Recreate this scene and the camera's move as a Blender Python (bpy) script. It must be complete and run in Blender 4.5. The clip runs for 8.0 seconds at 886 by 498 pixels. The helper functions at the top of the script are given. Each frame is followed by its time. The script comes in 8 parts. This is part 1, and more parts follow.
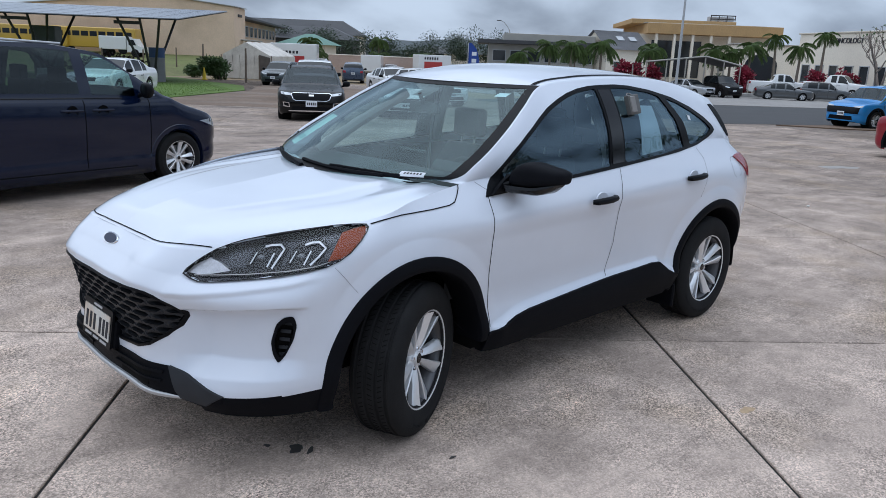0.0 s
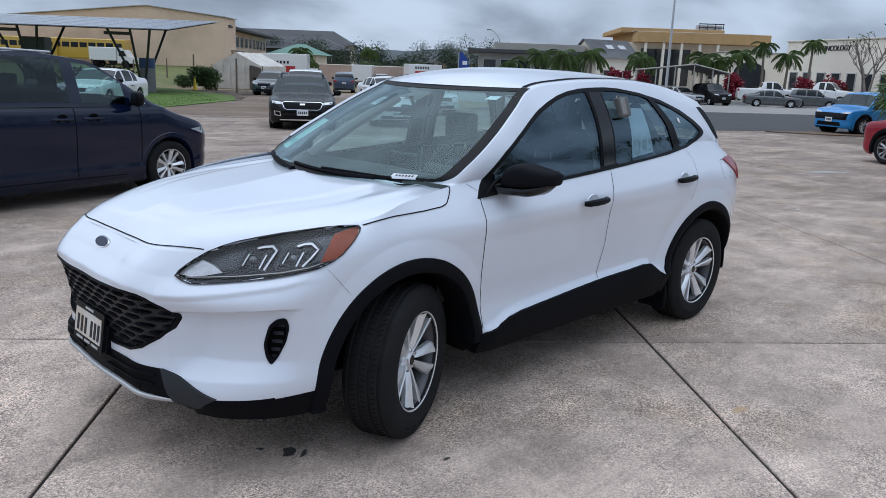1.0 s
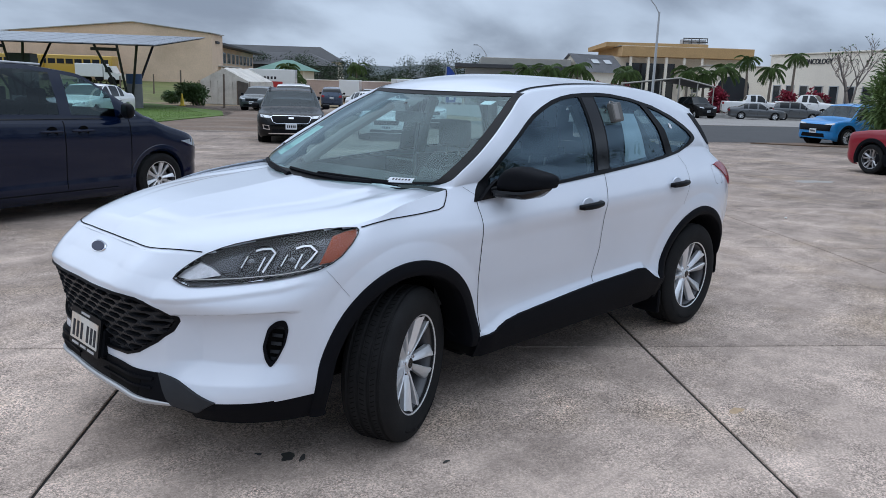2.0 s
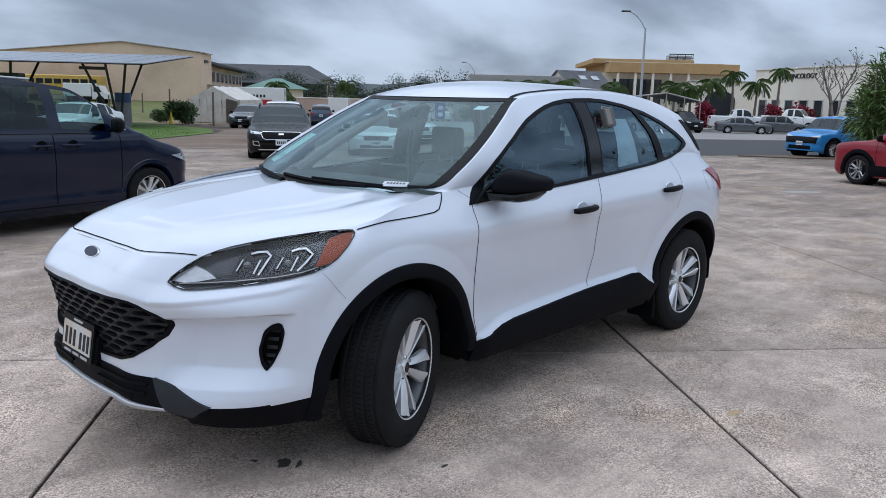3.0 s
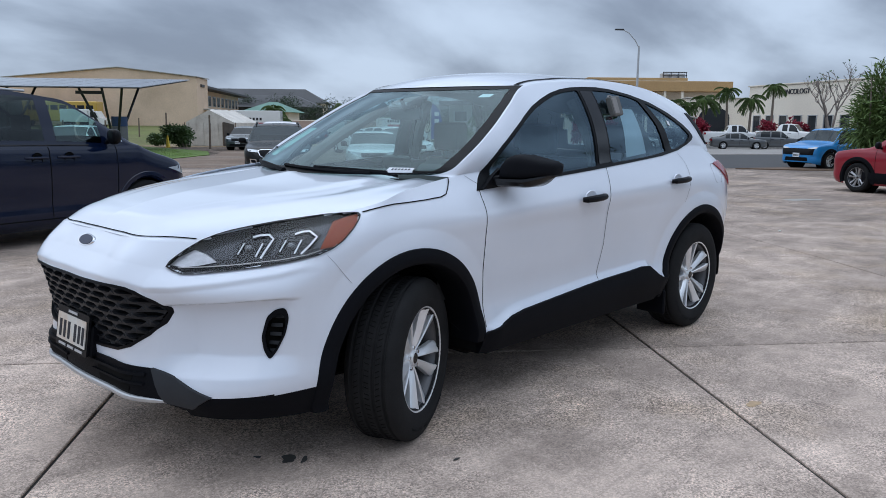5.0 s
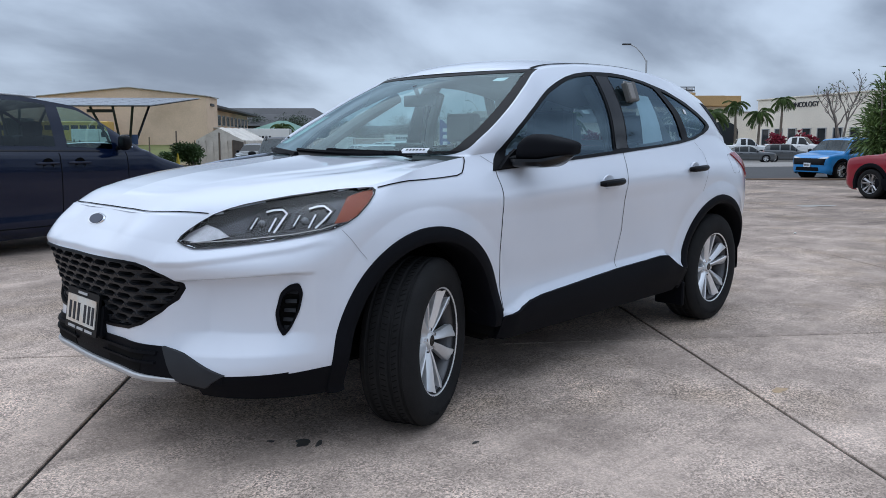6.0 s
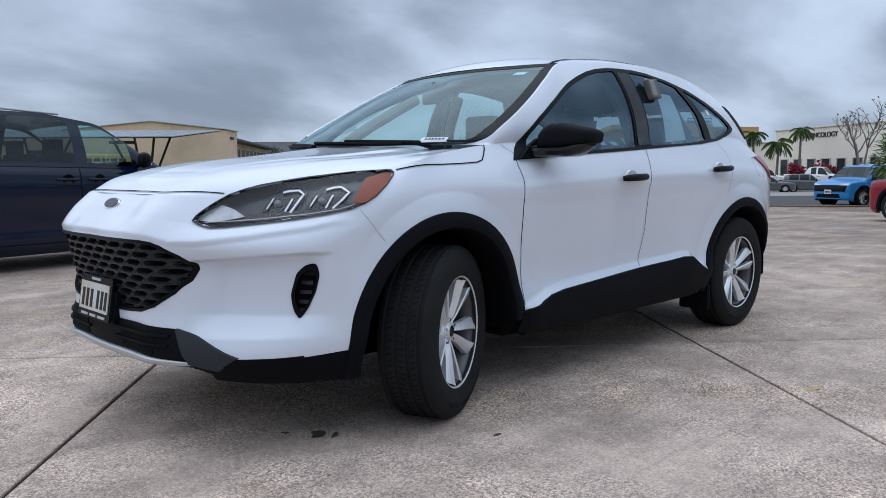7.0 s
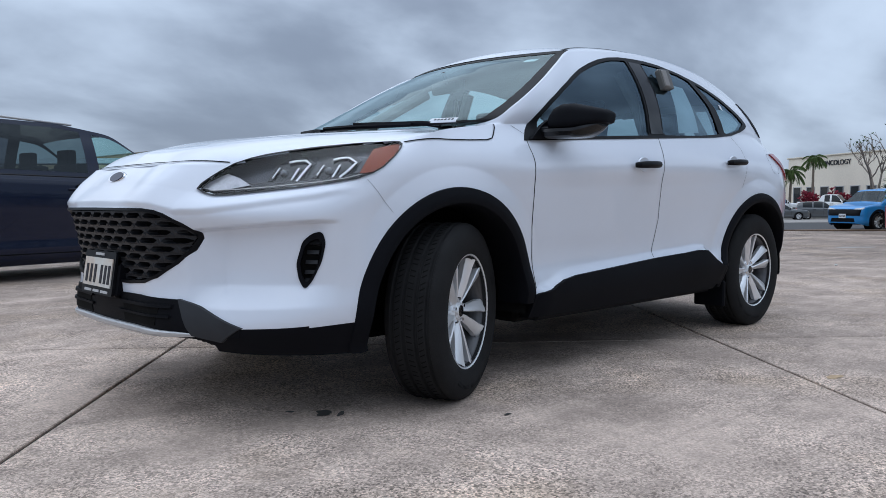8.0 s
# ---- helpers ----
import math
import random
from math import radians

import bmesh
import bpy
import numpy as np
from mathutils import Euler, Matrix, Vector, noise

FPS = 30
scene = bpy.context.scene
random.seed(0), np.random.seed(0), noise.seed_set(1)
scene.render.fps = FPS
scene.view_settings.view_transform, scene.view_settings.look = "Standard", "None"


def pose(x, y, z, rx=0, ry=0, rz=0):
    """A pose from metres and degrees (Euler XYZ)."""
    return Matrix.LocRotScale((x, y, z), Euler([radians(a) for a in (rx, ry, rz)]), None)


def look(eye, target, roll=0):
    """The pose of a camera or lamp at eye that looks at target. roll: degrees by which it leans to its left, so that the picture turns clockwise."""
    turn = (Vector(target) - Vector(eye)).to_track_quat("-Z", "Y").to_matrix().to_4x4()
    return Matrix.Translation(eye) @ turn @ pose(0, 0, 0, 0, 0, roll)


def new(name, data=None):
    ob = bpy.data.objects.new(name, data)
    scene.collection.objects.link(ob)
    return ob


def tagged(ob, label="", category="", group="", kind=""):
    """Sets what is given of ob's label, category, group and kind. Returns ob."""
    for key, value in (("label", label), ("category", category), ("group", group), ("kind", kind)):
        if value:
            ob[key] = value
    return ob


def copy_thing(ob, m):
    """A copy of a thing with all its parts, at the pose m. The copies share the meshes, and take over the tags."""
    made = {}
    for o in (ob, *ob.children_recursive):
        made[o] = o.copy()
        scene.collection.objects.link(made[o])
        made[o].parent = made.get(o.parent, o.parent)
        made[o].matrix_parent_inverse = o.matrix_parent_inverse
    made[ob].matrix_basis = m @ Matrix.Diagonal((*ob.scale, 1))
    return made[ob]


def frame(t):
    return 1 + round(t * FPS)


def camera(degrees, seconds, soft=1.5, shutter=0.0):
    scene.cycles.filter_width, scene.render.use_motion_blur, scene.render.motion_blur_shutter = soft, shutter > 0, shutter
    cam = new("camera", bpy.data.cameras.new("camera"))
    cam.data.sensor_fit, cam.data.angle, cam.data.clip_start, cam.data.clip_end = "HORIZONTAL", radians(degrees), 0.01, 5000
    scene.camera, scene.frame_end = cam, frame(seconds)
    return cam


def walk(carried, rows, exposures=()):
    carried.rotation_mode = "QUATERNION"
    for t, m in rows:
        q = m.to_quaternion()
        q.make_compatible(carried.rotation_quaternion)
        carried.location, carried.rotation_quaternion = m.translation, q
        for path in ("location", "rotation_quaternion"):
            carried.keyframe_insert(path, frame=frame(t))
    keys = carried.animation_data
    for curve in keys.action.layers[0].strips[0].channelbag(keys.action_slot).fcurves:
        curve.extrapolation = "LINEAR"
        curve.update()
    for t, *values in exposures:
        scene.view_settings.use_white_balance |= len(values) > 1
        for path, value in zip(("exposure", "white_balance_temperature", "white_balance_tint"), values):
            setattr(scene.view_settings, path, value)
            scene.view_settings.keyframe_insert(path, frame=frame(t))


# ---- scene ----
cam = camera(60.5, 8.0, soft=0.5)
PATH = [
    (0, (3.62, 3.317, 1.746), (2.266, 1.93, 1.253), 2.4),
    (0.5, (3.624, 3.327, 1.732), (2.262, 1.943, 1.251), 2.2),
    (1, (3.629, 3.327, 1.713), (2.257, 1.95, 1.244), 2.1),
    (1.5, (3.652, 3.32, 1.689), (2.267, 1.95, 1.237), 2.0),
    (3, (3.69, 3.295, 1.593), (2.267, 1.944, 1.206), 1.4),
    (3.5, (3.694, 3.286, 1.562), (2.264, 1.936, 1.193), 1.2),
    (4, (3.692, 3.263, 1.523), (2.256, 1.917, 1.169), 1.0),
    (5.5, (3.644, 3.172, 1.33), (2.213, 1.811, 1.015), 0.2),
    (6, (3.643, 3.145, 1.234), (2.22, 1.769, 0.948), -0.0),
    (6.5, (3.631, 3.122, 1.144), (2.22, 1.726, 0.897), -0.1),
    (7, (3.611, 3.097, 1.032), (2.212, 1.682, 0.832), -0.2),
    (7.5, (3.586, 3.083, 0.915), (2.195, 1.654, 0.759), -0.3),
    (8, (3.573, 3.072, 0.811), (2.191, 1.631, 0.689), -0.2),
]
walk(cam, [(t, look(eye, target, roll)) for t, eye, target, roll in PATH])

# ---- light ----
scene.view_settings.exposure = 0.31
world = bpy.data.worlds.new("overcast")
scene.world = world
world.use_nodes = True
wn, wl = world.node_tree.nodes, world.node_tree.links
wn.clear()
w_out = wn.new("ShaderNodeOutputWorld")
w_bg = wn.new("ShaderNodeBackground")
w_co = wn.new("ShaderNodeTexCoord")
w_sep = wn.new("ShaderNodeSeparateXYZ")
wl.new(w_co.outputs["Generated"], w_sep.inputs[0])


def wmath(op, a, b=None, clamp=False):
    n = wn.new("ShaderNodeMath")
    n.operation, n.use_clamp = op, clamp
    for i, v in enumerate((a, b)):
        if v is None:
            continue
        if isinstance(v, (int, float)):
            n.inputs[i].default_value = v
        else:
            wl.new(v, n.inputs[i])
    return n.outputs[0]


# clouds lie on a flat sheet overhead: direction divided by its height
w_h = wmath("ADD", wmath("MAXIMUM", w_sep.outputs[2], 0.0), 0.42)
w_cx, w_cy = wmath("DIVIDE", w_sep.outputs[0], w_h), wmath("DIVIDE", w_sep.outputs[1], w_h)
w_com = wn.new("ShaderNodeCombineXYZ")
wl.new(w_cx, w_com.inputs[0]), wl.new(w_cy, w_com.inputs[1])
w_map = wn.new("ShaderNodeMapping")
w_map.inputs["Rotation"].default_value = (0, 0, radians(40))
w_map.inputs["Scale"].default_value = (0.75, 1.0, 1.0)
wl.new(w_com.outputs[0], w_map.inputs[0])
w_n1 = wn.new("ShaderNodeTexNoise")
w_n1.inputs["Scale"].default_value, w_n1.inputs["Detail"].default_value = 2.1, 6
w_n1.inputs["Roughness"].default_value, w_n1.inputs["Distortion"].default_value = 0.48, 0.2
wl.new(w_map.outputs[0], w_n1.inputs["Vector"])
w_ramp = wn.new("ShaderNodeValToRGB")
w_ramp.color_ramp.interpolation = "EASE"
w_ramp.color_ramp.elements[0].position, w_ramp.color_ramp.elements[0].color = 0.34, (0.184, 0.229, 0.311, 1)
w_ramp.color_ramp.elements[1].position, w_ramp.color_ramp.elements[1].color = 0.66, (0.435, 0.53, 0.672, 1)
wl.new(w_n1.outputs[0], w_ramp.inputs[0])
# overcast sky: three times brighter overhead than at the horizon
w_z = wmath("MAXIMUM", w_sep.outputs[2], 0.0)
w_low = wmath("ADD", wmath("MULTIPLY", w_z, 0.6), 0.94)
w_high = wmath("POWER", w_z, 3.0)
w_mul = wn.new("ShaderNodeMix")
w_mul.data_type, w_mul.blend_type = "RGBA", "MULTIPLY"
w_mul.inputs[0].default_value = 1.0
wl.new(w_ramp.outputs[0], w_mul.inputs[6])
w_grey = wn.new("ShaderNodeCombineColor")
for k, gain in enumerate((1.52, 1.40, 1.26)):
    wl.new(wmath("ADD", w_low, wmath("MULTIPLY", w_high, gain)), w_grey.inputs[k])
wl.new(w_grey.outputs[0], w_mul.inputs[7])
w_sky = wn.new("ShaderNodeTexSky")
w_sky.sky_type, w_sky.sun_disc = "NISHITA", False
w_sky.sun_elevation, w_sky.sun_rotation = radians(63), radians(203)
w_add = wn.new("ShaderNodeMix")
w_add.data_type, w_add.blend_type = "RGBA", "ADD"
w_add.inputs[0].default_value = 0.004
wl.new(w_mul.outputs[2], w_add.inputs[6]), wl.new(w_sky.outputs[0], w_add.inputs[7])
wl.new(w_add.outputs[2], w_bg.inputs[0])
w_bg.inputs[1].default_value = 1.0
wl.new(w_bg.outputs[0], w_out.inputs[0])

sun_data = bpy.data.lights.new("sun", "SUN")
sun_data.energy, sun_data.angle, sun_data.color = 0.66, radians(105), (0.95, 0.97, 1.02)
sun_ob = new("sun", sun_data)
sun_ob.matrix_world = look((0, 0, 30), (-7.0, 12.0, 0))


# ---- materials ----
def mat(name, color, rough=0.5, metal=0.0, coat=0.0, vary=0.0, vscale=3.0, grain=0.0, gscale=60.0, bump=0.0, rand=0.0,
        dark=None, dscale=1.2, damount=0.0, spec=0.5, rvary=0.0):
    """A surface: base colour, broad variation (vary), fine grain, stains towards the colour dark, relief, and a change from piece to piece (rand)."""
    m = bpy.data.materials.new(name)
    m.use_nodes = True
    nt, nodes, links = m.node_tree, m.node_tree.nodes, m.node_tree.links
    b = nodes["Principled BSDF"]
    b.inputs["Roughness"].default_value, b.inputs["Metallic"].default_value = rough, metal
    b.inputs["Coat Weight"].default_value, b.inputs["Coat Roughness"].default_value = coat, 0.04
    b.inputs["Specular IOR Level"].default_value = spec
    b.inputs["Base Color"].default_value = (*color, 1)
    if not (vary or grain or bump or rand or damount):
        return m
    co = nodes.new("ShaderNodeTexCoord").outputs["Object"]

    def tex(scale, detail=5, rgh=0.6):
        n = nodes.new("ShaderNodeTexNoise")
        n.inputs["Scale"].default_value, n.inputs["Detail"].default_value, n.inputs["Roughness"].default_value = scale, detail, rgh
        links.new(co, n.inputs["Vector"])
        return n.outputs[0]

    def scaled(value, amount):
        n = nodes.new("ShaderNodeMapRange")
        n.inputs[1].default_value, n.inputs[2].default_value = 0.25, 0.75
        n.inputs[3].default_value, n.inputs[4].default_value = 1 - amount, 1 + amount
        links.new(value, n.inputs[0])
        return n.outputs[0]

    def times(a, c):
        n = nodes.new("ShaderNodeMath")
        n.operation = "MULTIPLY"
        links.new(a, n.inputs[0]), links.new(c, n.inputs[1])
        return n.outputs[0]

    f = None
    for amount, scale in ((vary, vscale), (grain, gscale)):
        if amount:
            v = scaled(tex(scale), amount)
            f = v if f is None else times(f, v)
    if rand:
        info = nodes.new("ShaderNodeObjectInfo")
        n = nodes.new("ShaderNodeMapRange")
        n.inputs[3].default_value, n.inputs[4].default_value = 1 - rand, 1 + rand
        links.new(info.outputs["Random"], n.inputs[0])
        f = n.outputs[0] if f is None else times(f, n.outputs[0])
    base = nodes.new("ShaderNodeRGB")
    base.outputs[0].default_value = (*color, 1)
    col = base.outputs[0]
    if damount:
        n = nodes.new("ShaderNodeMapRange")
        n.inputs[1].default_value, n.inputs[2].default_value = 0.48, 0.72
        n.inputs[4].default_value = damount
        links.new(tex(dscale, 7, 0.65), n.inputs[0])
        mx = nodes.new("ShaderNodeMix")
        mx.data_type = "RGBA"
        links.new(n.outputs[0], mx.inputs[0]), links.new(col, mx.inputs[6])
        mx.inputs[7].default_value = (*(dark or [c * 0.5 for c in color]), 1)
        col = mx.outputs[2]
    if f is not None:
        sc = nodes.new("ShaderNodeVectorMath")
        sc.operation = "SCALE"
        links.new(col, sc.inputs[0]), links.new(f, sc.inputs["Scale"])
        col = sc.outputs[0]
    links.new(col, b.inputs["Base Color"])
    if bump:
        bp = nodes.new("ShaderNodeBump")
        bp.inputs["Strength"].default_value, bp.inputs["Distance"].default_value = bump, 0.006
        links.new(tex(gscale * 1.3), bp.inputs["Height"])
        links.new(bp.outputs[0], b.inputs["Normal"])
    if rvary:
        rr = nodes.new("ShaderNodeMapRange")
        rr.inputs[1].default_value, rr.inputs[2].default_value = 0.3, 0.7
        rr.inputs[3].default_value, rr.inputs[4].default_value = max(rough - rvary, 0.02), min(rough + rvary, 1)
        links.new(tex(vscale * 2.3), rr.inputs[0])
        links.new(rr.outputs[0], b.inputs["Roughness"])
    return m


def glass_mat(name, tint, rough=0.0, gloss=0.9, least=0.06, sheen=(1, 1, 1)):
    """A thin tinted pane: light goes straight through, with a Fresnel gloss on top."""
    m = bpy.data.materials.new(name)
    m.use_nodes = True
    nodes, links = m.node_tree.nodes, m.node_tree.links
    nodes.remove(nodes["Principled BSDF"])
    tr, gl, mx, lw = (nodes.new(k) for k in ("ShaderNodeBsdfTransparent", "ShaderNodeBsdfGlossy", "ShaderNodeMixShader", "ShaderNodeLayerWeight"))
    tr.inputs[0].default_value = (*tint, 1)
    gl.inputs["Roughness"].default_value = rough
    gl.inputs["Color"].default_value = (*sheen, 1)
    lw.inputs[0].default_value = 0.5
    pw, ma = nodes.new("ShaderNodeMath"), nodes.new("ShaderNodeMath")
    pw.operation, ma.operation = "POWER", "MULTIPLY_ADD"
    pw.inputs[1].default_value = 4.5
    ma.inputs[1].default_value, ma.inputs[2].default_value = gloss, least
    links.new(lw.outputs["Facing"], pw.inputs[0]), links.new(pw.outputs[0], ma.inputs[0]), links.new(ma.outputs[0], mx.inputs[0])
    links.new(tr.outputs[0], mx.inputs[1]), links.new(gl.outputs[0], mx.inputs[2])
    links.new(mx.outputs[0], nodes["Material Output"].inputs[0])
    return m


def paint(name, color, rough=0.38, metal=0.0, coat=1.0, spec=0.5):
    return mat(name, color, rough, metal, coat=coat, vary=0.02, vscale=2.5, rvary=0.05, spec=spec)


M_WHITE = paint("white_paint", (0.68, 0.72, 0.79), 0.34)
M_BLACK = mat("black_plastic", (0.0045, 0.0050, 0.0070), 0.60, vary=0.12, vscale=4, grain=0.25, gscale=500, bump=0.12, spec=0.08)
M_GRILLE = mat("grille_plastic", (0.020, 0.021, 0.024), 0.42, vary=0.1, vscale=6, spec=0.25)
M_BLACK2 = mat("black_trim", (0.005, 0.0055, 0.007), 0.40, vary=0.1, vscale=6, grain=0.1, gscale=300, spec=0.10)
M_GLOSSBLACK = mat("gloss_black", (0.006, 0.006, 0.007), 0.16, spec=0.4)
M_GAP = mat("gap_shadow", (0.006, 0.006, 0.006), 0.9, spec=0.1)
M_RUBBER = mat("tyre_rubber", (0.014, 0.014, 0.0145), 0.85, spec=0.18, vary=0.25, vscale=9, grain=0.2, gscale=200, bump=0.15)
M_ALLOY = mat("alloy", (0.80, 0.81, 0.82), 0.30, 0.55, vary=0.05, vscale=9)
M_CHROME = mat("chrome", (0.75, 0.76, 0.78), 0.08, 1.0)
M_SILVER = mat("silver_plastic", (0.48, 0.49, 0.50), 0.4, 0.5, vary=0.05, vscale=8)
M_STEEL = mat("steel", (0.30, 0.29, 0.28), 0.42, 0.9, vary=0.2, vscale=12)
M_LINING = mat("interior_plastic", (0.024, 0.025, 0.027), 0.7, vary=0.12, vscale=7, grain=0.15, gscale=300)
M_SEAT = mat("seat_cloth", (0.022, 0.024, 0.026), 0.9, vary=0.1, vscale=12, grain=0.3, gscale=350, bump=0.2)
M_HEADLINER = mat("headliner", (0.20, 0.21, 0.21), 0.9, vary=0.05, vscale=9)
M_LAMPBODY = mat("lamp_housing", (0.052, 0.054, 0.060), 0.22, 0.55, vary=0.35, vscale=14)
M_AMBER = mat("amber_lens", (0.25, 0.040, 0.007), 0.35, spec=0.2, vary=0.1, vscale=40)
M_RED = mat("red_lens", (0.30, 0.010, 0.018), 0.2, coat=0.35, vary=0.1, vscale=30)
M_PAPER = mat("paper", (0.72, 0.75, 0.78), 0.8, vary=0.05, vscale=12)
M_GREENPAPER = mat("mint_paper", (0.45, 0.68, 0.62), 0.7, vary=0.06, vscale=12)
M_INK = mat("ink", (0.02, 0.02, 0.025), 0.8)
M_BLUE_BADGE = mat("badge_blue", (0.010, 0.018, 0.05), 0.3, spec=0.3)
G_SCREEN = glass_mat("windscreen_glass", (0.66, 0.85, 0.83), 0.0, 0.85, 0.055, (0.80, 0.97, 1.0))
G_SIDE = glass_mat("side_glass", (0.52, 0.64, 0.66), 0.0, 0.85, 0.11, (0.62, 0.84, 1.0))
G_DARK = glass_mat("privacy_glass", (0.22, 0.25, 0.27), 0.0, 0.55, 0.035, (0.85, 0.95, 1.0))
G_CLEAR = glass_mat("clear_lens", (0.94, 0.95, 0.96), 0.0, 0.32, 0.024)


# ---- building helpers ----
from mathutils.bvhtree import BVHTree
from mathutils.geometry import delaunay_2d_cdt


def link(name, bm, material, sharp=35, smooth=True):
    bmesh.ops.recalc_face_normals(bm, faces=bm.faces)
    me = bpy.data.meshes.new(name)
    bm.to_mesh(me)
    bm.free()
    me.materials.append(material)
    if smooth and len(me.polygons):
        me.polygons.foreach_set("use_smooth", [True] * len(me.polygons))
        me.set_sharp_from_angle(angle=radians(sharp))
    return new(name, me)


def part(name, bm, material, parent=None, label="", sharp=35, smooth=True):
    ob = link(name, bm, material, sharp, smooth)
    ob.parent = parent
    if label:
        tagged(ob, label)
    return ob


def thing(name, label, category, group="", kind="", m=None):
    ob = new(name)
    ob.empty_display_size = 0.2
    if m is not None:
        ob.matrix_basis = m
    return tagged(ob, label, category, group, kind)


def box(bm, c, s, bevel=0.0, m=None, seg=1):
    made = bmesh.ops.create_cube(bm, size=1.0, matrix=(m or Matrix()) @ Matrix.Translation(c) @ Matrix.Diagonal((*s, 1)))
    if bevel:
        edges = list({e for v in made["verts"] for e in v.link_edges})
        bmesh.ops.bevel(bm, geom=edges, offset=bevel, segments=seg, affect="EDGES", profile=0.7)
    return bm


def cyl(bm, p, q, r, r2=None, seg=12):
    p, q = Vector(p), Vector(q)
    m = Matrix.Translation((p + q) / 2) @ (q - p).to_track_quat("Z", "Y").to_matrix().to_4x4()
    bmesh.ops.create_cone(bm, cap_ends=True, segments=seg, radius1=r, radius2=r if r2 is None else r2, depth=(q - p).length, matrix=m)
    return bm


def lathe(bm, profile, m=None, seg=48, closed=False):
    """Turns (radius, height) pairs about the z axis of m."""
    m = m or Matrix()
    rings = []
    for r, h in profile:
        rings.append([bm.verts.new(m @ Vector((r * math.cos(a), r * math.sin(a), h))) for a in (2 * math.pi * k / seg for k in range(seg))])
    pairs = list(zip(rings, rings[1:])) + ([(rings[-1], rings[0])] if closed else [])
    for a, c in pairs:
        for k in range(seg):
            bm.faces.new((a[k], a[(k + 1) % seg], c[(k + 1) % seg], c[k]))
    return bm


def grid(bm, rows, wrap=False):
    """Faces over rows of points (a list of equal lists)."""
    vs = [[bm.verts.new(p) for p in row] for row in rows]
    for a, c in zip(vs, vs[1:]):
        n = len(a)
        for k in range(n if wrap else n - 1):
            quad = (a[k], a[(k + 1) % n], c[(k + 1) % n], c[k])
            bm.faces.new(quad)
    return vs


def pipe(bm, pts, r, seg=8):
    """A round bar along points."""
    pts = [Vector(p) for p in pts]
    rows = []
    for i, p in enumerate(pts):
        d = (pts[min(i + 1, len(pts) - 1)] - pts[max(i - 1, 0)]).normalized()
        q = d.to_track_quat("Z", "Y")
        rr = r[i] if isinstance(r, (list, tuple)) else r
        rows.append([p + q @ Vector((rr * math.cos(2 * math.pi * k / seg), rr * math.sin(2 * math.pi * k / seg), 0)) for k in range(seg)])
    vs = grid(bm, rows, wrap=True)
    bm.faces.new(vs[0][::-1]), bm.faces.new(vs[-1])
    return bm


def prism(bm, outline, depth, m=None):
    """A flat outline (x, y) in m, given a thickness along m's z."""
    m = m or Matrix()
    lo = [bm.verts.new(m @ Vector((x, y, 0))) for x, y in outline]
    hi = [bm.verts.new(m @ Vector((x, y, depth))) for x, y in outline]
    n = len(lo)
    bm.faces.new(lo[::-1]), bm.faces.new(hi)
    for k in range(n):
        bm.faces.new((lo[k], lo[(k + 1) % n], hi[(k + 1) % n], hi[k]))
    return bm


def fresh():
    return bmesh.new()


def mirrored(bm):
    """The same part on the other side of the car."""
    other = bm.copy()
    for v in other.verts:
        v.co.y = -v.co.y
    return other


def hermite(ts, ps, t):
    """A smooth curve through the points ps at the parameters ts (numpy), at the parameters t."""
    ts, ps, t = np.asarray(ts, float), np.asarray(ps, float), np.atleast_1d(t)
    h = np.diff(ts)
    d = np.diff(ps, axis=0) / h.reshape(-1, *[1] * (ps.ndim - 1))
    tan = np.empty_like(ps)
    tan[0], tan[-1] = d[0], d[-1]
    w = (h[1:] / (h[1:] + h[:-1])).reshape(-1, *[1] * (ps.ndim - 1))
    tan[1:-1] = d[:-1] * w + d[1:] * (1 - w)
    i = np.clip(np.searchsorted(ts, t, "right") - 1, 0, len(ts) - 2)
    sh = (-1, *[1] * (ps.ndim - 1))
    hh, s = h[i].reshape(sh), ((t - ts[i]) / h[i]).reshape(sh)
    return ((1 + 2 * s) * (1 - s) ** 2 * ps[i] + s * (1 - s) ** 2 * hh * tan[i] + s * s * (3 - 2 * s) * ps[i + 1] + s * s * (s - 1) * hh * tan[i + 1])


def inside(poly, x, y):
    """Which of the points (x, y) lie inside the polygon (numpy)."""
    res = np.zeros(np.shape(x), bool)
    for (x0, y0), (x1, y1) in zip(poly, poly[1:] + poly[:1]):
        cross = (np.asarray(y0 > y) != np.asarray(y1 > y))
        with np.errstate(divide="ignore", invalid="ignore"):
            xi = (x1 - x0) * (y - y0) / (y1 - y0 + 1e-12) + x0
        res ^= cross & (x < xi)
    return res


def dense(poly, step, closed=True):
    out = []
    pairs = list(zip(poly, poly[1:] + (poly[:1] if closed else [])))
    for a, c in pairs:
        a, c = Vector(a), Vector(c)
        n = max(1, int((c - a).length / step + 0.5))
        out += [a.lerp(c, k / n) for k in range(n)]
    if not closed:
        out.append(Vector(poly[-1]))
    return out


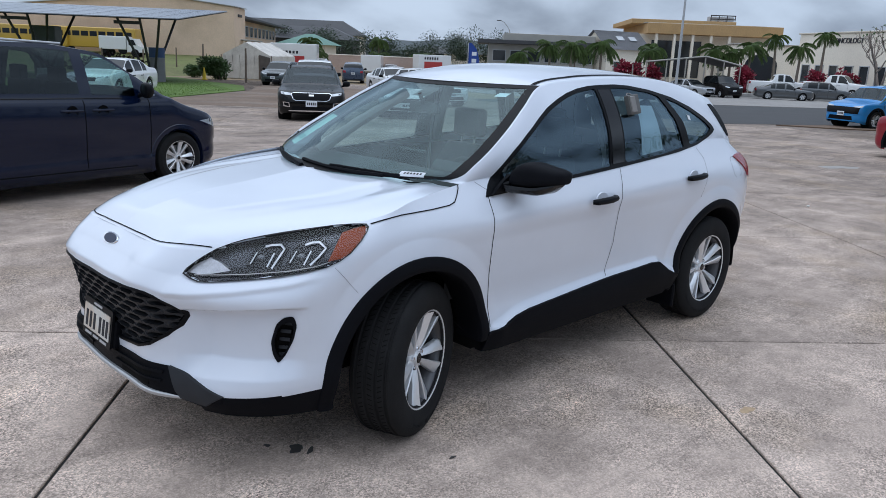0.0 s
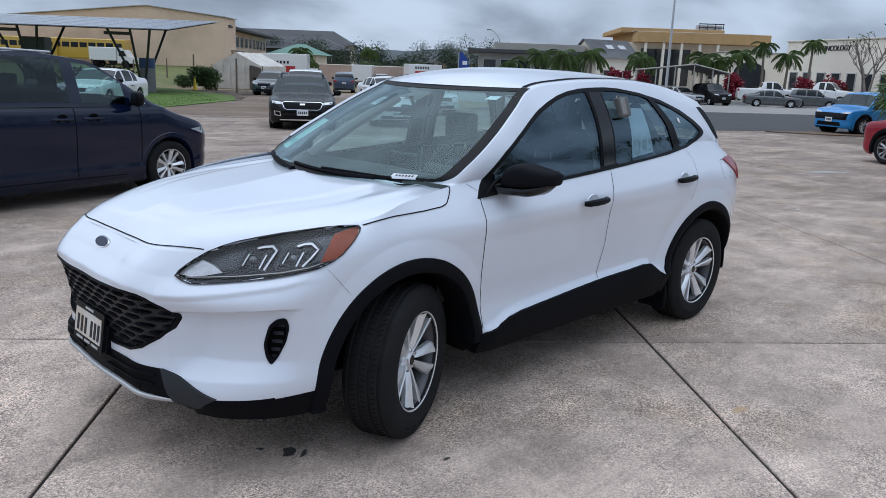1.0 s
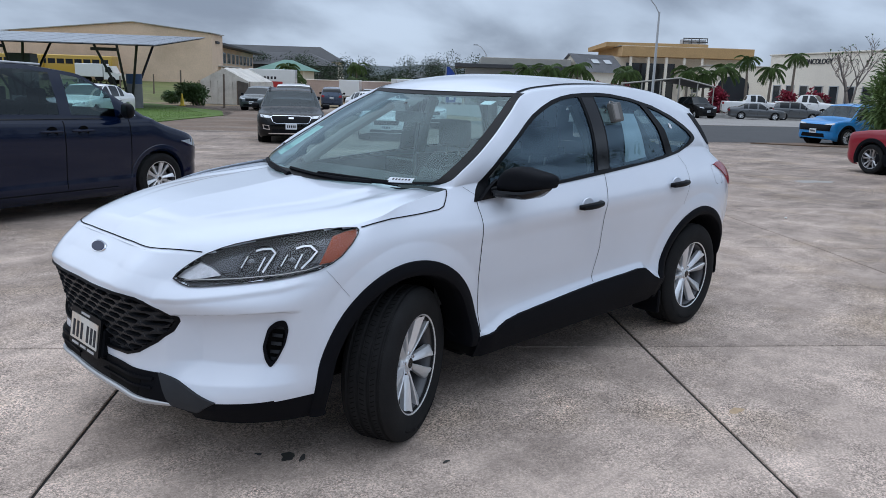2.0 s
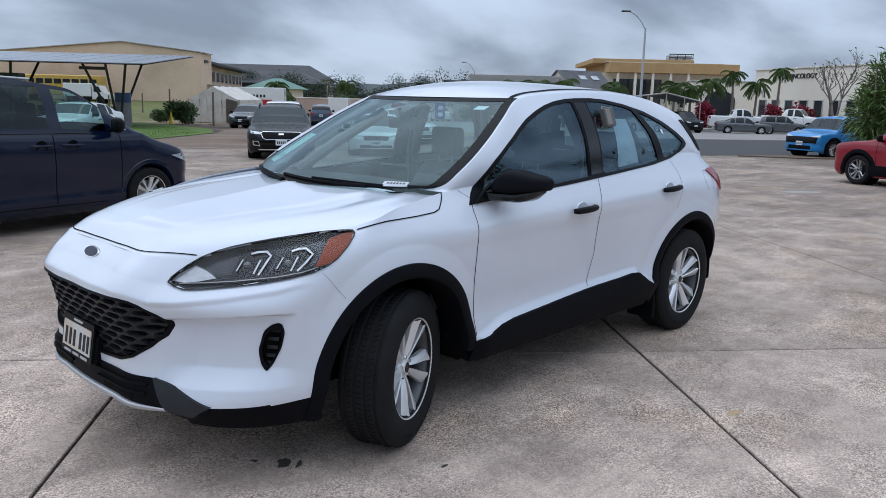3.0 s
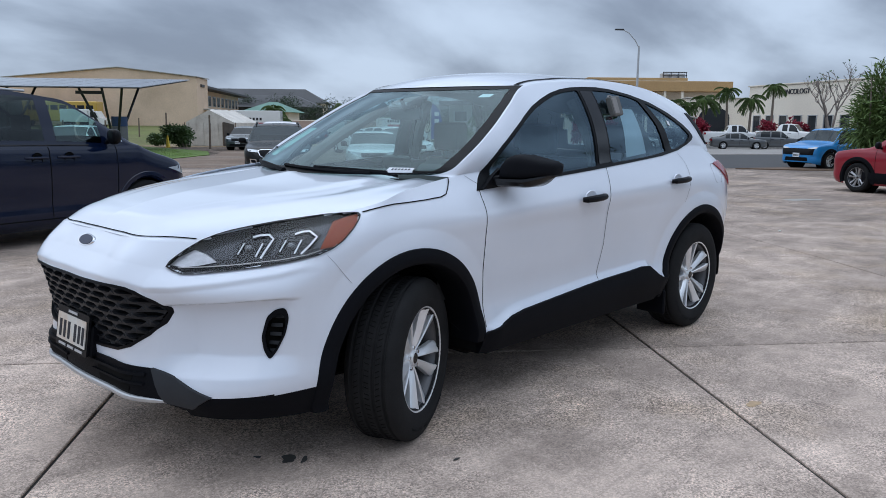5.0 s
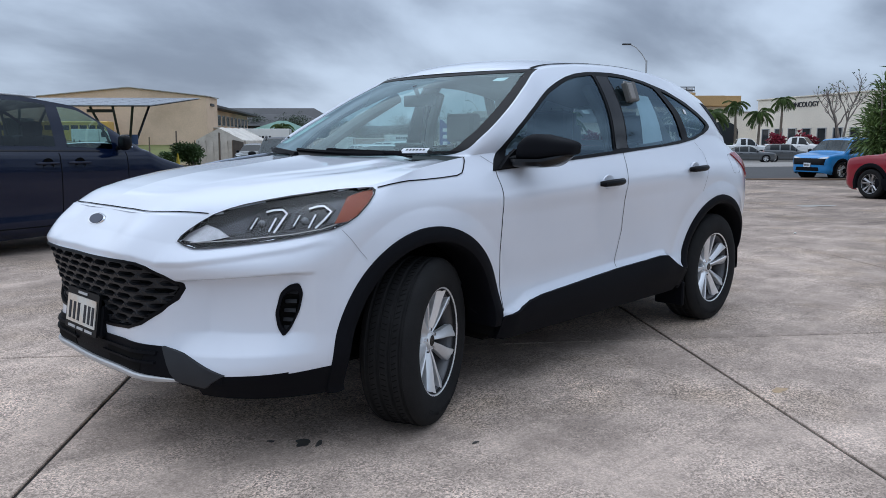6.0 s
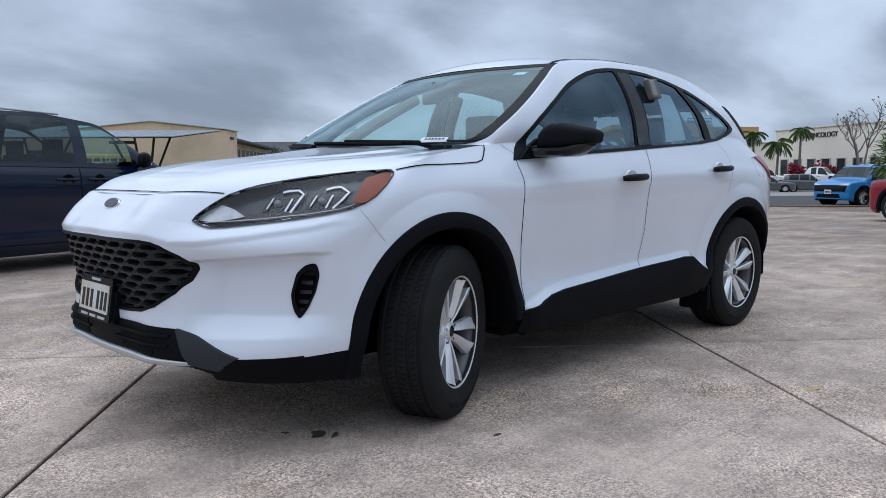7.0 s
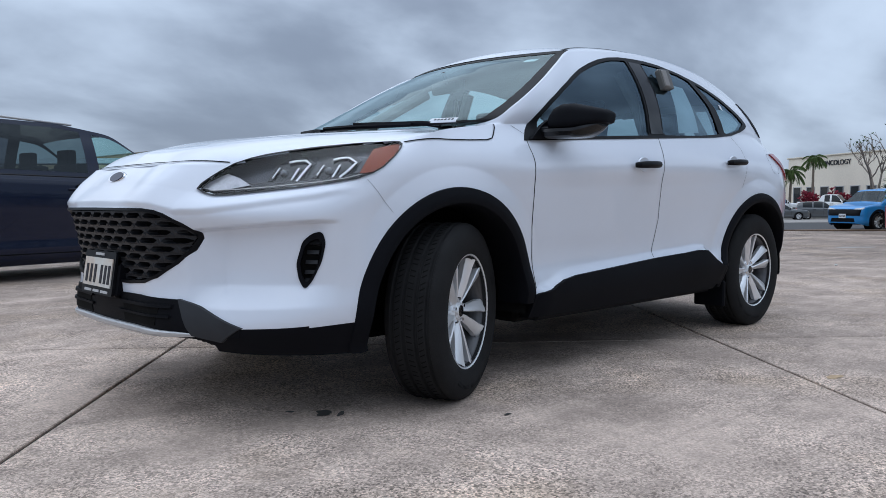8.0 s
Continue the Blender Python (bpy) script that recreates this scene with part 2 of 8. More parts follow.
def rounded(poly, r, seg=5):
    """A polygon with its corners rounded (points of any dimension)."""
    out = []
    n = len(poly)
    for i in range(n):
        p, a, c = Vector(poly[i]), Vector(poly[i - 1]), Vector(poly[(i + 1) % n])
        k1, k2 = min(r, 0.45 * (a - p).length), min(r, 0.45 * (c - p).length)
        s, e = p + (a - p).normalized() * k1, p + (c - p).normalized() * k2
        for j in range(seg + 1):
            t = j / seg
            out.append(s * (1 - t) ** 2 + p * 2 * t * (1 - t) + e * t * t)
    return out


class Drape:
    """Lays flat outlines onto a shell along a direction d."""

    def __init__(self, bvh, d):
        self.bvh, self.d = bvh, Vector(d).normalized()
        self.e1 = self.d.cross(Vector((0, 0, 1))).normalized() if abs(self.d.z) < .99 else Vector((1, 0, 0))
        self.e2 = self.e1.cross(self.d)

    def flat(self, p):
        return (self.e1.dot(Vector(p)), self.e2.dot(Vector(p)))

    def drop(self, u, v, off=0.0):
        o = self.e1 * u + self.e2 * v - self.d * 4
        hit, nrm, _, _ = self.bvh.ray_cast(o, self.d)
        if hit is None:
            hit, nrm, _, _ = self.bvh.find_nearest(o + self.d * 3)
        return hit - self.d * off

    def sheet(self, outline, off=0.004, step=0.03, holes=(), skirt=0.012, bm=None, flat_pts=False):
        bm = bm or fresh()
        f = (lambda p: tuple(p)) if flat_pts else self.flat
        loops = [[tuple(q) for q in dense([Vector(f(p)) for p in loop], step)] for loop in (outline, *holes)]
        verts, edges = [], []
        for loop in loops:
            n0 = len(verts)
            verts += [Vector(p) for p in loop]
            edges += [(n0 + k, n0 + (k + 1) % len(loop)) for k in range(len(loop))]
        arr = np.array([tuple(v) for v in verts])
        lo, hi = arr.min(0), arr.max(0)
        gx, gy = np.meshgrid(np.arange(lo[0] + step / 2, hi[0], step), np.arange(lo[1] + step / 2, hi[1], step))
        gx, gy = gx.ravel(), gy.ravel()
        ok = inside(loops[0], gx, gy)
        for hole in loops[1:]:
            ok &= ~inside(hole, gx, gy)
        if ok.any():
            near = np.sqrt(((np.stack([gx, gy], -1)[:, None] - arr[None]) ** 2).sum(-1)).min(1)
            ok &= near > step * 0.45
        verts += [Vector((a, c)) for a, c in zip(gx[ok], gy[ok])]
        vo, _, fo, _, _, _ = delaunay_2d_cdt(verts, edges, [], 0, 1e-5)
        cx = np.array([sum(vo[k][0] for k in t) / 3 for t in fo])
        cy = np.array([sum(vo[k][1] for k in t) / 3 for t in fo])
        keep = inside(loops[0], cx, cy)
        for hole in loops[1:]:
            keep &= ~inside(hole, cx, cy)
        vs = [bm.verts.new(self.drop(p[0], p[1], off)) for p in vo]
        made = [bm.faces.new([vs[k] for k in t]) for t, q in zip(fo, keep) if q]
        loose = [v for v in vs if not v.link_faces]
        for v in loose:
            bm.verts.remove(v)
        if skirt:
            rim = [e for g in made for e in g.edges if len(e.link_faces) == 1]
            ext = bmesh.ops.extrude_edge_only(bm, edges=list(dict.fromkeys(rim)))
            for v in (g for g in ext["geom"] if isinstance(g, bmesh.types.BMVert)):
                v.co += self.d * skirt
        return bm

    def ribbon(self, path, width=0.005, off=0.0012, bm=None, step=0.02, depth=0.0):
        """A narrow strip along a path on the shell."""
        bm = bm or fresh()
        pts = [Vector(self.flat(p)) for p in path]
        pts = dense(pts, step, closed=False)
        rows = []
        for i, p in enumerate(pts):
            t = (pts[min(i + 1, len(pts) - 1)] - pts[max(i - 1, 0)]).normalized()
            s = Vector((-t.y, t.x)) * width / 2
            rows.append([self.drop(*(p + s), off), self.drop(*(p - s), off)])
        grid(bm, rows)
        return bm


def arc(cx, cy, r, a0, a1, n):
    return [(cx + r * math.cos(radians(a0 + (a1 - a0) * k / (n - 1))), cy + r * math.sin(radians(a0 + (a1 - a0) * k / (n - 1)))) for k in range(n)]


# ---- the white car: shell ----
# Lines that run round the left half of the body, from the middle of the nose to the middle of the tail, low to high.
LINE_SILL = [(2.43, 0, .29), (2.42, .25, .29), (2.39, .40, .29), (2.33, .55, .29), (2.23, .70, .28), (2.08, .80, .27), (1.88, .85, .26), (1.355, .85, .27),
             (.88, .84, .275), (.4, .84, .28), (-.16, .84, .28), (-.83, .85, .285), (-1.355, .84, .30), (-1.75, .82, .33), (-2.0, .68, .36), (-2.10, .4, .38), (-2.13, 0, .38)]
LINE_LOW = [(2.46, 0, .37), (2.45, .25, .37), (2.42, .40, .37), (2.37, .55, .37), (2.28, .70, .371), (2.13, .825, .375), (1.925, .895, .385), (1.355, .89, .38),
            (.88, .880, .39), (.4, .872, .40), (-.16, .875, .41), (-.83, .905, .42), (-1.355, .89, .42), (-1.77, .87, .45), (-2.03, .72, .46), (-2.13, .4, .47), (-2.16, 0, .47)]
LINE_DOOR_LOW = [(2.47, 0, .52), (2.455, .25, .52), (2.415, .38, .52), (2.33, .55, .52), (2.235, .70, .52), (2.10, .825, .515), (1.91, .900, .52), (1.355, .905, .53),
                 (.88, .866, .53), (.4, .850, .53), (-.16, .856, .53), (-.83, .895, .54), (-1.355, .905, .56), (-1.79, .885, .58), (-2.05, .74, .58), (-2.15, .4, .59), (-2.18, 0, .59)]
LINE_MID = [(2.49, 0, .68), (2.475, .25, .68), (2.435, .40, .69), (2.335, .55, .69), (2.215, .72, .69), (2.055, .86, .69), (1.88, .905, .70), (1.355, .92, .70),
            (.88, .885, .70), (.4, .873, .70), (-.16, .880, .72), (-.83, .905, .74), (-1.355, .92, .74), (-1.80, .895, .75), (-2.04, .785, .76), (-2.14, .45, .77), (-2.17, 0, .77)]
LINE_GRILLE = [(2.505, 0, .795), (2.495, .22, .793), (2.46, .38, .787), (2.375, .54, .785), (2.22, .73, .79), (2.04, .865, .81), (1.865, .905, .85), (1.355, .925, .87),
               (.88, .905, .87), (.4, .90, .88), (-.16, .912, .89), (-.83, .922, .91), (-1.355, .928, .92), (-1.81, .89, .93), (-2.03, .78, .95), (-2.12, .45, .96), (-2.14, 0, .96)]
LINE_SHOULDER = [(2.44, 0, .885), (2.43, .22, .88), (2.395, .38, .872), (2.315, .53, .862), (2.13, .70, .89), (1.98, .80, .925), (1.85, .875, .94), (1.355, .908, .985),
                 (.88, .910, .99), (.4, .918, 1.0), (-.16, .930, 1.015), (-.83, .922, 1.04), (-1.355, .90, 1.06), (-1.81, .85, 1.07), (-1.975, .772, 1.08), (-2.07, .45, 1.09), (-2.11, 0, 1.09)]
LINE_BELT = [(2.36, 0, .958), (2.35, .2, .957), (2.31, .38, .955), (2.22, .547, .951), (2.03, .66, .99), (1.86, .755, 1.015), (1.65, .832, 1.038), (1.355, .825, 1.10),
             (.95, .79, 1.165), (.4, .825, 1.185), (-.16, .84, 1.20), (-.83, .815, 1.235), (-1.355, .775, 1.26), (-1.72, .738, 1.235), (-1.87, .70, 1.19), (-1.99, .42, 1.18), (-2.02, 0, 1.18)]
# the roof rail, from the foot of the windscreen pillar to the spoiler
LINE_RAIL = [(1.10, .64, 1.158), (1.08, .725, 1.164), (1.04, .772, 1.185), (.95, .788, 1.243), (.70, .751, 1.388), (.50, .690, 1.506), (.30, .617, 1.606), (0, .625, 1.648), (-.3, .632, 1.662), (-.7, .628, 1.660), (-1.1, .615, 1.629), (-1.45, .592, 1.573), (-1.735, .560, 1.518)]
NOSE_TOP = [(1.40, 1.153), (1.75, 1.110), (2.0, 1.082), (2.2, 1.042), (2.3, 1.008), (2.36, .958)]

LINES = np.array([LINE_SILL, LINE_LOW, LINE_DOOR_LOW, LINE_MID, LINE_GRILLE, LINE_SHOULDER, LINE_BELT], float)
# full corners either side of the grille
LINES[3:5, 2, 0] += .020
LINES[5:, 2, 0] += .050
LINES[:3, 2, 0] += .022
LINES[3:, 1, 0] += .008
LINES[6, 6:8, 2] += .018
_mean = LINES.mean(0)
_mean = np.concatenate([_mean[1:2] * (1, -1, 1), _mean, _mean[-2:-1] * (1, -1, 1)])
STA = np.concatenate([[0], np.cumsum(np.linalg.norm(np.diff(_mean, axis=0), axis=1))])
STA -= STA[1]
RISE = np.array([.28, .39, .53, .71, .86, .98, 1.12])


def body_lines(u):
    """All lines at the stations u: an array of line, station, xyz."""
    return np.array([hermite(STA, np.concatenate([ln[1:2] * (1, -1, 1), ln, ln[-2:-1] * (1, -1, 1)]), u) for ln in LINES])


class Shell:
    def __init__(self):
        self.v, self.f, self.tag = [], [], []

    def add(self, rows, tag):
        """rows: array (n, m, 3)."""
        n, m, _ = rows.shape
        o = len(self.v)
        self.v += [tuple(p) for p in rows.reshape(-1, 3)]
        for i in range(n - 1):
            for j in range(m - 1):
                self.f.append((o + i * m + j, o + i * m + j + 1, o + (i + 1) * m + j + 1, o + (i + 1) * m + j))
                self.tag.append(tag)


shell = Shell()
u_all = np.concatenate([np.linspace(0, 1.9, 190)[:-1], np.linspace(1.9, STA[-2], 270)])
lines_u = body_lines(u_all)
v_all = np.linspace(RISE[0], RISE[-1], 126)
lower = np.stack([hermite(RISE, lines_u[:, i], v_all) for i in range(len(u_all))])
# a shelf from the grille's corner to the side vent, hollowed below
_w = np.clip((lower[..., 1] - .50) / .10, 0, 1) * np.clip((lower[..., 0] - 1.98) / .12, 0, 1)
_z = lower[..., 2]
_h = np.where(_z > .70, np.clip((.716 + .035 * np.clip((lower[..., 1] - .5) / .35, 0, 1) - _z) / .008, 0, 1), np.clip((_z - .445) / .075, 0, 1))
lower[..., 0] -= .044 * _w * _h
lower[..., 1] -= .012 * _w * _h
# a crease round the nose, over the grille and on under the lamps
_zl = np.interp(lower[..., 1], [0, .30, .42, .50, .58, .72, .846, .88], [.824, .822, .814, .792, .794, .817, .845, .862])
_lip = np.where(_z > _zl, np.clip(1 - (_z - _zl) / .060, 0, 1), np.clip(1 - (_zl - _z) / .022, 0, 1)) * np.clip((lower[..., 0] - 1.88) / .12, 0, 1)
lower[..., 0] += .011 * _lip
lower[..., 1] += .006 * _lip * (lower[..., 1] > .5)
# a shallow valley that rings each wheel arch
for _cx in (1.405, -1.355):
    _r = np.hypot(lower[..., 0] - _cx, _z - .355)
    _v = np.where(_r < .60, np.clip((_r - .51) / .09, 0, 1), np.clip(1 - (_r - .60) / .16, 0, 1) ** 2)
    lower[..., 1] -= .010 * _v * (_z > .42) * (lower[..., 1] > .6) * np.clip((1.90 - lower[..., 0]) / .08, 0, 1)
# the doors flare into a narrow ledge above the sill cladding
_cz = np.interp(lower[..., 0], [-.93, -.84, -.76, -.66, -.58, -.45, -.14, .30, .60, .70, .80, .88], [.43, .425, .462, .525, .530, .520, .505, .478, .462, .448, .410, .397])
_d = np.clip((_z - _cz) / .036, 0, 1)
_on = np.clip((lower[..., 0] + .93) / .06, 0, 1) * np.clip((.90 - lower[..., 0]) / .06, 0, 1) * (lower[..., 1] > .5)
lower[..., 1] += .024 * _on * (1 - _d) ** 1.4
shell.add(lower, "body")

# bonnet: between the belt line and a middle line
belt_u = lines_u[-1]
k_cowl = int(np.argmin(np.abs(belt_u[:200, 0] - 1.06)))
edge = belt_u[: k_cowl + 1]
mid_x = 2.36 - (2.36 - edge[:, 0]) * (.96 / (2.36 - edge[-1, 0]))
nt = np.array(NOSE_TOP)
mid_z = hermite(nt[:, 0], nt[:, 1], mid_x)
ws = np.linspace(0, 1, 60)
bonnet = []
for i in range(len(edge)):
    g = edge[i]
    back = np.clip((2.2 - mid_x[i]) / .8, 0, 1)
    e = 1 - (1 - ws) ** (6.5 + 4 * back)
    x = g[0] + (mid_x[i] - g[0]) * ws ** 1.35
    y = g[1] * (1 - ws)
    ridge = .014 * back * (1 / (1 + np.exp(-(ws - .38 - .14 * (1 - back)) * 85))) + .009 * back * (1 / (1 + np.exp(-(ws - .17) * 75)))
    ridge -= .007 * back * np.exp(-((ws - .30) / .05) ** 2)
    z = g[2] + (mid_z[i] - g[2]) * e + ridge - .019 * back
    bonnet.append(np.stack([x, y, z], -1))
bonnet = np.array(bonnet)
shell.add(bonnet, "bonnet")

# greenhouse side: from the belt line to the roof rail
k_tail = int(np.argmin(np.abs(lines_u[-1][:, 0] + 1.88) + (lines_u[-1][:, 1] < .5) * 9))
low = belt_u[k_cowl: k_tail + 1]
rail = np.array(LINE_RAIL)
arc_r = np.concatenate([[0], np.cumsum(np.linalg.norm(np.diff(rail, axis=0), axis=1))])
rail_d = hermite(arc_r, rail, np.linspace(0, arc_r[-1], 400))
# pair each belt point with a rail point: rail parameter advances with x
x_map = np.interp(low[:, 0], [-1.88, -1.5, -.9, -.2, .35, .75, 1.06], [-1.73, -1.42, -.90, -.26, .22, .66, 1.10])
rail_at = np.stack([np.interp(-x_map, -rail_d[:, 0], rail_d[:, k]) for k in range(3)], -1)
ts = np.linspace(0, 1, 34)
bulge = np.interp(low[:, 0], [-1.98, -1.2, 0, .7, 1.06], [.03, .035, .045, .03, .0])
side = low[:, None] * (1 - ts)[None, :, None] + rail_at[:, None] * ts[None, :, None]
side[:, :, 1] += bulge[:, None] * (4 * ts * (1 - ts))[None]
shell.add(side, "body")

# roof, between the rails
k_head = int(np.argmin(np.abs(rail_at[:, 0] - .30)))
# the windscreen lies a little below and inside the crest of the pillar
sink = np.clip(np.interp(rail_at[:, 0], [.28, .36, .90, 1.04], [0, 1, 1, 0]), 0, 1)[:, None] * np.array((0, -.014, -.012))
glass_edge = rail_at + sink
shell.add(np.stack([rail_at[: k_head + 1], rail_at[: k_head + 1] + sink[: k_head + 1] * (0, .45, .1), glass_edge[: k_head + 1]], 1), "body")
roof_edge = rail_at[k_head:]
wr = np.linspace(0, 1, 26)
bow = np.interp(roof_edge[:, 0], [-1.73, -.6, .30], [-.10, 0.0, .17])
crown = hermite([-1.87, -.5, -.1, .1, .2, .31], [.044, .049, .054, .041, .023, -.008], roof_edge[:, 0])
roof = np.stack([roof_edge[:, None, 0] + bow[:, None] * (1 - (1 - wr[None]) ** 2), roof_edge[:, None, 1] * (1 - wr[None]),
                 roof_edge[:, None, 2] + crown[:, None] * (1 - (1 - wr[None]) ** 2.2)], -1)
shell.add(roof, "body")
# tailgate above the belt
gate_l = side[-1]
wg = np.linspace(0, 1, 16)
gate = np.stack([gate_l[:, None, 0] - (.05 + .0 * ts[:, None]) * (1 - (1 - wg[None]) ** 2), gate_l[:, None, 1] * (1 - wg[None]),
                 gate_l[:, None, 2] + (.045 * ts[:, None] - .01) * (1 - (1 - wg[None]) ** 2)], -1)
shell.add(gate, "gate")

SV = np.array(shell.v)
SF = np.array(shell.f)
full_v = [Vector(p) for p in SV] + [Vector((p[0], -p[1], p[2])) for p in SV]
full_f = [tuple(q) for q in SF] + [tuple(len(SV) + k for k in q[::-1]) for q in SF]
BVH = BVHTree.FromPolygons(full_v, full_f)
FC = SV[SF].mean(1)
SIDE = Drape(BVH, (0, -1, 0))
FRONT = Drape(BVH, (-1, 0, 0))
OBL = Drape(BVH, (-.62, -.75, -.22))


def cut_mask(poly3, dr):
    pl = [tuple(dr.flat(p)) for p in poly3]
    e1, e2 = np.array(dr.e1), np.array(dr.e2)
    corner = SV[SF]
    ok = np.ones(len(SF), bool)
    for k in range(4):
        ok &= inside(pl, corner[:, k] @ e1, corner[:, k] @ e2)
    return ok


# ---- outlines on the car's left side (x, z at the side; y, z at the front) ----
def side3(pts):
    return [Vector((x, 1.2, z)) for x, z in pts]


def front3(pts):
    return [Vector((3.0, y, z)) for y, z in pts]


DLO = side3([(.935, 1.088), (.885, 1.142), (.790, 1.220), (.684, 1.298), (.565, 1.370), (.436, 1.440), (.324, 1.496), (.218, 1.540), (.123, 1.573), (.028, 1.596), (-.08, 1.611), (-.20, 1.618), (-.34, 1.621), (-.48, 1.615), (-.70, 1.590),
             (-.95, 1.545), (-1.18, 1.480), (-1.36, 1.410), (-1.455, 1.362), (-1.49, 1.335), (-1.495, 1.318), (-1.46, 1.298), (-1.36, 1.268), (-1.18, 1.235), (-.90, 1.205), (-.54, 1.182), (0.07, 1.142), (.40, 1.122), (.70, 1.102)])
WIN_F = rounded(side3([(.815, 1.114), (.778, 1.202), (.673, 1.281), (.555, 1.354), (.426, 1.424), (.315, 1.479), (.210, 1.522), (.117, 1.556), (.024, 1.579), (-.128, 1.597), (-.108, 1.170), (.1, 1.157), (.40, 1.137)]), .02, 3)
WIN_R = rounded(side3([(-.276, 1.601), (-.45, 1.598), (-.67, 1.575), (-.785, 1.553), (-.920, 1.40), (-.995, 1.231), (-.70, 1.204), (-.262, 1.180)]), .02, 3)
WIN_Q = rounded(side3([(-.860, 1.542), (-1.02, 1.503), (-1.18, 1.450), (-1.36, 1.378), (-1.440, 1.330), (-1.35, 1.283), (-1.185, 1.250), (-1.085, 1.240), (-1.015, 1.395)]), .02, 3)
GRILLE = front3([(0, .797), (.30, .796), (.385, .795), (.432, .789), (.466, .776), (.515, .741), (.532, .722), (.540, .704), (.540, .687), (.522, .645), (.475, .597), (.40, .545), (.33, .522), (.22, .514), (0, .512)])
GRILLE_ALL = GRILLE + [Vector((p.x, -p.y, p.z)) for p in GRILLE[::-1][1:-1]]
VENT = [Vector(p) for p in [(2.042, .868, .722), (2.075, .845, .716), (2.098, .818, .685), (2.115, .800, .600), (2.11, .808, .540), (2.095, .825, .503), (2.07, .842, .540), (2.04, .862, .610), (2.03, .875, .680)]]
VENT = [Vector((2.071, .840, .618)).lerp(p, .94) for p in VENT]
LAMP = [Vector(p) for p in [(2.328, .512, .862), (2.318, .545, .847), (2.301, .58, .838), (2.272, .614, .839), (2.225, .661, .845), (2.16, .72, .854), (2.075, .788, .866), (1.981, .846, .882), (1.895, .881, .898), (1.833, .894, .919), (1.782, .896, .944),
                            (1.714, .88, .986), (1.665, .856, 1.017), (1.646, .84, 1.032), (1.640, .815, 1.040), (1.68, .785, 1.040), (1.759, .749, 1.036), (1.851, .713, 1.027), (1.937, .674, 1.017), (2.019, .632, 1.003), (2.092, .598, .989), (2.145, .577, .975), (2.204, .558, .955), (2.25, .537, .927), (2.285, .522, .902), (2.311, .512, .881)]]
ARCH_R = .455


def arch_poly(cx, r):
    return side3(arc(cx, .355, r, 0, 360, 49)[:-1])


tags = np.array(shell.tag)
mask = cut_mask(DLO, SIDE) & (FC[:, 2] > 1.0)
mask |= cut_mask(arch_poly(1.405, ARCH_R + .02), SIDE) & (FC[:, 1] > .5)
mask |= cut_mask(arch_poly(-1.355, ARCH_R + .02), SIDE) & (FC[:, 1] > .5)
# the cladding covers the sill
mask |= (np.abs(FC[:, 0]) < .93) & (FC[:, 2] < .31) & (FC[:, 1] > .5)
# the arches are open at their lower end
for cx in (1.405, -1.355):
    mask |= (np.abs(FC[:, 0] - cx) < ARCH_R + .05) & (FC[:, 2] < .385) & (FC[:, 1] > .5)
mask |= (tags == "gate") & (FC[:, 2] > 1.23) & (FC[:, 2] < 1.48) & (FC[:, 1] < .55)
mask |= cut_mask(GRILLE_ALL, FRONT) & (FC[:, 0] > 2.2)
# the nose ends at the silver lip, with the air dam set back behind it
mask |= (FC[:, 0] > 1.95) & (FC[:, 2] < np.interp(np.abs(FC[:, 1]), [0, .52, .60], [.338, .338, .31])) & (np.abs(FC[:, 1]) < .60)
HL = Drape(BVH, (-.62, -.75, -.15))
mask |= cut_mask(LAMP, HL) & (FC[:, 0] > 1.6) & (FC[:, 1] > .4)
mask |= cut_mask(VENT, OBL) & (FC[:, 0] > 1.9) & (FC[:, 1] > .6)
DOOR_F = [(.895, .30), (.885, .42), (.90, .60), (.925, .80), (.935, .95), (.925, 1.06), (.915, 1.09), (.42, 1.48), (.20, 1.60), (-.02, 1.625), (-.20, 1.63), (-.185, 1.16), (-.14, 1.03), (-.13, .95),
          (-.15, .80), (-.165, .72), (-.155, .62), (-.13, .50), (-.14, .30)]
DOOR_R = [(-.20, 1.63), (-.185, 1.16), (-.14, 1.03), (-.13, .95), (-.15, .80), (-.165, .72), (-.155, .62), (-.13, .50), (-.14, .30), (-.82, .30), (-.86, .45), (-.90, .60), (-1.0, .78), (-1.10, .90),
          (-1.17, 1.05), (-1.19, 1.15), (-1.15, 1.22), (-1.02, 1.23), (-.9, 1.45), (-.76, 1.58)]
is_side = FC[:, 1] > .5
panel = np.where(tags == "bonnet", "bonnet", np.where(tags == "gate", "tailgate", "body")).astype(object)
for nm, pl in (("front_door", DOOR_F), ("rear_door", DOOR_R)):
    panel[inside(pl, FC[:, 0], FC[:, 2]) & is_side & (tags == "body")] = nm
panel[(tags == "body") & (FC[:, 0] > .95) & (FC[:, 2] < 1.2) & (FC[:, 0] > 1.86 + (.87 - FC[:, 2]) * .45)] = "front_bumper"
low_edge = np.interp(np.abs(FC[:, 1]), [0, .48, .56, .69, 1], [.470, .462, .435, .372, .384])
panel[(tags == "body") & (FC[:, 0] > 1.86) & (FC[:, 2] < low_edge)] = "front_valance"
panel[(tags == "body") & (FC[:, 0] < -1.78) & (FC[:, 2] < .80)] = "rear_bumper"

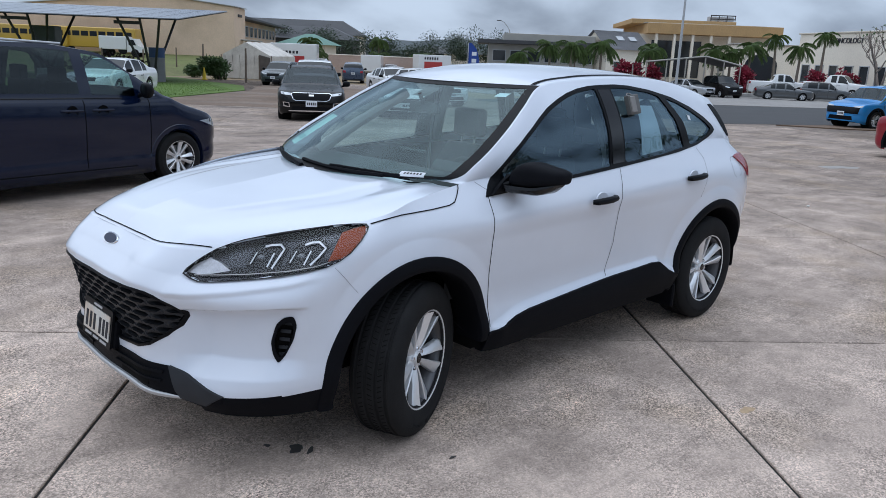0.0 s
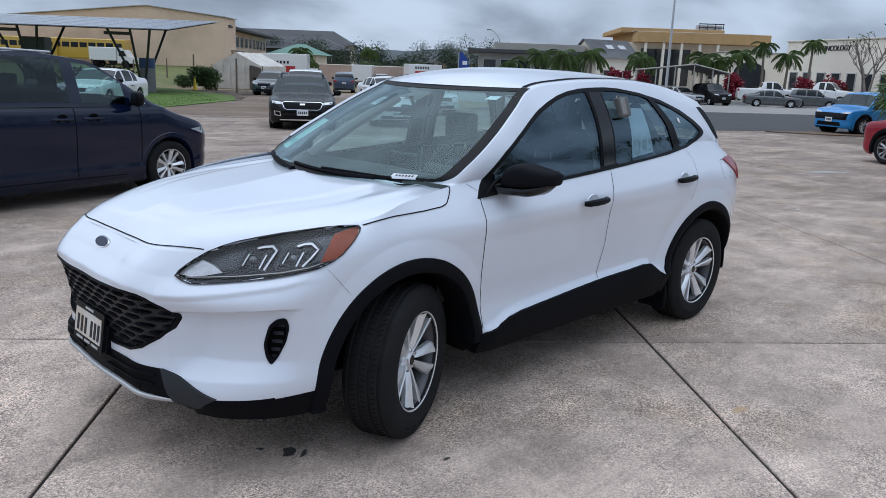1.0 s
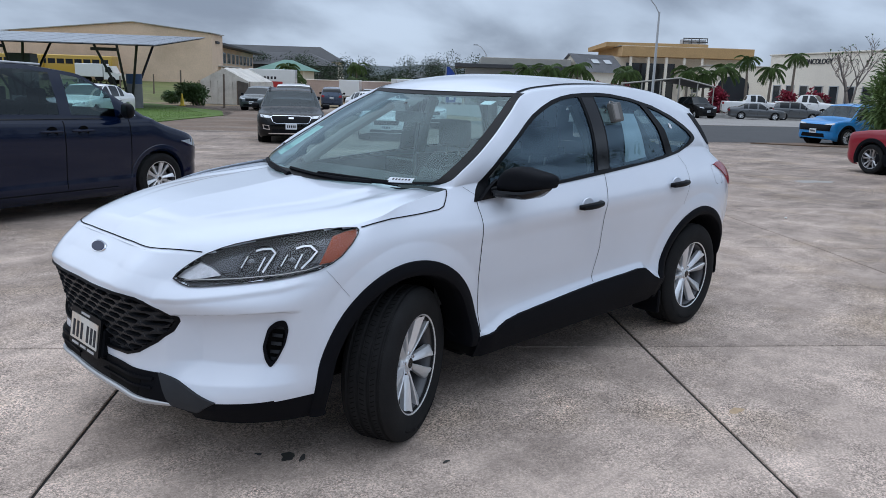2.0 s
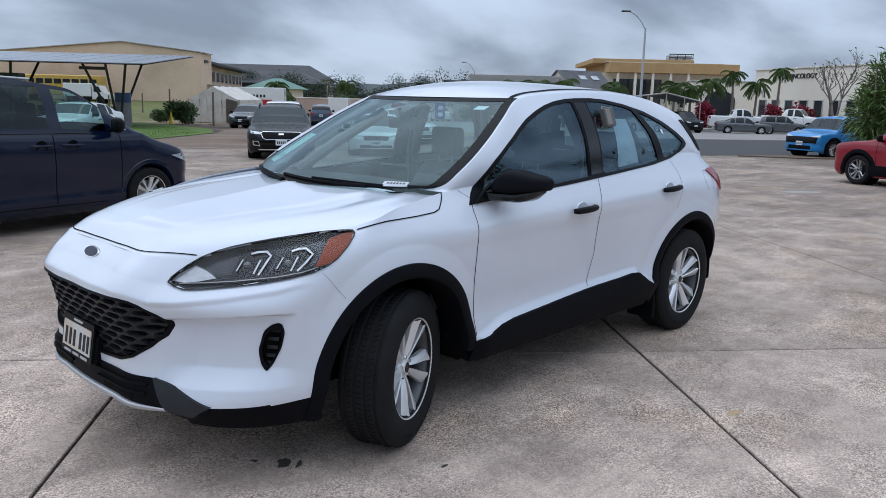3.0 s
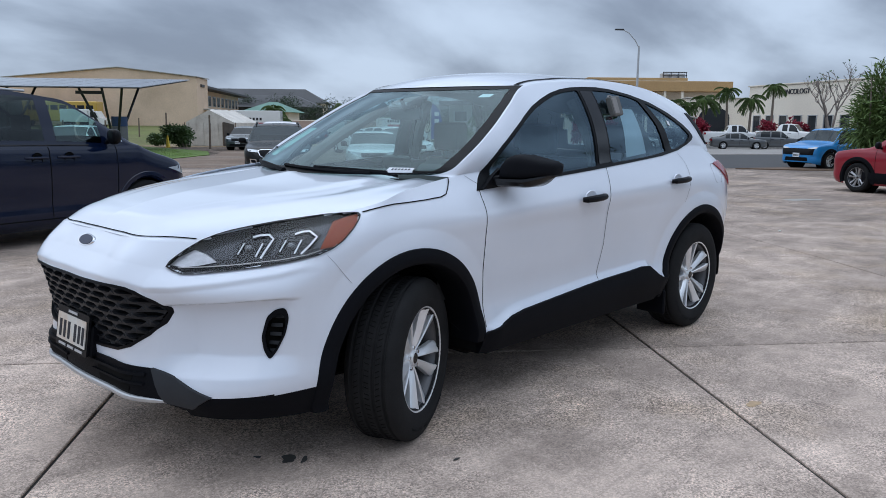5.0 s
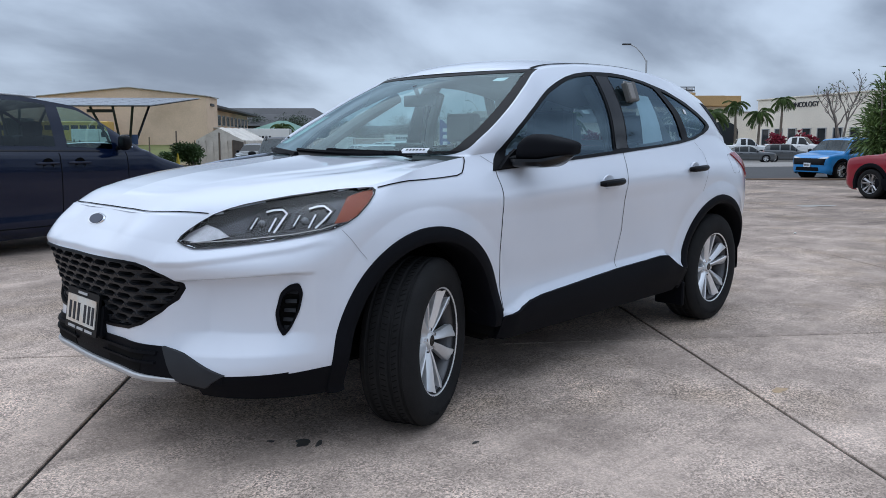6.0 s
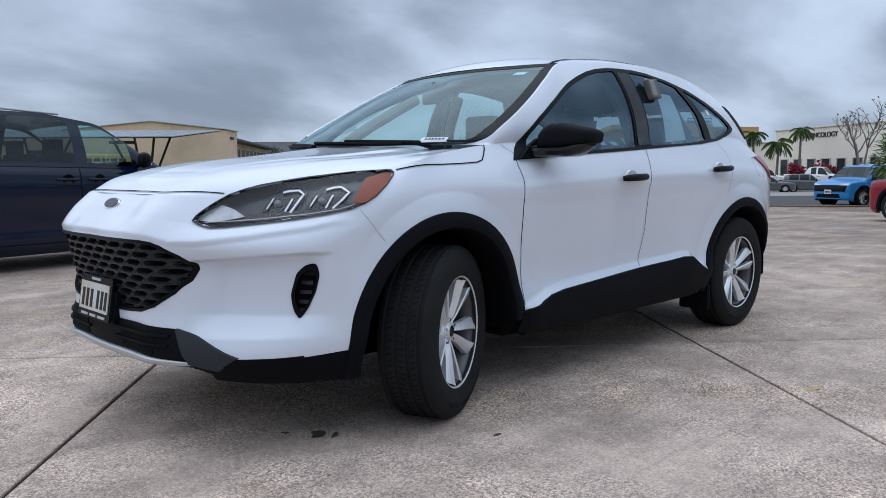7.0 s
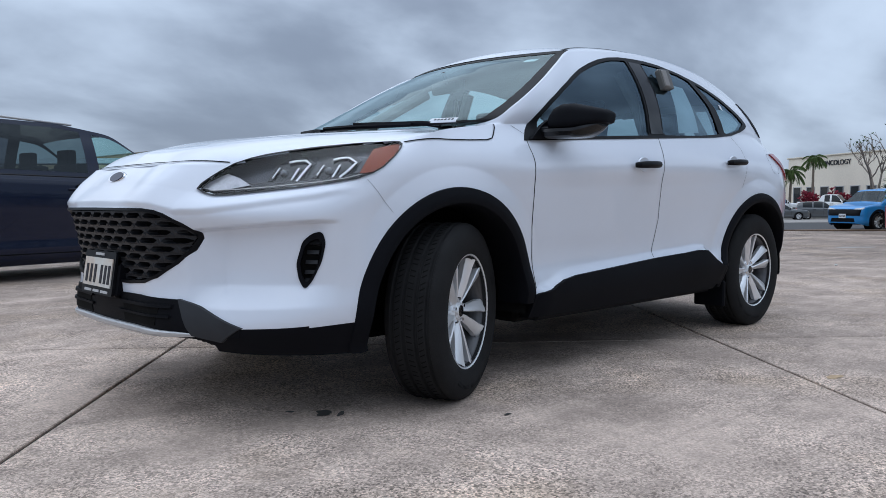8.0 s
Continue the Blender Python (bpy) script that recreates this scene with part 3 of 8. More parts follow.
# smooth normals of the whole shell, kept where it is split into panels
_fn = np.cross(SV[SF[:, 2]] - SV[SF[:, 0]], SV[SF[:, 3]] - SV[SF[:, 1]])
_key = np.round(SV, 4)
_uniq, _inv = np.unique(_key, axis=0, return_inverse=True)
_inv = _inv.ravel()
_acc = np.zeros((len(_uniq), 3))
_out = SV[SF].mean(1) - np.array([0.1, 0, .7])
_flip = np.where((_fn * _out).sum(1) < 0, -1.0, 1.0)
for k in range(4):
    np.add.at(_acc, _inv[SF[:, k]], _fn * _flip[:, None])
_edge = np.abs(_uniq[:, 1]) < 1e-3
_acc[_edge, 1] = 0
SN = _acc[_inv]
SN /= np.linalg.norm(SN, axis=1, keepdims=True) + 1e-12


def panel_mesh(name, faces, mirror=False, both=False, material=None, parent=None, label=""):
    """A painted panel out of the shell's faces, on one side or both."""
    vv, ff, nn = [], [], []
    for sgn in ((1, -1) if both else ((-1,) if mirror else (1,))):
        used = np.unique(SF[faces])
        idx = np.full(len(SV), -1)
        idx[used] = np.arange(len(used)) + len(vv)
        vv += [(p[0], sgn * p[1], p[2]) for p in SV[used]]
        nn += [(p[0], sgn * p[1], p[2]) for p in SN[used]]
        for q, fl in zip(SF[faces], _flip[faces]):
            ids = [int(idx[k]) for k in q]
            keep = []
            for i in ids:
                if i not in keep:
                    keep.append(i)
            ff.append(keep if fl * sgn > 0 else keep[::-1])
    me = bpy.data.meshes.new(name)
    me.from_pydata(vv, [], ff)
    me.materials.append(material)
    me.polygons.foreach_set("use_smooth", [True] * len(me.polygons))
    me.normals_split_custom_set_from_vertices(nn)
    ob = new(name, me)
    ob.parent = parent
    if label:
        tagged(ob, label)
    return ob


def both(name, bm, material, parent, label="", **kw):
    """A part on the left and its mirror image on the right."""
    other = mirrored(bm)
    return part(name, bm, material, parent, label, **kw), part(name, other, material, parent, label, **kw)


def gap(name, paths, dr, parent, mirror=True, width=.006, off=.0012):
    bm = fresh()
    for p in paths:
        dr.ribbon(p, width, off, bm)
    if mirror:
        both(name, bm, M_GAP, parent)
    else:
        part(name, bm, M_GAP, parent)


car = thing("compact_suv", "white compact SUV with black lower cladding parked on concrete", "car")
panels = {}
for nm in ("body", "bonnet", "tailgate", "front_bumper", "rear_bumper"):
    panels[nm] = panel_mesh(nm, np.where((panel == nm) & ~mask)[0], both=True, material=M_WHITE, parent=car)
panels["front_valance"] = panel_mesh("front_valance", np.where((panel == "front_valance") & ~mask)[0], both=True, material=M_BLACK, parent=car, label="matt black lower front valance")
for nm in ("front_door", "rear_door"):
    ids = np.where((panel == nm) & ~mask)[0]
    panels[nm] = panel_mesh(nm, ids, material=M_WHITE, parent=car)
    panels[nm + "_far"] = panel_mesh(nm, ids, mirror=True, material=M_WHITE, parent=car)

# seams
body = panels["body"]
gap("door_gap", [side3(DOOR_F[1:7])], SIDE, body, width=.0045)
gap("door_gap", [side3(DOOR_F[11:18])], SIDE, body, width=.0035)
gap("door_gap", [side3(DOOR_R[13:17])], SIDE, body, width=.0022)
gap("bumper_seam", [[Vector((1.862, 1, .895)), Vector((1.76, 1, .775))]], SIDE, body, width=.0012)
nose_line = hermite(np.array([-.2, 0, .2, .39, .57]), np.array([(2.350, -.2, .961), (2.352, 0, .962), (2.350, .2, .961), (2.335, .38, .959), (2.212, .545, .955)]), np.linspace(0, .57, 24))
gap("bonnet_gap", [[Vector(p) for p in nose_line]], Drape(BVH, (-.7, -.1, -.7)), panels["bonnet"], width=.005, off=.003)
gap("bonnet_side_gap", [[Vector(p) for p in [(1.648, .838, 1.038), (1.484, .84, 1.055), (1.30, .84, 1.06), (1.19, .83, 1.064), (1.15, .825, 1.075), (1.12, .81, 1.10), (1.09, .79, 1.13), (1.077, .767, 1.158)]]], Drape(BVH, (0, -.92, -.40)), panels["bonnet"], width=.0055, off=.0035)
gap("pillar_seam", [[Vector((.965, 1, 1.158)), Vector((.90, 1, 1.115))]], SIDE, body, width=.0018)

# side glass and frames
for win, nm, parent, g in ((WIN_F, "front_side_window", "front_door", G_SIDE), (WIN_R, "rear_side_window", "rear_door", G_SIDE), (WIN_Q, "quarter_window", "body", G_SIDE)):
    pane = SIDE.sheet(win, off=-.002, step=.05, skirt=0)
    far = mirrored(pane)
    ob = part(nm, pane, g, panels[parent])
    ob.visible_shadow = False
    ob = part(nm, far, g, panels.get(parent + "_far", panels[parent]))
    ob.visible_shadow = False
both("window_frame", SIDE.sheet(DLO, off=.004, step=.03, holes=[WIN_F, WIN_R, WIN_Q], skirt=.03), M_BLACK2, body, "satin black window surround")
# a gloss pillar cover between the doors
both("pillar_cover", SIDE.sheet(side3([(-.147, 1.592), (-.259, 1.592), (-.246, 1.186), (-.126, 1.180)]), off=.0065, step=.05, skirt=.004), M_GLOSSBLACK, body)
gap("pillar_gap", [side3([(-.205, 1.60), (-.19, 1.172)])], Drape(BVH, (0, -1, 0)), body, width=.008)

# windscreen
ws_edge = glass_edge[: k_head + 1]
sx = np.linspace(0, 1, len(ws_edge))
frac = np.clip((1.06 - ws_edge[:, 0]) / .76, 0, 1)
wbow = np.interp(frac, [0, 1], [.29, .17])
wzb = np.interp(frac, [0, .5, 1], [-.005, .004, -.008])
wc = np.linspace(-1, 1, 61)
shape = 1 - np.abs(wc) ** 2.1
screen_rows = np.stack([ws_edge[:, None, 0] + wbow[:, None] * shape, ws_edge[:, None, 1] * wc[None], ws_edge[:, None, 2] + wzb[:, None] * shape], -1)


def screen_piece(i0, i1, j0, j1, off):
    return [[tuple(screen_rows[i, j] + np.array((.5, 0, .8)) * off) for j in range(j0, j1)] for i in range(i0, i1)]


bm = fresh()
grid(bm, screen_piece(0, len(ws_edge), 0, 61, 0))
ob = part("windscreen", bm, G_SCREEN, car, "clear laminated windscreen")
ob.visible_shadow = False
screen = ob
nrow = len(ws_edge)
bm = fresh()
b_in = max(3, nrow // 15)
grid(bm, screen_piece(0, b_in + 1, 0, 61, .002))
grid(bm, screen_piece(nrow - 1 - max(2, nrow // 22), nrow, 0, 61, .002))
grid(bm, screen_piece(b_in, nrow - 2, 0, 3, .002))
grid(bm, screen_piece(b_in, nrow - 2, 58, 61, .002))
part("frit_band", bm, mat("frit", (.010, .010, .011), .5, spec=.12), screen, "black ceramic band")
# the sensor cover at the top
bm = fresh()
grid(bm, screen_piece(nrow - 1 - nrow // 5, nrow - 2, 27, 34, -.012))
part("sensor_cover", bm, M_LINING, screen)

# roof ditch mouldings
bm = fresh()
kk = len(roof_edge)
rows = []
for i in range(0, kk):
    p = roof_edge[i]
    q = roof[i, 2] if i < kk else p
    a = Vector(roof[i, 1]) + Vector((0, .0, .003))
    c = Vector(roof[i, 2]) + Vector((0, 0, .003))
    rows.append([a, (a + c) / 2 + Vector((0, 0, .002)), c])
grid(bm, [[r[0], r[1], r[2]] for r in rows[: int(kk * .82)]])
both("roof_moulding", bm, M_BLACK, body)

# cladding along the sill
CLAD = side3([(.915, .285), (.905, .385), (.88, .397), (.80, .410), (.70, .448), (.60, .462), (.30, .478), (-.14, .505), (-.45, .520), (-.58, .530), (-.66, .525), (-.76, .462), (-.84, .425), (-.93, .43), (-.94, .285)])
both("sill_cladding", SIDE.sheet(CLAD, off=.016, step=.05, skirt=.05), M_BLACK, body, "matt black plastic sill cladding")
gap("cladding_gap", [side3([(-.14, .50), (-.135, .42), (-.165, .30)])], Drape(BVH, (0, -1, 0)), body, width=.007)
bm = fresh()
box(bm, (0, .78, .29), (1.70, .15, .06), .02)
both("sill_rail", bm, M_BLACK, body)
bm = fresh()
box(bm, (-.1, 0, .275), (3.9, 1.0, .10), .02)
# low unseen boxes, added to block light from under the car
box(bm, (.30, 0, .245), (2.6, .52, .09), .02)
box(bm, (.02, 0, .285), (1.72, 1.50, .08), .02), box(bm, (2.05, 0, .315), (.30, 1.36, .05), .02), box(bm, (-1.93, 0, .36), (.22, 1.2, .05), .02)
part("underbody", bm, M_GAP, car)


def arch_trim(cx, a0, a1, grow=0.0, foot=.287):
    """Black moulding round a wheel arch, with a rounded outer face and a lip that turns inwards."""
    bm = fresh()
    rows = []
    n = 64
    for k in range(n + 1):
        a = radians(a0 + (a1 - a0) * k / n)
        row = []
        for r, off in ((.512 + grow, -.006), (.508 + grow, .008), (.490, .016), (.470, .018), (.455, .014), (.448, .0), (.446, -.05), (.446, -.16)):
            x, z = cx + r * math.cos(a), .355 + r * math.sin(a)
            p = SIDE.drop(*SIDE.flat((x, 1, max(z, .29))), 0)
            if r < .454:
                p = SIDE.drop(*SIDE.flat((cx + .47 * math.cos(a), 1, max(.355 + .47 * math.sin(a), .29))), 0)
            row.append((x, p.y + off, max(z, foot)))
        rows.append(row)
    grid(bm, rows)
    return bm


both("arch_moulding", arch_trim(1.409, -11, 180, .008, .262), M_BLACK, body, "matt black wheel arch moulding")
both("arch_moulding", arch_trim(-1.355, -8, 187), M_BLACK, body, "matt black wheel arch moulding")
for cx in (1.405, -1.355):
    bm = fresh()
    rows = []
    for k in range(33):
        a = radians(-4 + 190 * k / 32)
        rows.append([(cx + .462 * math.cos(a), y, .355 + .462 * math.sin(a)) for y in (.87, .78, .6, .42)])
    grid(bm, rows)
    vs = [bm.verts.new((cx + .462 * math.cos(radians(a)), .42, .355 + .462 * math.sin(radians(a)))) for a in range(-4, 190, 10)]
    bm.faces.new(vs)
    both("wheel_well", bm, M_GAP, body)
bm = fresh()
box(bm, (-.93, .80, .24), (.03, .20, .16), .008)
both("mud_flap", bm, M_BLACK, body)

# ---- front end ----
bump = panels["front_bumper"]


def whole(pts):
    return pts + [Vector((p.x, -p.y, p.z)) for p in pts[::-1]]


ring_in = whole(front3([(.001, .787), (.30, .786), (.38, .785), (.428, .779), (.458, .767), (.505, .733), (.521, .716), (.529, .702), (.529, .689), (.510, .648), (.467, .605), (.395, .556), (.33, .533), (.22, .525), (.001, .523)]))
grille = part("grille", FRONT.sheet(GRILLE_ALL, off=.003, step=.04, holes=[ring_in], skirt=.05), M_BLACK2, car, "black honeycomb radiator grille")
part("grille_backing", FRONT.sheet(GRILLE_ALL, off=-.05, step=.06, skirt=0), M_GAP, grille)
ring_yz = [(p.y, p.z) for p in ring_in]


def hold_in(y, z):
    """Draw a point towards the grille's middle until it lies inside the surround."""
    for k in range(24):
        q = 1 - .03 * k
        yy, zz = y * q, .655 + (z - .655) * q
        if inside(ring_yz, np.array([yy]), np.array([zz]))[0]:
            return yy, zz
    return 0.0, .655


def scale_cell(y, z, w, h):
    """One cell of the grille: a plate with a flat hexagonal hole that narrows inwards."""
    bm = fresh()
    rect = [(-.5, .5), (-.25, .5), (.25, .5), (.5, .5), (.5, -.5), (.25, -.5), (-.25, -.5), (-.5, -.5)]
    hexa = [(-.42, .08), (-.29, .34), (.29, .34), (.42, .08), (.42, -.04), (.29, -.32), (-.29, -.32), (-.42, -.04)]

    def at(a, c, d):
        yy, zz = hold_in(y + a * w, z + c * h)
        return (FRONT.drop(*FRONT.flat((3, yy, zz)), 0).x - d, yy, zz)

    outer = [bm.verts.new(at(a, c, .016)) for a, c in rect]
    inner = [bm.verts.new(at(a, c, .011 if c < 0 else .016)) for a, c in hexa]
    deep = [bm.verts.new(at(a * .90, c * .80 - .05, .052)) for a, c in hexa]
    for k in range(8):
        j = (k + 1) % 8
        bm.faces.new((outer[k], outer[j], inner[j], inner[k]))
        bm.faces.new((inner[k], inner[j], deep[j], deep[k]))
    return bm


cw, ch = .130, .0366
for r_i in range(9):
    for c_i in range(-6, 7):
        cy, cz = c_i * cw * .80, .768 - r_i * ch * .82
        cy += (cw * .40 if r_i % 2 else 0)
        if inside(ring_yz, np.array([cy * .98]), np.array([.655 + (cz - .655) * .95]))[0]:
            part("grille_cell", scale_cell(cy, cz, cw * .80, ch * .82), M_GRILLE, grille, smooth=False)

# badge: a plain oval
bm = fresh()
bc = FRONT.drop(*FRONT.flat((3, 0, .915)), .002)
bn = Vector((.80, 0, .60)).normalized()
bmx = Matrix.Translation(bc) @ bn.to_track_quat("Z", "Y").to_matrix().to_4x4()
lathe(bm, [(.001, .004), (.035, .004), (.040, .005), (.042, .0), (.042, -.01)], bmx @ Matrix.Diagonal((1.70 if abs((bmx.to_3x3() @ Vector((1, 0, 0))).y) > .7 else .68, .68 if abs((bmx.to_3x3() @ Vector((1, 0, 0))).y) > .7 else 1.70, 1, 1)), 40)
badge = part("badge", bm, M_CHROME, car, "oval chrome-rimmed blue maker's badge")
bm = fresh()
_wide = abs((bmx.to_3x3() @ Vector((1, 0, 0))).y) > .7
lathe(bm, [(.0005, .0055), (.034, .0055), (.0355, .003)], bmx @ Matrix.Diagonal((1.70 if _wide else .66, .66 if _wide else 1.70, 1, 1)), 40)
part("badge_face", bm, M_BLUE_BADGE, badge)

# lower bumper: black intake, corner blades, silver lip
LOWER = front3([(.001, .478), (.30, .478), (.48, .470), (.565, .444), (.705, .379), (.70, .345), (.60, .336), (.001, .336)])
part("lower_intake", FRONT.sheet(whole(LOWER), off=.006, step=.04, skirt=.02), M_BLACK, bump, "matt black lower intake and valance")
for z0, z1 in ((.440, .452), (.405, .414)):
    for y0, y1 in ((-.47, -.13), (.13, .47)):
        bm = FRONT.sheet(front3([(y0, z0), (y1, z0), (y1, z1), (y0, z1)]), off=.016, step=.04, skirt=.02)
        part("intake_bar", bm, M_BLACK, bump)
for sgn in (1, -1):
    bm = FRONT.sheet(front3([(sgn * .17, .372), (sgn * .40, .374), (sgn * .42, .445), (sgn * .17, .452)]), off=.0085, step=.05, skirt=.01)
    part("intake_opening", bm, M_GAP, bump)
    bm = FRONT.sheet(front3([(sgn * .485, .472), (sgn * .565, .447), (sgn * .712, .379), (sgn * .64, .325), (sgn * .545, .345)]), off=.013, step=.04, skirt=.02)
    part("corner_blade", bm, mat("dark_grey_plastic", (.034, .036, .040), .5, spec=.15, vary=.1, vscale=6), bump)


# silver lip: thin blade that thins out towards its ends
LIP_END = .575
bm = fresh()
rows = []
for k in range(51):
    y = -LIP_END + 2 * LIP_END * k / 50
    x = FRONT.drop(*FRONT.flat((3, y, .350)), 0).x
    e = 1 - abs(y / LIP_END) ** 4 * .70
    rows.append([(x + dx * e, y, .346 + (z - .346) * e) for dx, z in ((.006, .364), (.018, .362), (.024, .356), (.023, .344), (.014, .334), (-.06, .322))])
grid(bm, rows)
part("front_lip", bm, M_SILVER, bump, "silver front lip")
bm = fresh()
rows = []
for k in range(61):
    y = -.72 + 1.44 * k / 60
    x = FRONT.drop(*FRONT.flat((3, y, .31)), 0).x
    rows.append([(x - .02, y, .330), (x - .05, y, .322), (x - .12, y, .308), (x - .35, y, .288)])
grid(bm, rows)
part("air_dam", bm, M_BLACK, bump)

# side vents
for sgn in (1, -1):
    VENT_R = rounded(VENT, .016, 4)
    ring = OBL.sheet(VENT_R, off=.004, step=.03, holes=[[Vector(p).lerp(Vector((2.073, .84, .612)), .24) for p in VENT_R]], skirt=.05)
    back = OBL.sheet(VENT_R, off=-.035, step=.05, skirt=0)
    slats = []
    for zz in (.680, .645, .610, .575, .545):
        b2 = fresh()
        ww = .046 if zz > .6 else .042 if zz > .56 else .030
        p = OBL.drop(*OBL.flat((2.072 + (zz - .6) * -.12, .838 + (zz - .6) * .10, zz)), -.030)
        box(b2, (0, 0, 0), (ww, .022, .014), 0, Matrix.Translation(p) @ pose(0, 0, 0, -22, 0, 125))
        slats.append(b2)
    if sgn < 0:
        ring, back, slats = mirrored(ring), mirrored(back), [mirrored(b2) for b2 in slats]
    vent = part("side_vent", ring, M_BLACK, bump, "black slatted bumper vent")
    part("vent_backing", back, M_GAP, vent)
    for b2 in slats:
        part("vent_slat", b2, M_GRILLE, vent, smooth=False)

# licence plate: unreadable bars stand for the characters
plate = thing("licence_plate", "white licence plate in a black frame on the bumper", "licence plate")
plate.parent = None
plate.matrix_basis = Matrix.Translation((2.482, -.012, .541)) @ pose(0, 0, 0, 0, -9, 0)
bm = fresh()
prism(bm, [tuple(p) for p in rounded([(-.16, -.085), (.16, -.085), (.16, .085), (-.16, .085)], .012, 4)], .010, Matrix(((0, 0, 1, 0), (1, 0, 0, 0), (0, 1, 0, 0), (0, 0, 0, 1))))
part("plate_frame", bm, M_BLACK2, plate)
bm = fresh()
box(bm, (.0125, 0, .002), (.004, .285, .112), 0)
part("plate_sheet", bm, mat("plate_white", (.62, .60, .55), .35, vary=.10, vscale=14, dark=(.55, .36, .22), dscale=5, damount=.8), plate)
for y in (-.105, -.062, -.019, .045, .085, .122):
    bm = fresh()
    box(bm, (.0155, y, -.005), (.002, .021, .072), 0)
    part("character_bar", bm, M_INK, plate)
M_PRINT = mat("frame_print", (.45, .45, .45), .5)
for y, z, w in ((0, .073, .09), (-.085, -.072, .07), (.0, -.072, .06), (.085, -.072, .07)):
    bm = fresh()
    box(bm, (.0115, y, z), (.003, w, .010), 0)
    part("frame_bar", bm, M_PRINT, plate)
bm = fresh()
box(bm, (-.035, .0, -.02), (.07, .33, .13), .01)
part("plate_bracket", bm, M_BLACK, plate)

# headlamps


def lamp_poly(pts):
    return [Vector(p) for p in pts]


M_BEZEL = mat("bezel_metal", (.50, .51, .53), .32, .8, vary=.15, vscale=60)
M_BARREL = mat("wheel_barrel", (.10, .10, .105), .45, .6, vary=.1, vscale=9)


def headlamp(flip):
    f = mirrored if flip else (lambda b: b)
    cen = Vector((2.0, .73, .93))
    unit = part("headlamp", f(HL.sheet(LAMP, off=-.040, step=.05, skirt=-.042)), M_LAMPBODY, car, "clear-lens headlamp with amber corner")
    amber = lamp_poly([(1.767, .812, 1.012), (1.709, .82, 1.026), (1.652, .826, 1.034), (1.662, .849, 1.020), (1.721, .879, .985), (1.78, .893, .949), (1.824, .892, .927), (1.883, .875, .919), (1.837, .855, .963)])
    part("turn_signal", f(HL.sheet(amber, off=-.008, step=.05, skirt=.028)), M_AMBER, unit, "amber turn signal")
    wedge = lamp_poly([(2.318, .52, .866), (2.289, .529, .891), (2.237, .559, .92), (2.212, .6, .904), (2.196, .646, .878), (2.252, .602, .865), (2.29, .562, .860)])
    part("parking_reflector", f(HL.sheet(wedge, off=-.016, step=.05, skirt=.022)), mat("lamp_grey", (.46, .46, .48), .30, .5, vary=.3, vscale=30), unit)
    strip = lamp_poly([(2.302, .55, .858), (2.23, .628, .863), (2.15, .705, .871), (2.022, .809, .887), (1.935, .859, .902), (1.873, .88, .918)])
    part("lamp_strip", f(HL.ribbon(strip, .0032, -.010)), M_STEEL, unit)
    shelf = lamp_poly([(2.30, .55, .853), (2.15, .71, .866), (2.0, .83, .884), (1.88, .88, .905), (1.883, .872, .925), (2.0, .815, .905), (2.14, .69, .890), (2.21, .62, .885)])
    part("lamp_shelf", f(HL.sheet(shelf, off=-.022, step=.05, skirt=.016)), M_GLOSSBLACK, unit)
    for back, lines, eye in ((((2.146, .676, .896), (2.096, .654, .95), (2.054, .658, .976), (1.991, .7, .984), (1.983, .74, .963), (2.064, .774, .885)),
                              (((2.052, .675, .963), (2.03, .687, .969), (2.002, .709, .971), (2.0, .734, .957), (2.037, .745, .926), (2.075, .755, .892)), ((2.039, .719, .942), (2.086, .738, .896)), ((2.089, .67, .943), (2.129, .683, .904))), (2.091, .696, .922)),
                             (((2.026, .781, .908), (1.972, .756, .96), (1.923, .752, .987), (1.856, .787, .995), (1.844, .836, .971), (1.942, .859, .897)),
                              (((1.926, .774, .973), (1.897, .783, .981), (1.872, .798, .982), (1.866, .835, .963), (1.909, .845, .935), (1.951, .844, .906)), ((1.921, .809, .954), (1.971, .829, .907)), ((1.967, .772, .952), (2.01, .788, .914))), (1.97, .803, .93))):
        unit2 = part("projector", f(HL.sheet(lamp_poly(back), off=-.032, step=.05, skirt=.01)), M_GLOSSBLACK, unit)
        for k, line in enumerate(lines):
            b2 = HL.ribbon(lamp_poly(line), (.0075, .006, .0045)[k], -.020)
            rim_e = [e for e in b2.edges if len(e.link_faces) == 1]
            ext = bmesh.ops.extrude_edge_only(b2, edges=rim_e)
            for v in (g for g in ext["geom"] if isinstance(g, bmesh.types.BMVert)):
                v.co += HL.d * .012
            part("bezel", f(b2), M_BEZEL, unit2, "bright bezel")
        q = HL.drop(*HL.flat(eye), -.028)
        m = Matrix.Translation(q) @ Vector((.80, .55, .15)).to_track_quat("Z", "Y").to_matrix().to_4x4()
        b2 = fresh()
        lathe(b2, [(.001, .010), (.010, .008), (.016, .003), (.018, -.004)], m, 20)
        part("lamp_lens", f(b2), mat("lens_grey", (.10, .105, .11), .08, .3, coat=1), unit2)
    lens = part("outer_lens", f(HL.sheet(LAMP, off=.002, step=.03, skirt=.004)), G_CLEAR, unit, "clear outer lens")
    lens.visible_shadow = False
    inner = []
    for p in LAMP:
        v = cen - p
        inner.append(p + v.normalized() * min(.007, v.length * .3))
    part("lamp_rim", f(HL.sheet(LAMP, off=.0080, step=.03, holes=[inner], skirt=.016)), M_GLOSSBLACK, unit)


headlamp(False), headlamp(True)

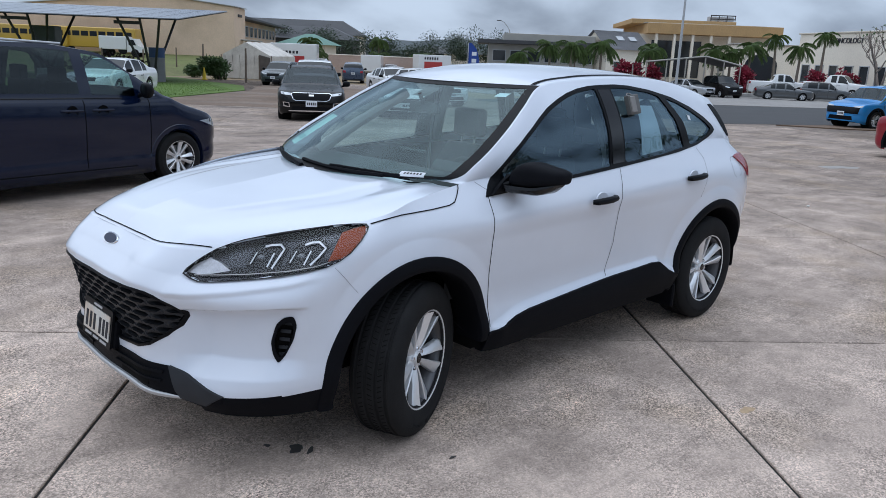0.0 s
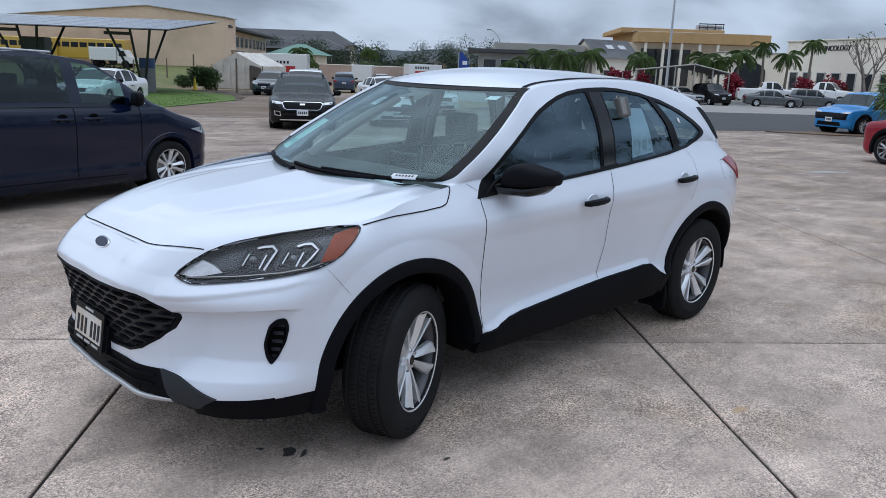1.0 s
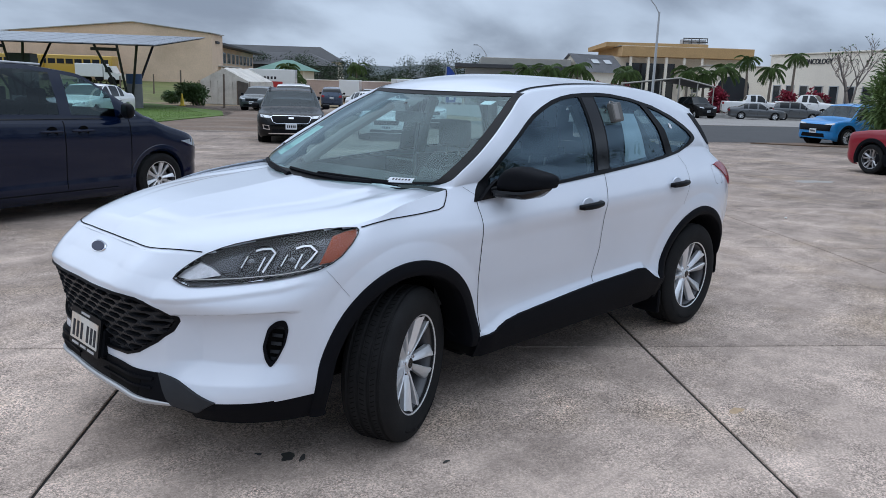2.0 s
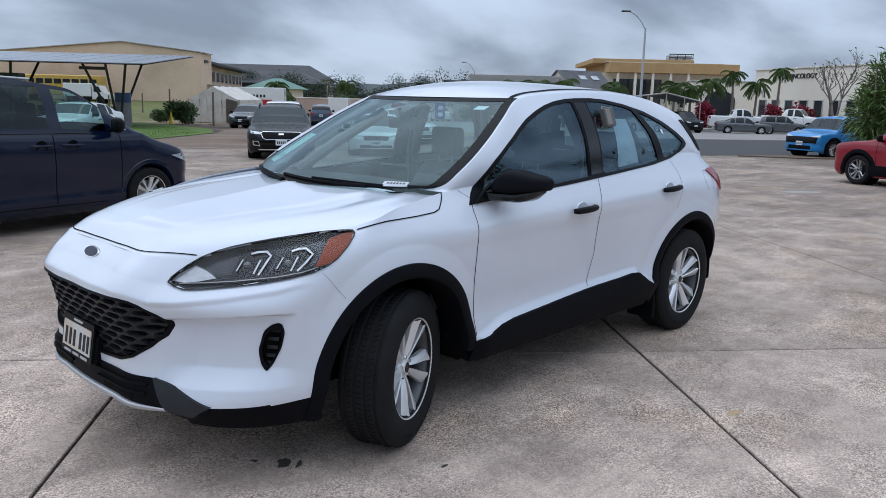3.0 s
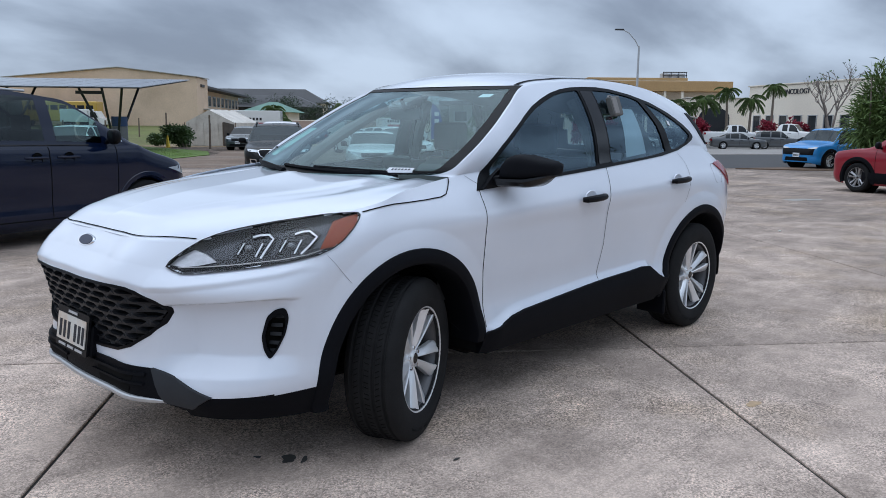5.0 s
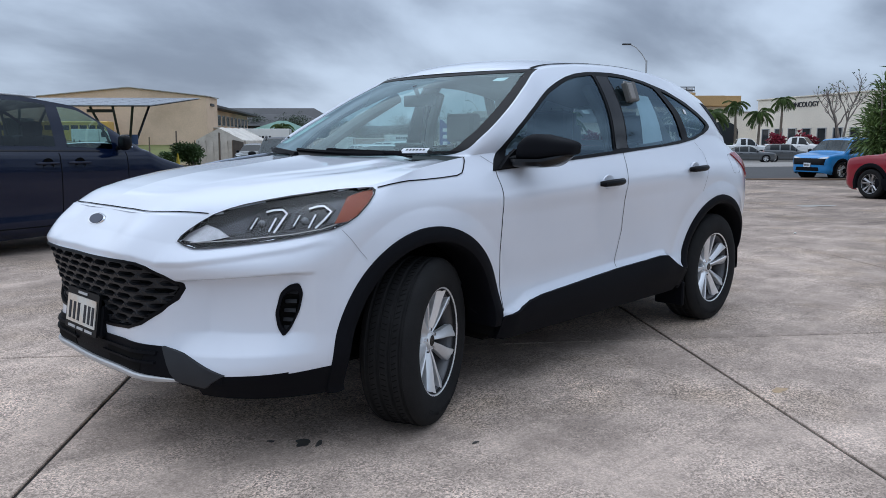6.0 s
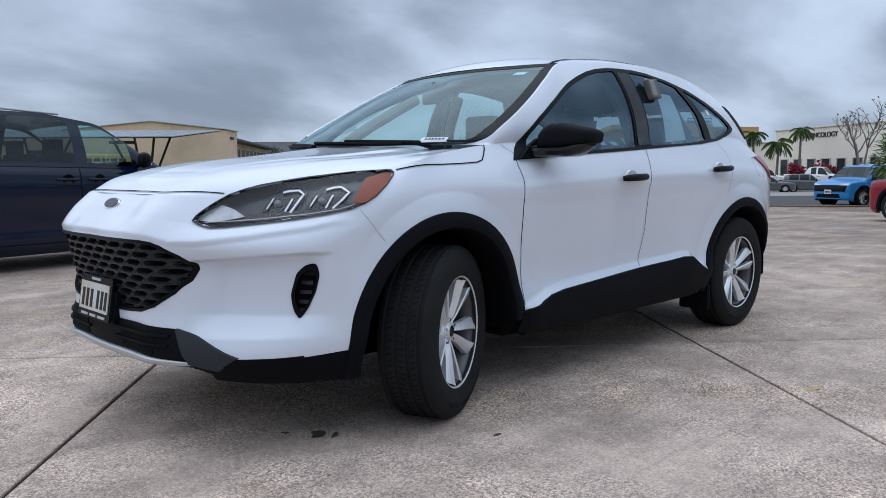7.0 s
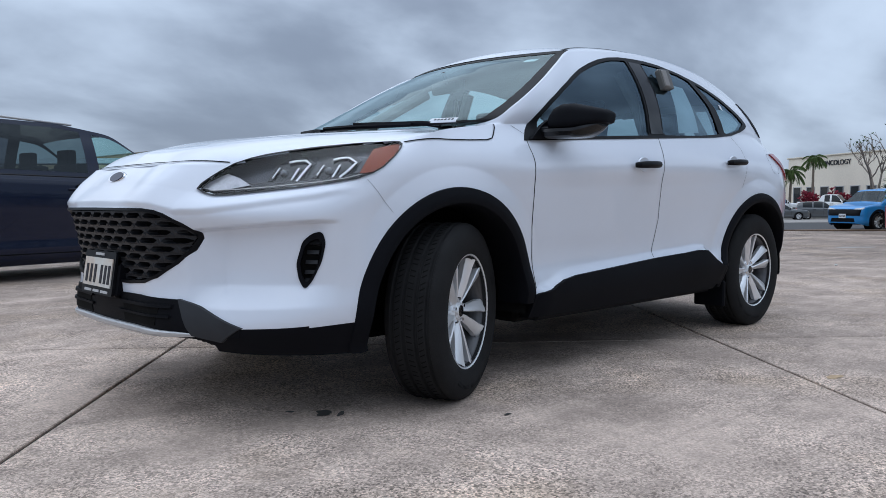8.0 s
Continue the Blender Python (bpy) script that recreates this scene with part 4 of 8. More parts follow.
# door handles
for hx, hz, par in ((.055, 1.003, "front_door"), (-.985, 1.050, "rear_door")):
    p = SIDE.drop(*SIDE.flat((hx, 1, hz)), 0)
    bm = fresh()
    lathe(bm, [(.001, .0015), (.036, .0025), (.046, .0035), (.050, -.004)], Matrix.Translation((hx + .005, p.y - .001, hz + .002)) @ pose(0, 0, 0, -90, 0, 0) @ Matrix.Diagonal((1.15, .8, 1, 1)), 28)
    bm2 = fresh()
    pipe(bm2, [(hx + .105, p.y + .012, hz - .004), (hx + .09, p.y + .030, hz - .003), (hx + .03, p.y + .042, hz), (hx - .04, p.y + .042, hz + .002), (hx - .085, p.y + .034, hz + .004), (hx - .105, p.y + .012, hz + .005)], [.013, .017, .019, .019, .018, .014], 10)
    for sfx, fl in (("", False), ("_far", True)):
        f = mirrored if fl else (lambda b: b.copy())
        part("handle_cup", f(bm), M_WHITE, panels[par + sfx])
        part("door_handle", f(bm2), M_BLACK2, panels[par + sfx], "black pull handle")

# mirrors
def door_mirror(flip):
    f = mirrored if flip else (lambda b: b)
    b2 = fresh()
    rows = []
    # a rounded shell: sections along the car's width
    for y, cx, top, rx in ((.884, .752, 1.196, .046), (.892, .752, 1.222, .066), (.915, .744, 1.246, .078), (.945, .734, 1.258, .084), (.985, .717, 1.257, .086), (1.025, .699, 1.246, .083),
                                 (1.060, .682, 1.237, .078), (1.090, .668, 1.228, .070), (1.107, .659, 1.219, .058), (1.116, .654, 1.205, .036)):
        low = 1.142 + max(0, y - 1.01) * .22
        mz, rz = (top + low) / 2, (top - low) / 2
        ring = []
        for k in range(28):
            a = 2 * math.pi * k / 28
            c, sn = math.cos(a), math.sin(a)
            n = 3.4 if sn > 0 else 5.0
            sq = 1.0 / (abs(c) ** n + abs(sn) ** n) ** (1 / n)
            ring.append((cx + rx * c * sq - .010 * sn, y, mz + rz * sn * sq))
        rows.append(ring)
    vs = grid(b2, rows, wrap=True)
    b2.faces.new(vs[0][::-1]), b2.faces.new(vs[-1])
    unit = part("door_mirror", f(b2), M_BLACK, car, "black plastic door mirror housing", sharp=50)
    b2 = fresh()
    prism(b2, [(.90, 1.095), (.60, 1.118), (.62, 1.135), (.78, 1.19), (.83, 1.16)], .02, Matrix(((1, 0, 0, 0), (0, 0, 1, .845), (0, 1, 0, 0), (0, 0, 0, 1))))
    part("mirror_base", f(b2), M_BLACK2, unit)
    b2 = fresh()
    rows = []
    for k in range(13):
        y = .872 + .0185 * k
        xc, up = .752 - .0004 * k - .09 * max(0, y - .90) * 4.5 * .9, 1.143 + max(0, y - 1.01) * .22
        w = .078 * (1 - .55 * max(0, (k - 8) / 4) ** 2)
        deep = .040 * (1 - .72 * max(0, (k - 8) / 4) ** 2)
        rows.append([(xc + w + .004, y, up), (xc + w + .007, y, up - deep * .35), (xc + w - .006, y, up - deep * .8), (xc + w - .030, y, up - deep), (xc - w * .6, y, up - deep), (xc - w - .002, y, up - deep * .5), (xc - w, y, up)])
    vs = grid(b2, rows, wrap=True)
    b2.faces.new(vs[0][::-1]), b2.faces.new(vs[-1])
    part("lower_shell", f(b2), M_GLOSSBLACK, unit, "glossy black lower shell")
    b2 = fresh()
    pipe(b2, [(.83, .85, 1.135), (.76, .875, 1.135), (.70, .92, 1.132), (.66, .97, 1.130), (.63, 1.01, 1.134)], [.022, .026, .024, .020, .010], 10)
    part("mirror_arm", f(b2), M_BLACK2, unit)
    b2 = fresh()
    box(b2, (0, 0, 0), (.01, .13, .062), .004, Matrix.Translation((.640, .985, 1.190)) @ Matrix.Rotation(radians(25), 4, "Z"))
    part("mirror_glass", f(b2), M_CHROME, unit)


door_mirror(False), door_mirror(True)

# rear lamps, fuel flap
TL = Drape(BVH, (.35, -.93, 0))
lt = [Vector(p) for p in [(-1.668, .86, 1.132), (-1.74, .85, 1.142), (-1.88, .80, 1.146), (-1.98, .72, 1.135), (-2.06, .55, 1.10), (-2.07, .58, 1.0), (-2.02, .70, .95), (-1.93, .80, .965), (-1.875, .835, .985), (-1.78, .85, 1.055)]]
both("tail_lamp", TL.sheet(lt, off=.012, step=.03, skirt=.02), M_RED, car, "red wraparound tail lamp")
gap("fuel_flap_seam", [side3([tuple(p) for p in rounded([(-1.585, 1.00), (-1.585, 1.13), (-1.72, 1.13), (-1.72, 1.00)], .04, 4)])], SIDE, body, width=.0022)
# rear glass, spoiler trim
RG = Drape(BVH, (1, 0, 0))
bm = RG.sheet([Vector((-3, y, z)) for y, z in ((.53, 1.500), (.685, 1.235), (.66, 1.21), (-.66, 1.21), (-.685, 1.235), (-.53, 1.500))], off=.004, step=.08, skirt=.004)
rw = part("rear_window", bm, G_SIDE, panels["tailgate"])
rw.visible_shadow = False
both("spoiler_end", SIDE.sheet(side3([(-1.56, 1.487), (-1.66, 1.487), (-1.712, 1.464), (-1.755, 1.388), (-1.80, 1.302), (-1.82, 1.262), (-1.765, 1.262), (-1.67, 1.334), (-1.60, 1.417)]), off=.005, step=.04, skirt=.01), M_BLACK, body, "black spoiler side fin")


# ---- wheels ----
def road_wheel(parent, r_t=.362, width=.225, r_rim=.232, spokes=5, rim_mat=None, fine=True, label="silver alloy wheel with a black tyre"):
    """A wheel about the y axis, its outer face towards +y."""
    rim_mat = rim_mat or M_ALLOY
    hub = new("wheel")
    hub.empty_display_size = .1
    hub.parent = parent
    tagged(hub, label)
    up = Matrix.Rotation(radians(-90), 4, "X")
    h = width / 2
    prof = [(r_rim - .012, h * .80), (r_rim + .004, h * .93), (r_rim + .03, h * 1.02), (r_rim + .07, h * 1.06), (r_t - .032, h * .99), (r_t - .012, h * .90), (r_t - .004, h * .80)]
    tread = []
    if fine:
        for g in (.62, .22, -.22, -.62):
            tread += [(r_t - .001, h * (g + .10)), (r_t - .009, h * (g + .06)), (r_t - .009, h * (g - .02)), (r_t, h * (g - .06))]
    body_p = prof + tread + [(a, -c) for a, c in prof[::-1]]
    bm = fresh()
    seg = 96 if fine else 40
    lathe(bm, body_p, up, seg)
    tyre = part("tyre", bm, M_RUBBER, hub, sharp=28)
    if fine:
        bm = fresh()
        for k in range(90):
            a = 2 * math.pi * k / 90
            for hh, w, skew in ((.42, .022, .35), (0.0, .022, -.35), (-.42, .022, .35)):
                aa = a + (k % 2) * .01
                m = up @ Matrix.Rotation(aa, 4, "Z") @ Matrix.Translation((r_t - .0026, 0, hh * h)) @ Matrix.Rotation(skew + .12, 4, "X")
                box(bm, (0, 0, 0), (.007, .0034, w), 0, m)
        tagged(part("tread_pattern", bm, M_GAP, tyre, smooth=False), kind="stuff")
        bm = fresh()
        for k in range(28):
            a = radians(40 + k * 2.6)
            if k in (9, 10, 19):
                continue
            m = up @ Matrix.Rotation(a, 4, "Z") @ Matrix.Translation((r_rim + .075, 0, h * 1.058))
            box(bm, (0, 0, 0), (.018, .006, .002), 0, m)
        tagged(part("sidewall_bars", bm, M_RUBBER, tyre, smooth=False), kind="stuff")
    # rim barrel
    bm = fresh()
    lathe(bm, [(r_rim - .004, h * .90), (r_rim + .006, h * .93), (r_rim + .008, h * .88), (r_rim - .006, h * .80), (r_rim - .018, h * .55), (r_rim - .026, 0), (r_rim - .02, -h * .8)], up, 64 if fine else 32)
    rim = part("rim", bm, M_BARREL, hub)
    bm = fresh()
    lathe(bm, [(r_rim - .004, h * .895), (r_rim + .002, h * .925), (r_rim + .006, h * .936), (r_rim + .009, h * .90)], up, 64 if fine else 32)
    part("rim_lip", bm, rim_mat, rim, "bright rim edge")
    # spokes in pairs
    sp = fresh()
    for k in range(spokes):
        a = 2 * math.pi * k / spokes
        for s in (-1, 1):
            rows = []
            for rr, off, wd, hh in ((.040, .014, .022, .54), (.075, .022, .028, .63), (.12, .033, .036, .71), (.165, .046, .046, .77), (.20, .055, .055, .82), (r_rim - .006, .061, .064, .87)):
                inn, out, z = s * (off - wd / 2), s * (off + wd / 2), h * hh
                rows.append([(rr, inn, z - .034), (rr, inn, z - .004), (rr, inn + s * .004, z), (rr, inn + s * wd * .35, z - .002), (rr, out - s * .005, z - .013), (rr, out, z - .018), (rr, out, z - .040)])
            m = up @ Matrix.Rotation(a, 4, "Z")
            vs = grid(sp, [[m @ Vector(p) for p in row] for row in rows], wrap=True)
    part("spokes", sp, rim_mat, rim, sharp=25)
    bm = fresh()
    lathe(bm, [(.001, h * .62), (.026, h * .62), (.030, h * .60), (.034, h * .50), (.060, h * .50), (.066, h * .42), (.07, h * .2)], up, 32)
    part("hub_boss", bm, rim_mat, rim)
    bm = fresh()
    lathe(bm, [(.001, h * .655), (.022, h * .65), (.026, h * .60)], up, 24)
    part("centre_cap", bm, M_GLOSSBLACK, rim, "dark centre cap")
    if fine:
        for k in range(5):
            m = up @ Matrix.Rotation(2 * math.pi * (k + .5) / 5, 4, "Z")
            bm = fresh()
            cyl(bm, m @ Vector((.050, 0, h * .44)), m @ Vector((.050, 0, h * .60)), .010, .008, 6)
            part("wheel_nut", bm, M_CHROME, rim)
    bm = fresh()
    lathe(bm, [(.06, .02), (.155, .02), (.158, .012), (.158, -.004), (.06, -.006)], up, 40)
    part("brake_disc", bm, M_STEEL, hub)
    bm = fresh()
    lathe(bm, [(.001, -.03), (r_rim - .03, -.03)], up, 32)
    part("wheel_backing", bm, M_GAP, hub)
    return hub


STEER = 24
for wx, wy, fr in ((1.385, .800, True), (-1.355, .793, False), (1.385, -.800, True), (-1.355, -.793, False)):
    w = road_wheel(car, .366, .232)
    turn = (STEER if fr else 0) + (0 if wy > 0 else 180)
    w.matrix_basis = pose(wx, wy, .363, 0, 0, turn) @ Matrix.Rotation(radians(20 if wx > 0 else -14), 4, "Y")

# ---- cabin ----
bm = fresh()
sec = [(1.16, 1.07), (.98, 1.12), (.80, 1.13), (.68, 1.10), (.62, 1.02), (.66, .90), (.72, .66), (.88, .62)]
grid(bm, [[(x - .06 * abs(y) ** 2, y, z + .02 * (1 - abs(y))) for x, z in sec] for y in np.linspace(-.74, .74, 21)])
dash = part("dashboard", bm, M_LINING, car, "dark grey soft dashboard")
bm = fresh()
box(bm, (.66, .0, 1.145), (.02, .24, .14), .01, None)
part("centre_screen", bm, M_GLOSSBLACK, dash)
bm = fresh()
grid(bm, [[(.70 - .02 * k, .36 + .16 * s, 1.13 + .05 * math.sin(math.pi * k / 4)) for k in range(5)] for s in np.linspace(-1, 1, 9)])
part("instrument_hood", bm, M_LINING, dash)
bm = fresh()
sw = Matrix.Translation((.50, .36, 1.02)) @ pose(0, 0, 0, 0, -68, 0)
lathe(bm, [(.185 + .016 * math.cos(a), .016 * math.sin(a)) for a in np.linspace(0, 2 * math.pi, 10)[:-1]], sw, 40, closed=True)
wheel_s = part("steering_wheel", bm, M_LINING, car)
bm = fresh()
lathe(bm, [(.001, .02), (.06, .015), (.07, -.02)], sw, 20)
for a in (0, 120, 240):
    m = sw @ Matrix.Rotation(radians(a + 90), 4, "Z")
    box(bm, (.12, 0, -.005), (.13, .03, .015), .004, m)
part("wheel_spokes", bm, M_LINING, wheel_s)


def seat(x, y, width, name="seat", rest=1, rear=False):
    s = new(name)
    s.parent = car
    tagged(s, "dark grey cloth seat with headrest")
    rows = []
    bm = fresh()
    top = 1.17 if not rear else 1.16
    for z, dx, dep, hw in ((.62, .0, .13, .46), (.75, -.03, .13, .48), (.95, -.08, .12, .47), (1.08, -.115, .10, .42), (top, -.14, .06, .32)):
        ring = []
        for k in range(20):
            a = 2 * math.pi * k / 20
            c, si = math.cos(a), math.sin(a)
            sq = 1 / (abs(c) ** 4 + abs(si) ** 4) ** .25
            ring.append((x + dx + dep * .5 * c * sq, y + width * hw * si * sq, z))
        rows.append(ring)
    vs = grid(bm, rows, wrap=True)
    bm.faces.new(vs[0][::-1]), bm.faces.new(vs[-1])
    part("backrest", bm, M_SEAT, s, sharp=60)
    bm = fresh()
    box(bm, (x + .24, y, .58), (.52, width * .95, .16), .05, None, 3)
    part("cushion", bm, M_SEAT, s)
    spots = [y] if rest == 1 else [y - width * .30, y + width * .30]
    for yy in spots:
        bm = fresh()
        box(bm, (x - .17, yy, top + .14), (.10, .25, .19), .045, None, 3)
        hr = part("headrest", bm, M_SEAT, s)
        bm = fresh()
        for o in (-.06, .06):
            cyl(bm, (x - .15, yy + o, top - .02), (x - .165, yy + o, top + .08), .007, seg=8)
        part("headrest_post", bm, M_STEEL, hr)
    return s


seat(-.02, .37, .52), seat(-.02, -.37, .52)
seat(-.92, 0, 1.28, "rear_seat", 2, True)
bm = fresh()
lin = np.concatenate([roof, roof[:, ::-1][:, 1:] * (1, -1, 1)], 1)
grid(bm, [[tuple(p * (1, .985, 1) - np.array((0, 0, .035))) for p in row] for row in lin[::3]])
part("headliner", bm, M_HEADLINER, car, "light grey headliner")
# lining between the window tops and the headliner
_top = sorted((p.x, p.z) for p in DLO if p.z > 1.38)
_re = sorted((float(p[0]), float(p[1]), float(p[2])) for p in roof_edge)
bm = fresh()
rows = []
for x in np.linspace(.40, -1.40, 31):
    z = float(np.interp(x, [q[0] for q in _top], [q[1] for q in _top])) - .03
    y = SIDE.drop(*SIDE.flat((x, 1.2, z)), 0).y
    ry, rz = (float(np.interp(x, [q[0] for q in _re], [q[k] for q in _re])) for k in (1, 2))
    rows.append([(x, y - .022, z), (x, y - .045, z + .012), (x, min(y - .06, ry * .97), max(z + .03, rz - .045)), (x, ry * .80, rz - .040)])
grid(bm, rows)
both("cantrail_lining", bm, M_HEADLINER, car)
bm = fresh()
rows = []
for i in range(0, len(low), 6):
    rows.append([(low[i][0], low[i][1] - .05, 1.13), (low[i][0], low[i][1] - .09, .95), (low[i][0], low[i][1] - .07, .55)])
grid(bm, rows)
both("door_card", bm, M_LINING, car)
bm = fresh()
box(bm, (.025, 0, .47), (1.78, 1.5, .04))
part("cabin_floor", bm, M_LINING, car)
bm = fresh()
box(bm, (-1.55, 0, .95), (.7, 1.25, .05), .01)
part("load_cover", bm, M_LINING, car)
# pillars inside
bm = fresh()
for pth in ([(.84, .70, 1.13), (.56, .625, 1.32), (.25, .54, 1.50)], [(-.24, .76, 1.15), (-.22, .70, 1.35), (-.20, .60, 1.54)], [(-1.02, .70, 1.2), (-.90, .64, 1.40), (-.82, .58, 1.51)]):
    pipe(bm, pth, .035, 8)
both("pillar_lining", bm, mat("pillar_grey", (.20, .205, .20), .8, vary=.06, vscale=9), car)
bm = fresh()
box(bm, (.58, 0, 1.45), (.03, .24, .065), .012, pose(0, 0, 0, 0, 0, 0), 2)
cyl(bm, (.59, 0, 1.47), (.62, 0, 1.53), .012)
part("rear_view_mirror", bm, M_LINING, car)
bm = fresh()
pipe(bm, [(-.20, .72, 1.52), (-.19, .76, 1.25), (-.15, .74, .9)], .012, 6)
both("seat_belt", bm, mat("belt_grey", (.25, .25, .25), .8), car)

# wipers
def on_screen(y, up, lift=.008):
    """A point on the windscreen: across at y, up the glass by the fraction up."""
    i = min(max(up, 0), 1) * (nrow - 1)
    i0 = min(int(i), nrow - 2)
    row = screen_rows[i0] * (1 - i + i0) + screen_rows[i0 + 1] * (i - i0)
    return Vector([float(np.interp(y, row[:, 1], row[:, k])) for k in range(3)]) + Vector((.5, 0, .85)) * lift


def wiper(y0, y1, up0, up1):
    bm = fresh()
    pipe(bm, [on_screen(y0 + (y1 - y0) * k / 8, up0 + (up1 - up0) * k / 8) for k in range(9)], .010, 6)
    b2 = fresh()
    ym = y0 + (y1 - y0) * .55
    pipe(b2, [on_screen(y0 + .10, 0, .006), on_screen(y0 + .04, .02, .016), on_screen(ym, (up0 + up1) / 2 + .01, .018)], [.016, .011, .008], 6)
    blade = part("wiper", bm, M_BLACK, car, "black windscreen wiper")
    part("wiper_arm", b2, M_BLACK, blade)


wiper(.46, -.12, .030, .075), wiper(-.16, -.60, .03, .065)
bm = fresh()
rows = []
for y in np.linspace(-.64, .64, 31):
    w = abs(y / .745)
    x = 1.02 + .34 * (1 - w ** 2.1)
    rows.append([(x + .10, y, 1.09), (x + .05, y, 1.105), (x - .02, y, 1.14)])
grid(bm, rows)
part("cowl_panel", bm, M_BLACK, car)

# papers and tags on the glass
def tag_on(dr, pts, off, material, name, label, category, mirror=False):
    bm = dr.sheet(pts, off=off, step=.05, skirt=.0)
    ob = part(name, mirrored(bm) if mirror else bm, material, None)
    return tagged(ob, label, category)


tag_on(SIDE, side3([(-.50, 1.50), (-.68, 1.495), (-.735, 1.225), (-.47, 1.205)]), -.012, mat("window_sheet", (.62, .70, .76), .7, vary=.08, vscale=9, dark=(.45, .52, .58), dscale=6, damount=.4), "window_sheet", "pale printed price sheet behind the rear side window", "paper sheet")
tag_on(SIDE, side3([(-1.10, 1.432), (-1.135, 1.424), (-1.14, 1.395), (-1.105, 1.402)]), .002, M_PAPER, "inspection_tag", "small white tag on the quarter window", "sticker")
lockbox = thing("lock_box", "grey key lock box hung on the rear side window", "lock box")
lp = SIDE.drop(*SIDE.flat((-.42, 1, 1.50)), 0)
lockbox.matrix_basis = Matrix.Translation((-.400, lp.y + .026, 1.508)) @ pose(0, 0, 0, 18, 4, 0) @ Matrix.Scale(.70, 4)
bm = fresh()
box(bm, (0, 0, 0), (.15, .055, .17), .02, None, 3)
part("case", bm, mat("lockbox_grey", (.10, .10, .095), .5, vary=.1, vscale=12), lockbox)
bm = fresh()
box(bm, (.03, .030, .0), (.075, .012, .14), .006)
part("cover", bm, mat("lockbox_cover", (.22, .21, .20), .5), lockbox)
bm = fresh()
pipe(bm, [(-.03, -.01, .07), (-.03, -.02, .095), (0, -.03, .105), (.03, -.02, .095), (.03, -.01, .07)], .007, 8)
part("shackle", bm, M_STEEL, lockbox)


def screen_quad(y0, y1, u0, u1, lift):
    bm = fresh()
    grid(bm, [[on_screen(y0 + (y1 - y0) * i / 6, u0 + (u1 - u0) * j / 4, lift) for i in range(7)] for j in range(5)])
    return bm


stock = thing("stock_tag", "small white stock number tag on the windscreen", "sticker")
part("tag", screen_quad(.635, .525, .040, .095, .008), M_PAPER, stock)
bm = fresh()
for k in range(6):
    y = .622 - .014 * k
    grid(bm, [[on_screen(y, .068, .0095), on_screen(y - .008, .068, .0095)], [on_screen(y, .084, .0095), on_screen(y - .008, .084, .0095)]])
part("tag_bars", bm, M_INK, stock)
price = thing("price_tag", "mint green price strip on the windscreen", "sticker")
part("strip", screen_quad(-.49, -.655, .16, .46, -.006), M_GREENPAPER, price)
bm = screen_quad(-.51, -.635, .21, .25, -.003)
part("strip_band", bm, mat("mint_dark", (.25, .50, .46), .7), price)
vis = thing("visor_tag", "small white tag high on the windscreen", "sticker")
part("tag", screen_quad(.52, .46, .85, .90, -.006), M_PAPER, vis)


# ---- the yard: a second set of axes, x to the right and y away from the first eye ----
YARD = pose(3.62, 3.317, 0, 0, 0, 135.71)


def fall(a):
    """The yard falls gently away from the eye."""
    return -.0135 * min(max(a - 8, 0), 150)


def spot(r, a, z=0.0, turn=0.0):
    """A place that stands on the falling ground."""
    return YARD @ pose(r, a, z + fall(a), 0, 0, turn)


def flat_spot(r, a, z=0.0, turn=0.0):
    return YARD @ pose(r, a, z, 0, 0, turn)




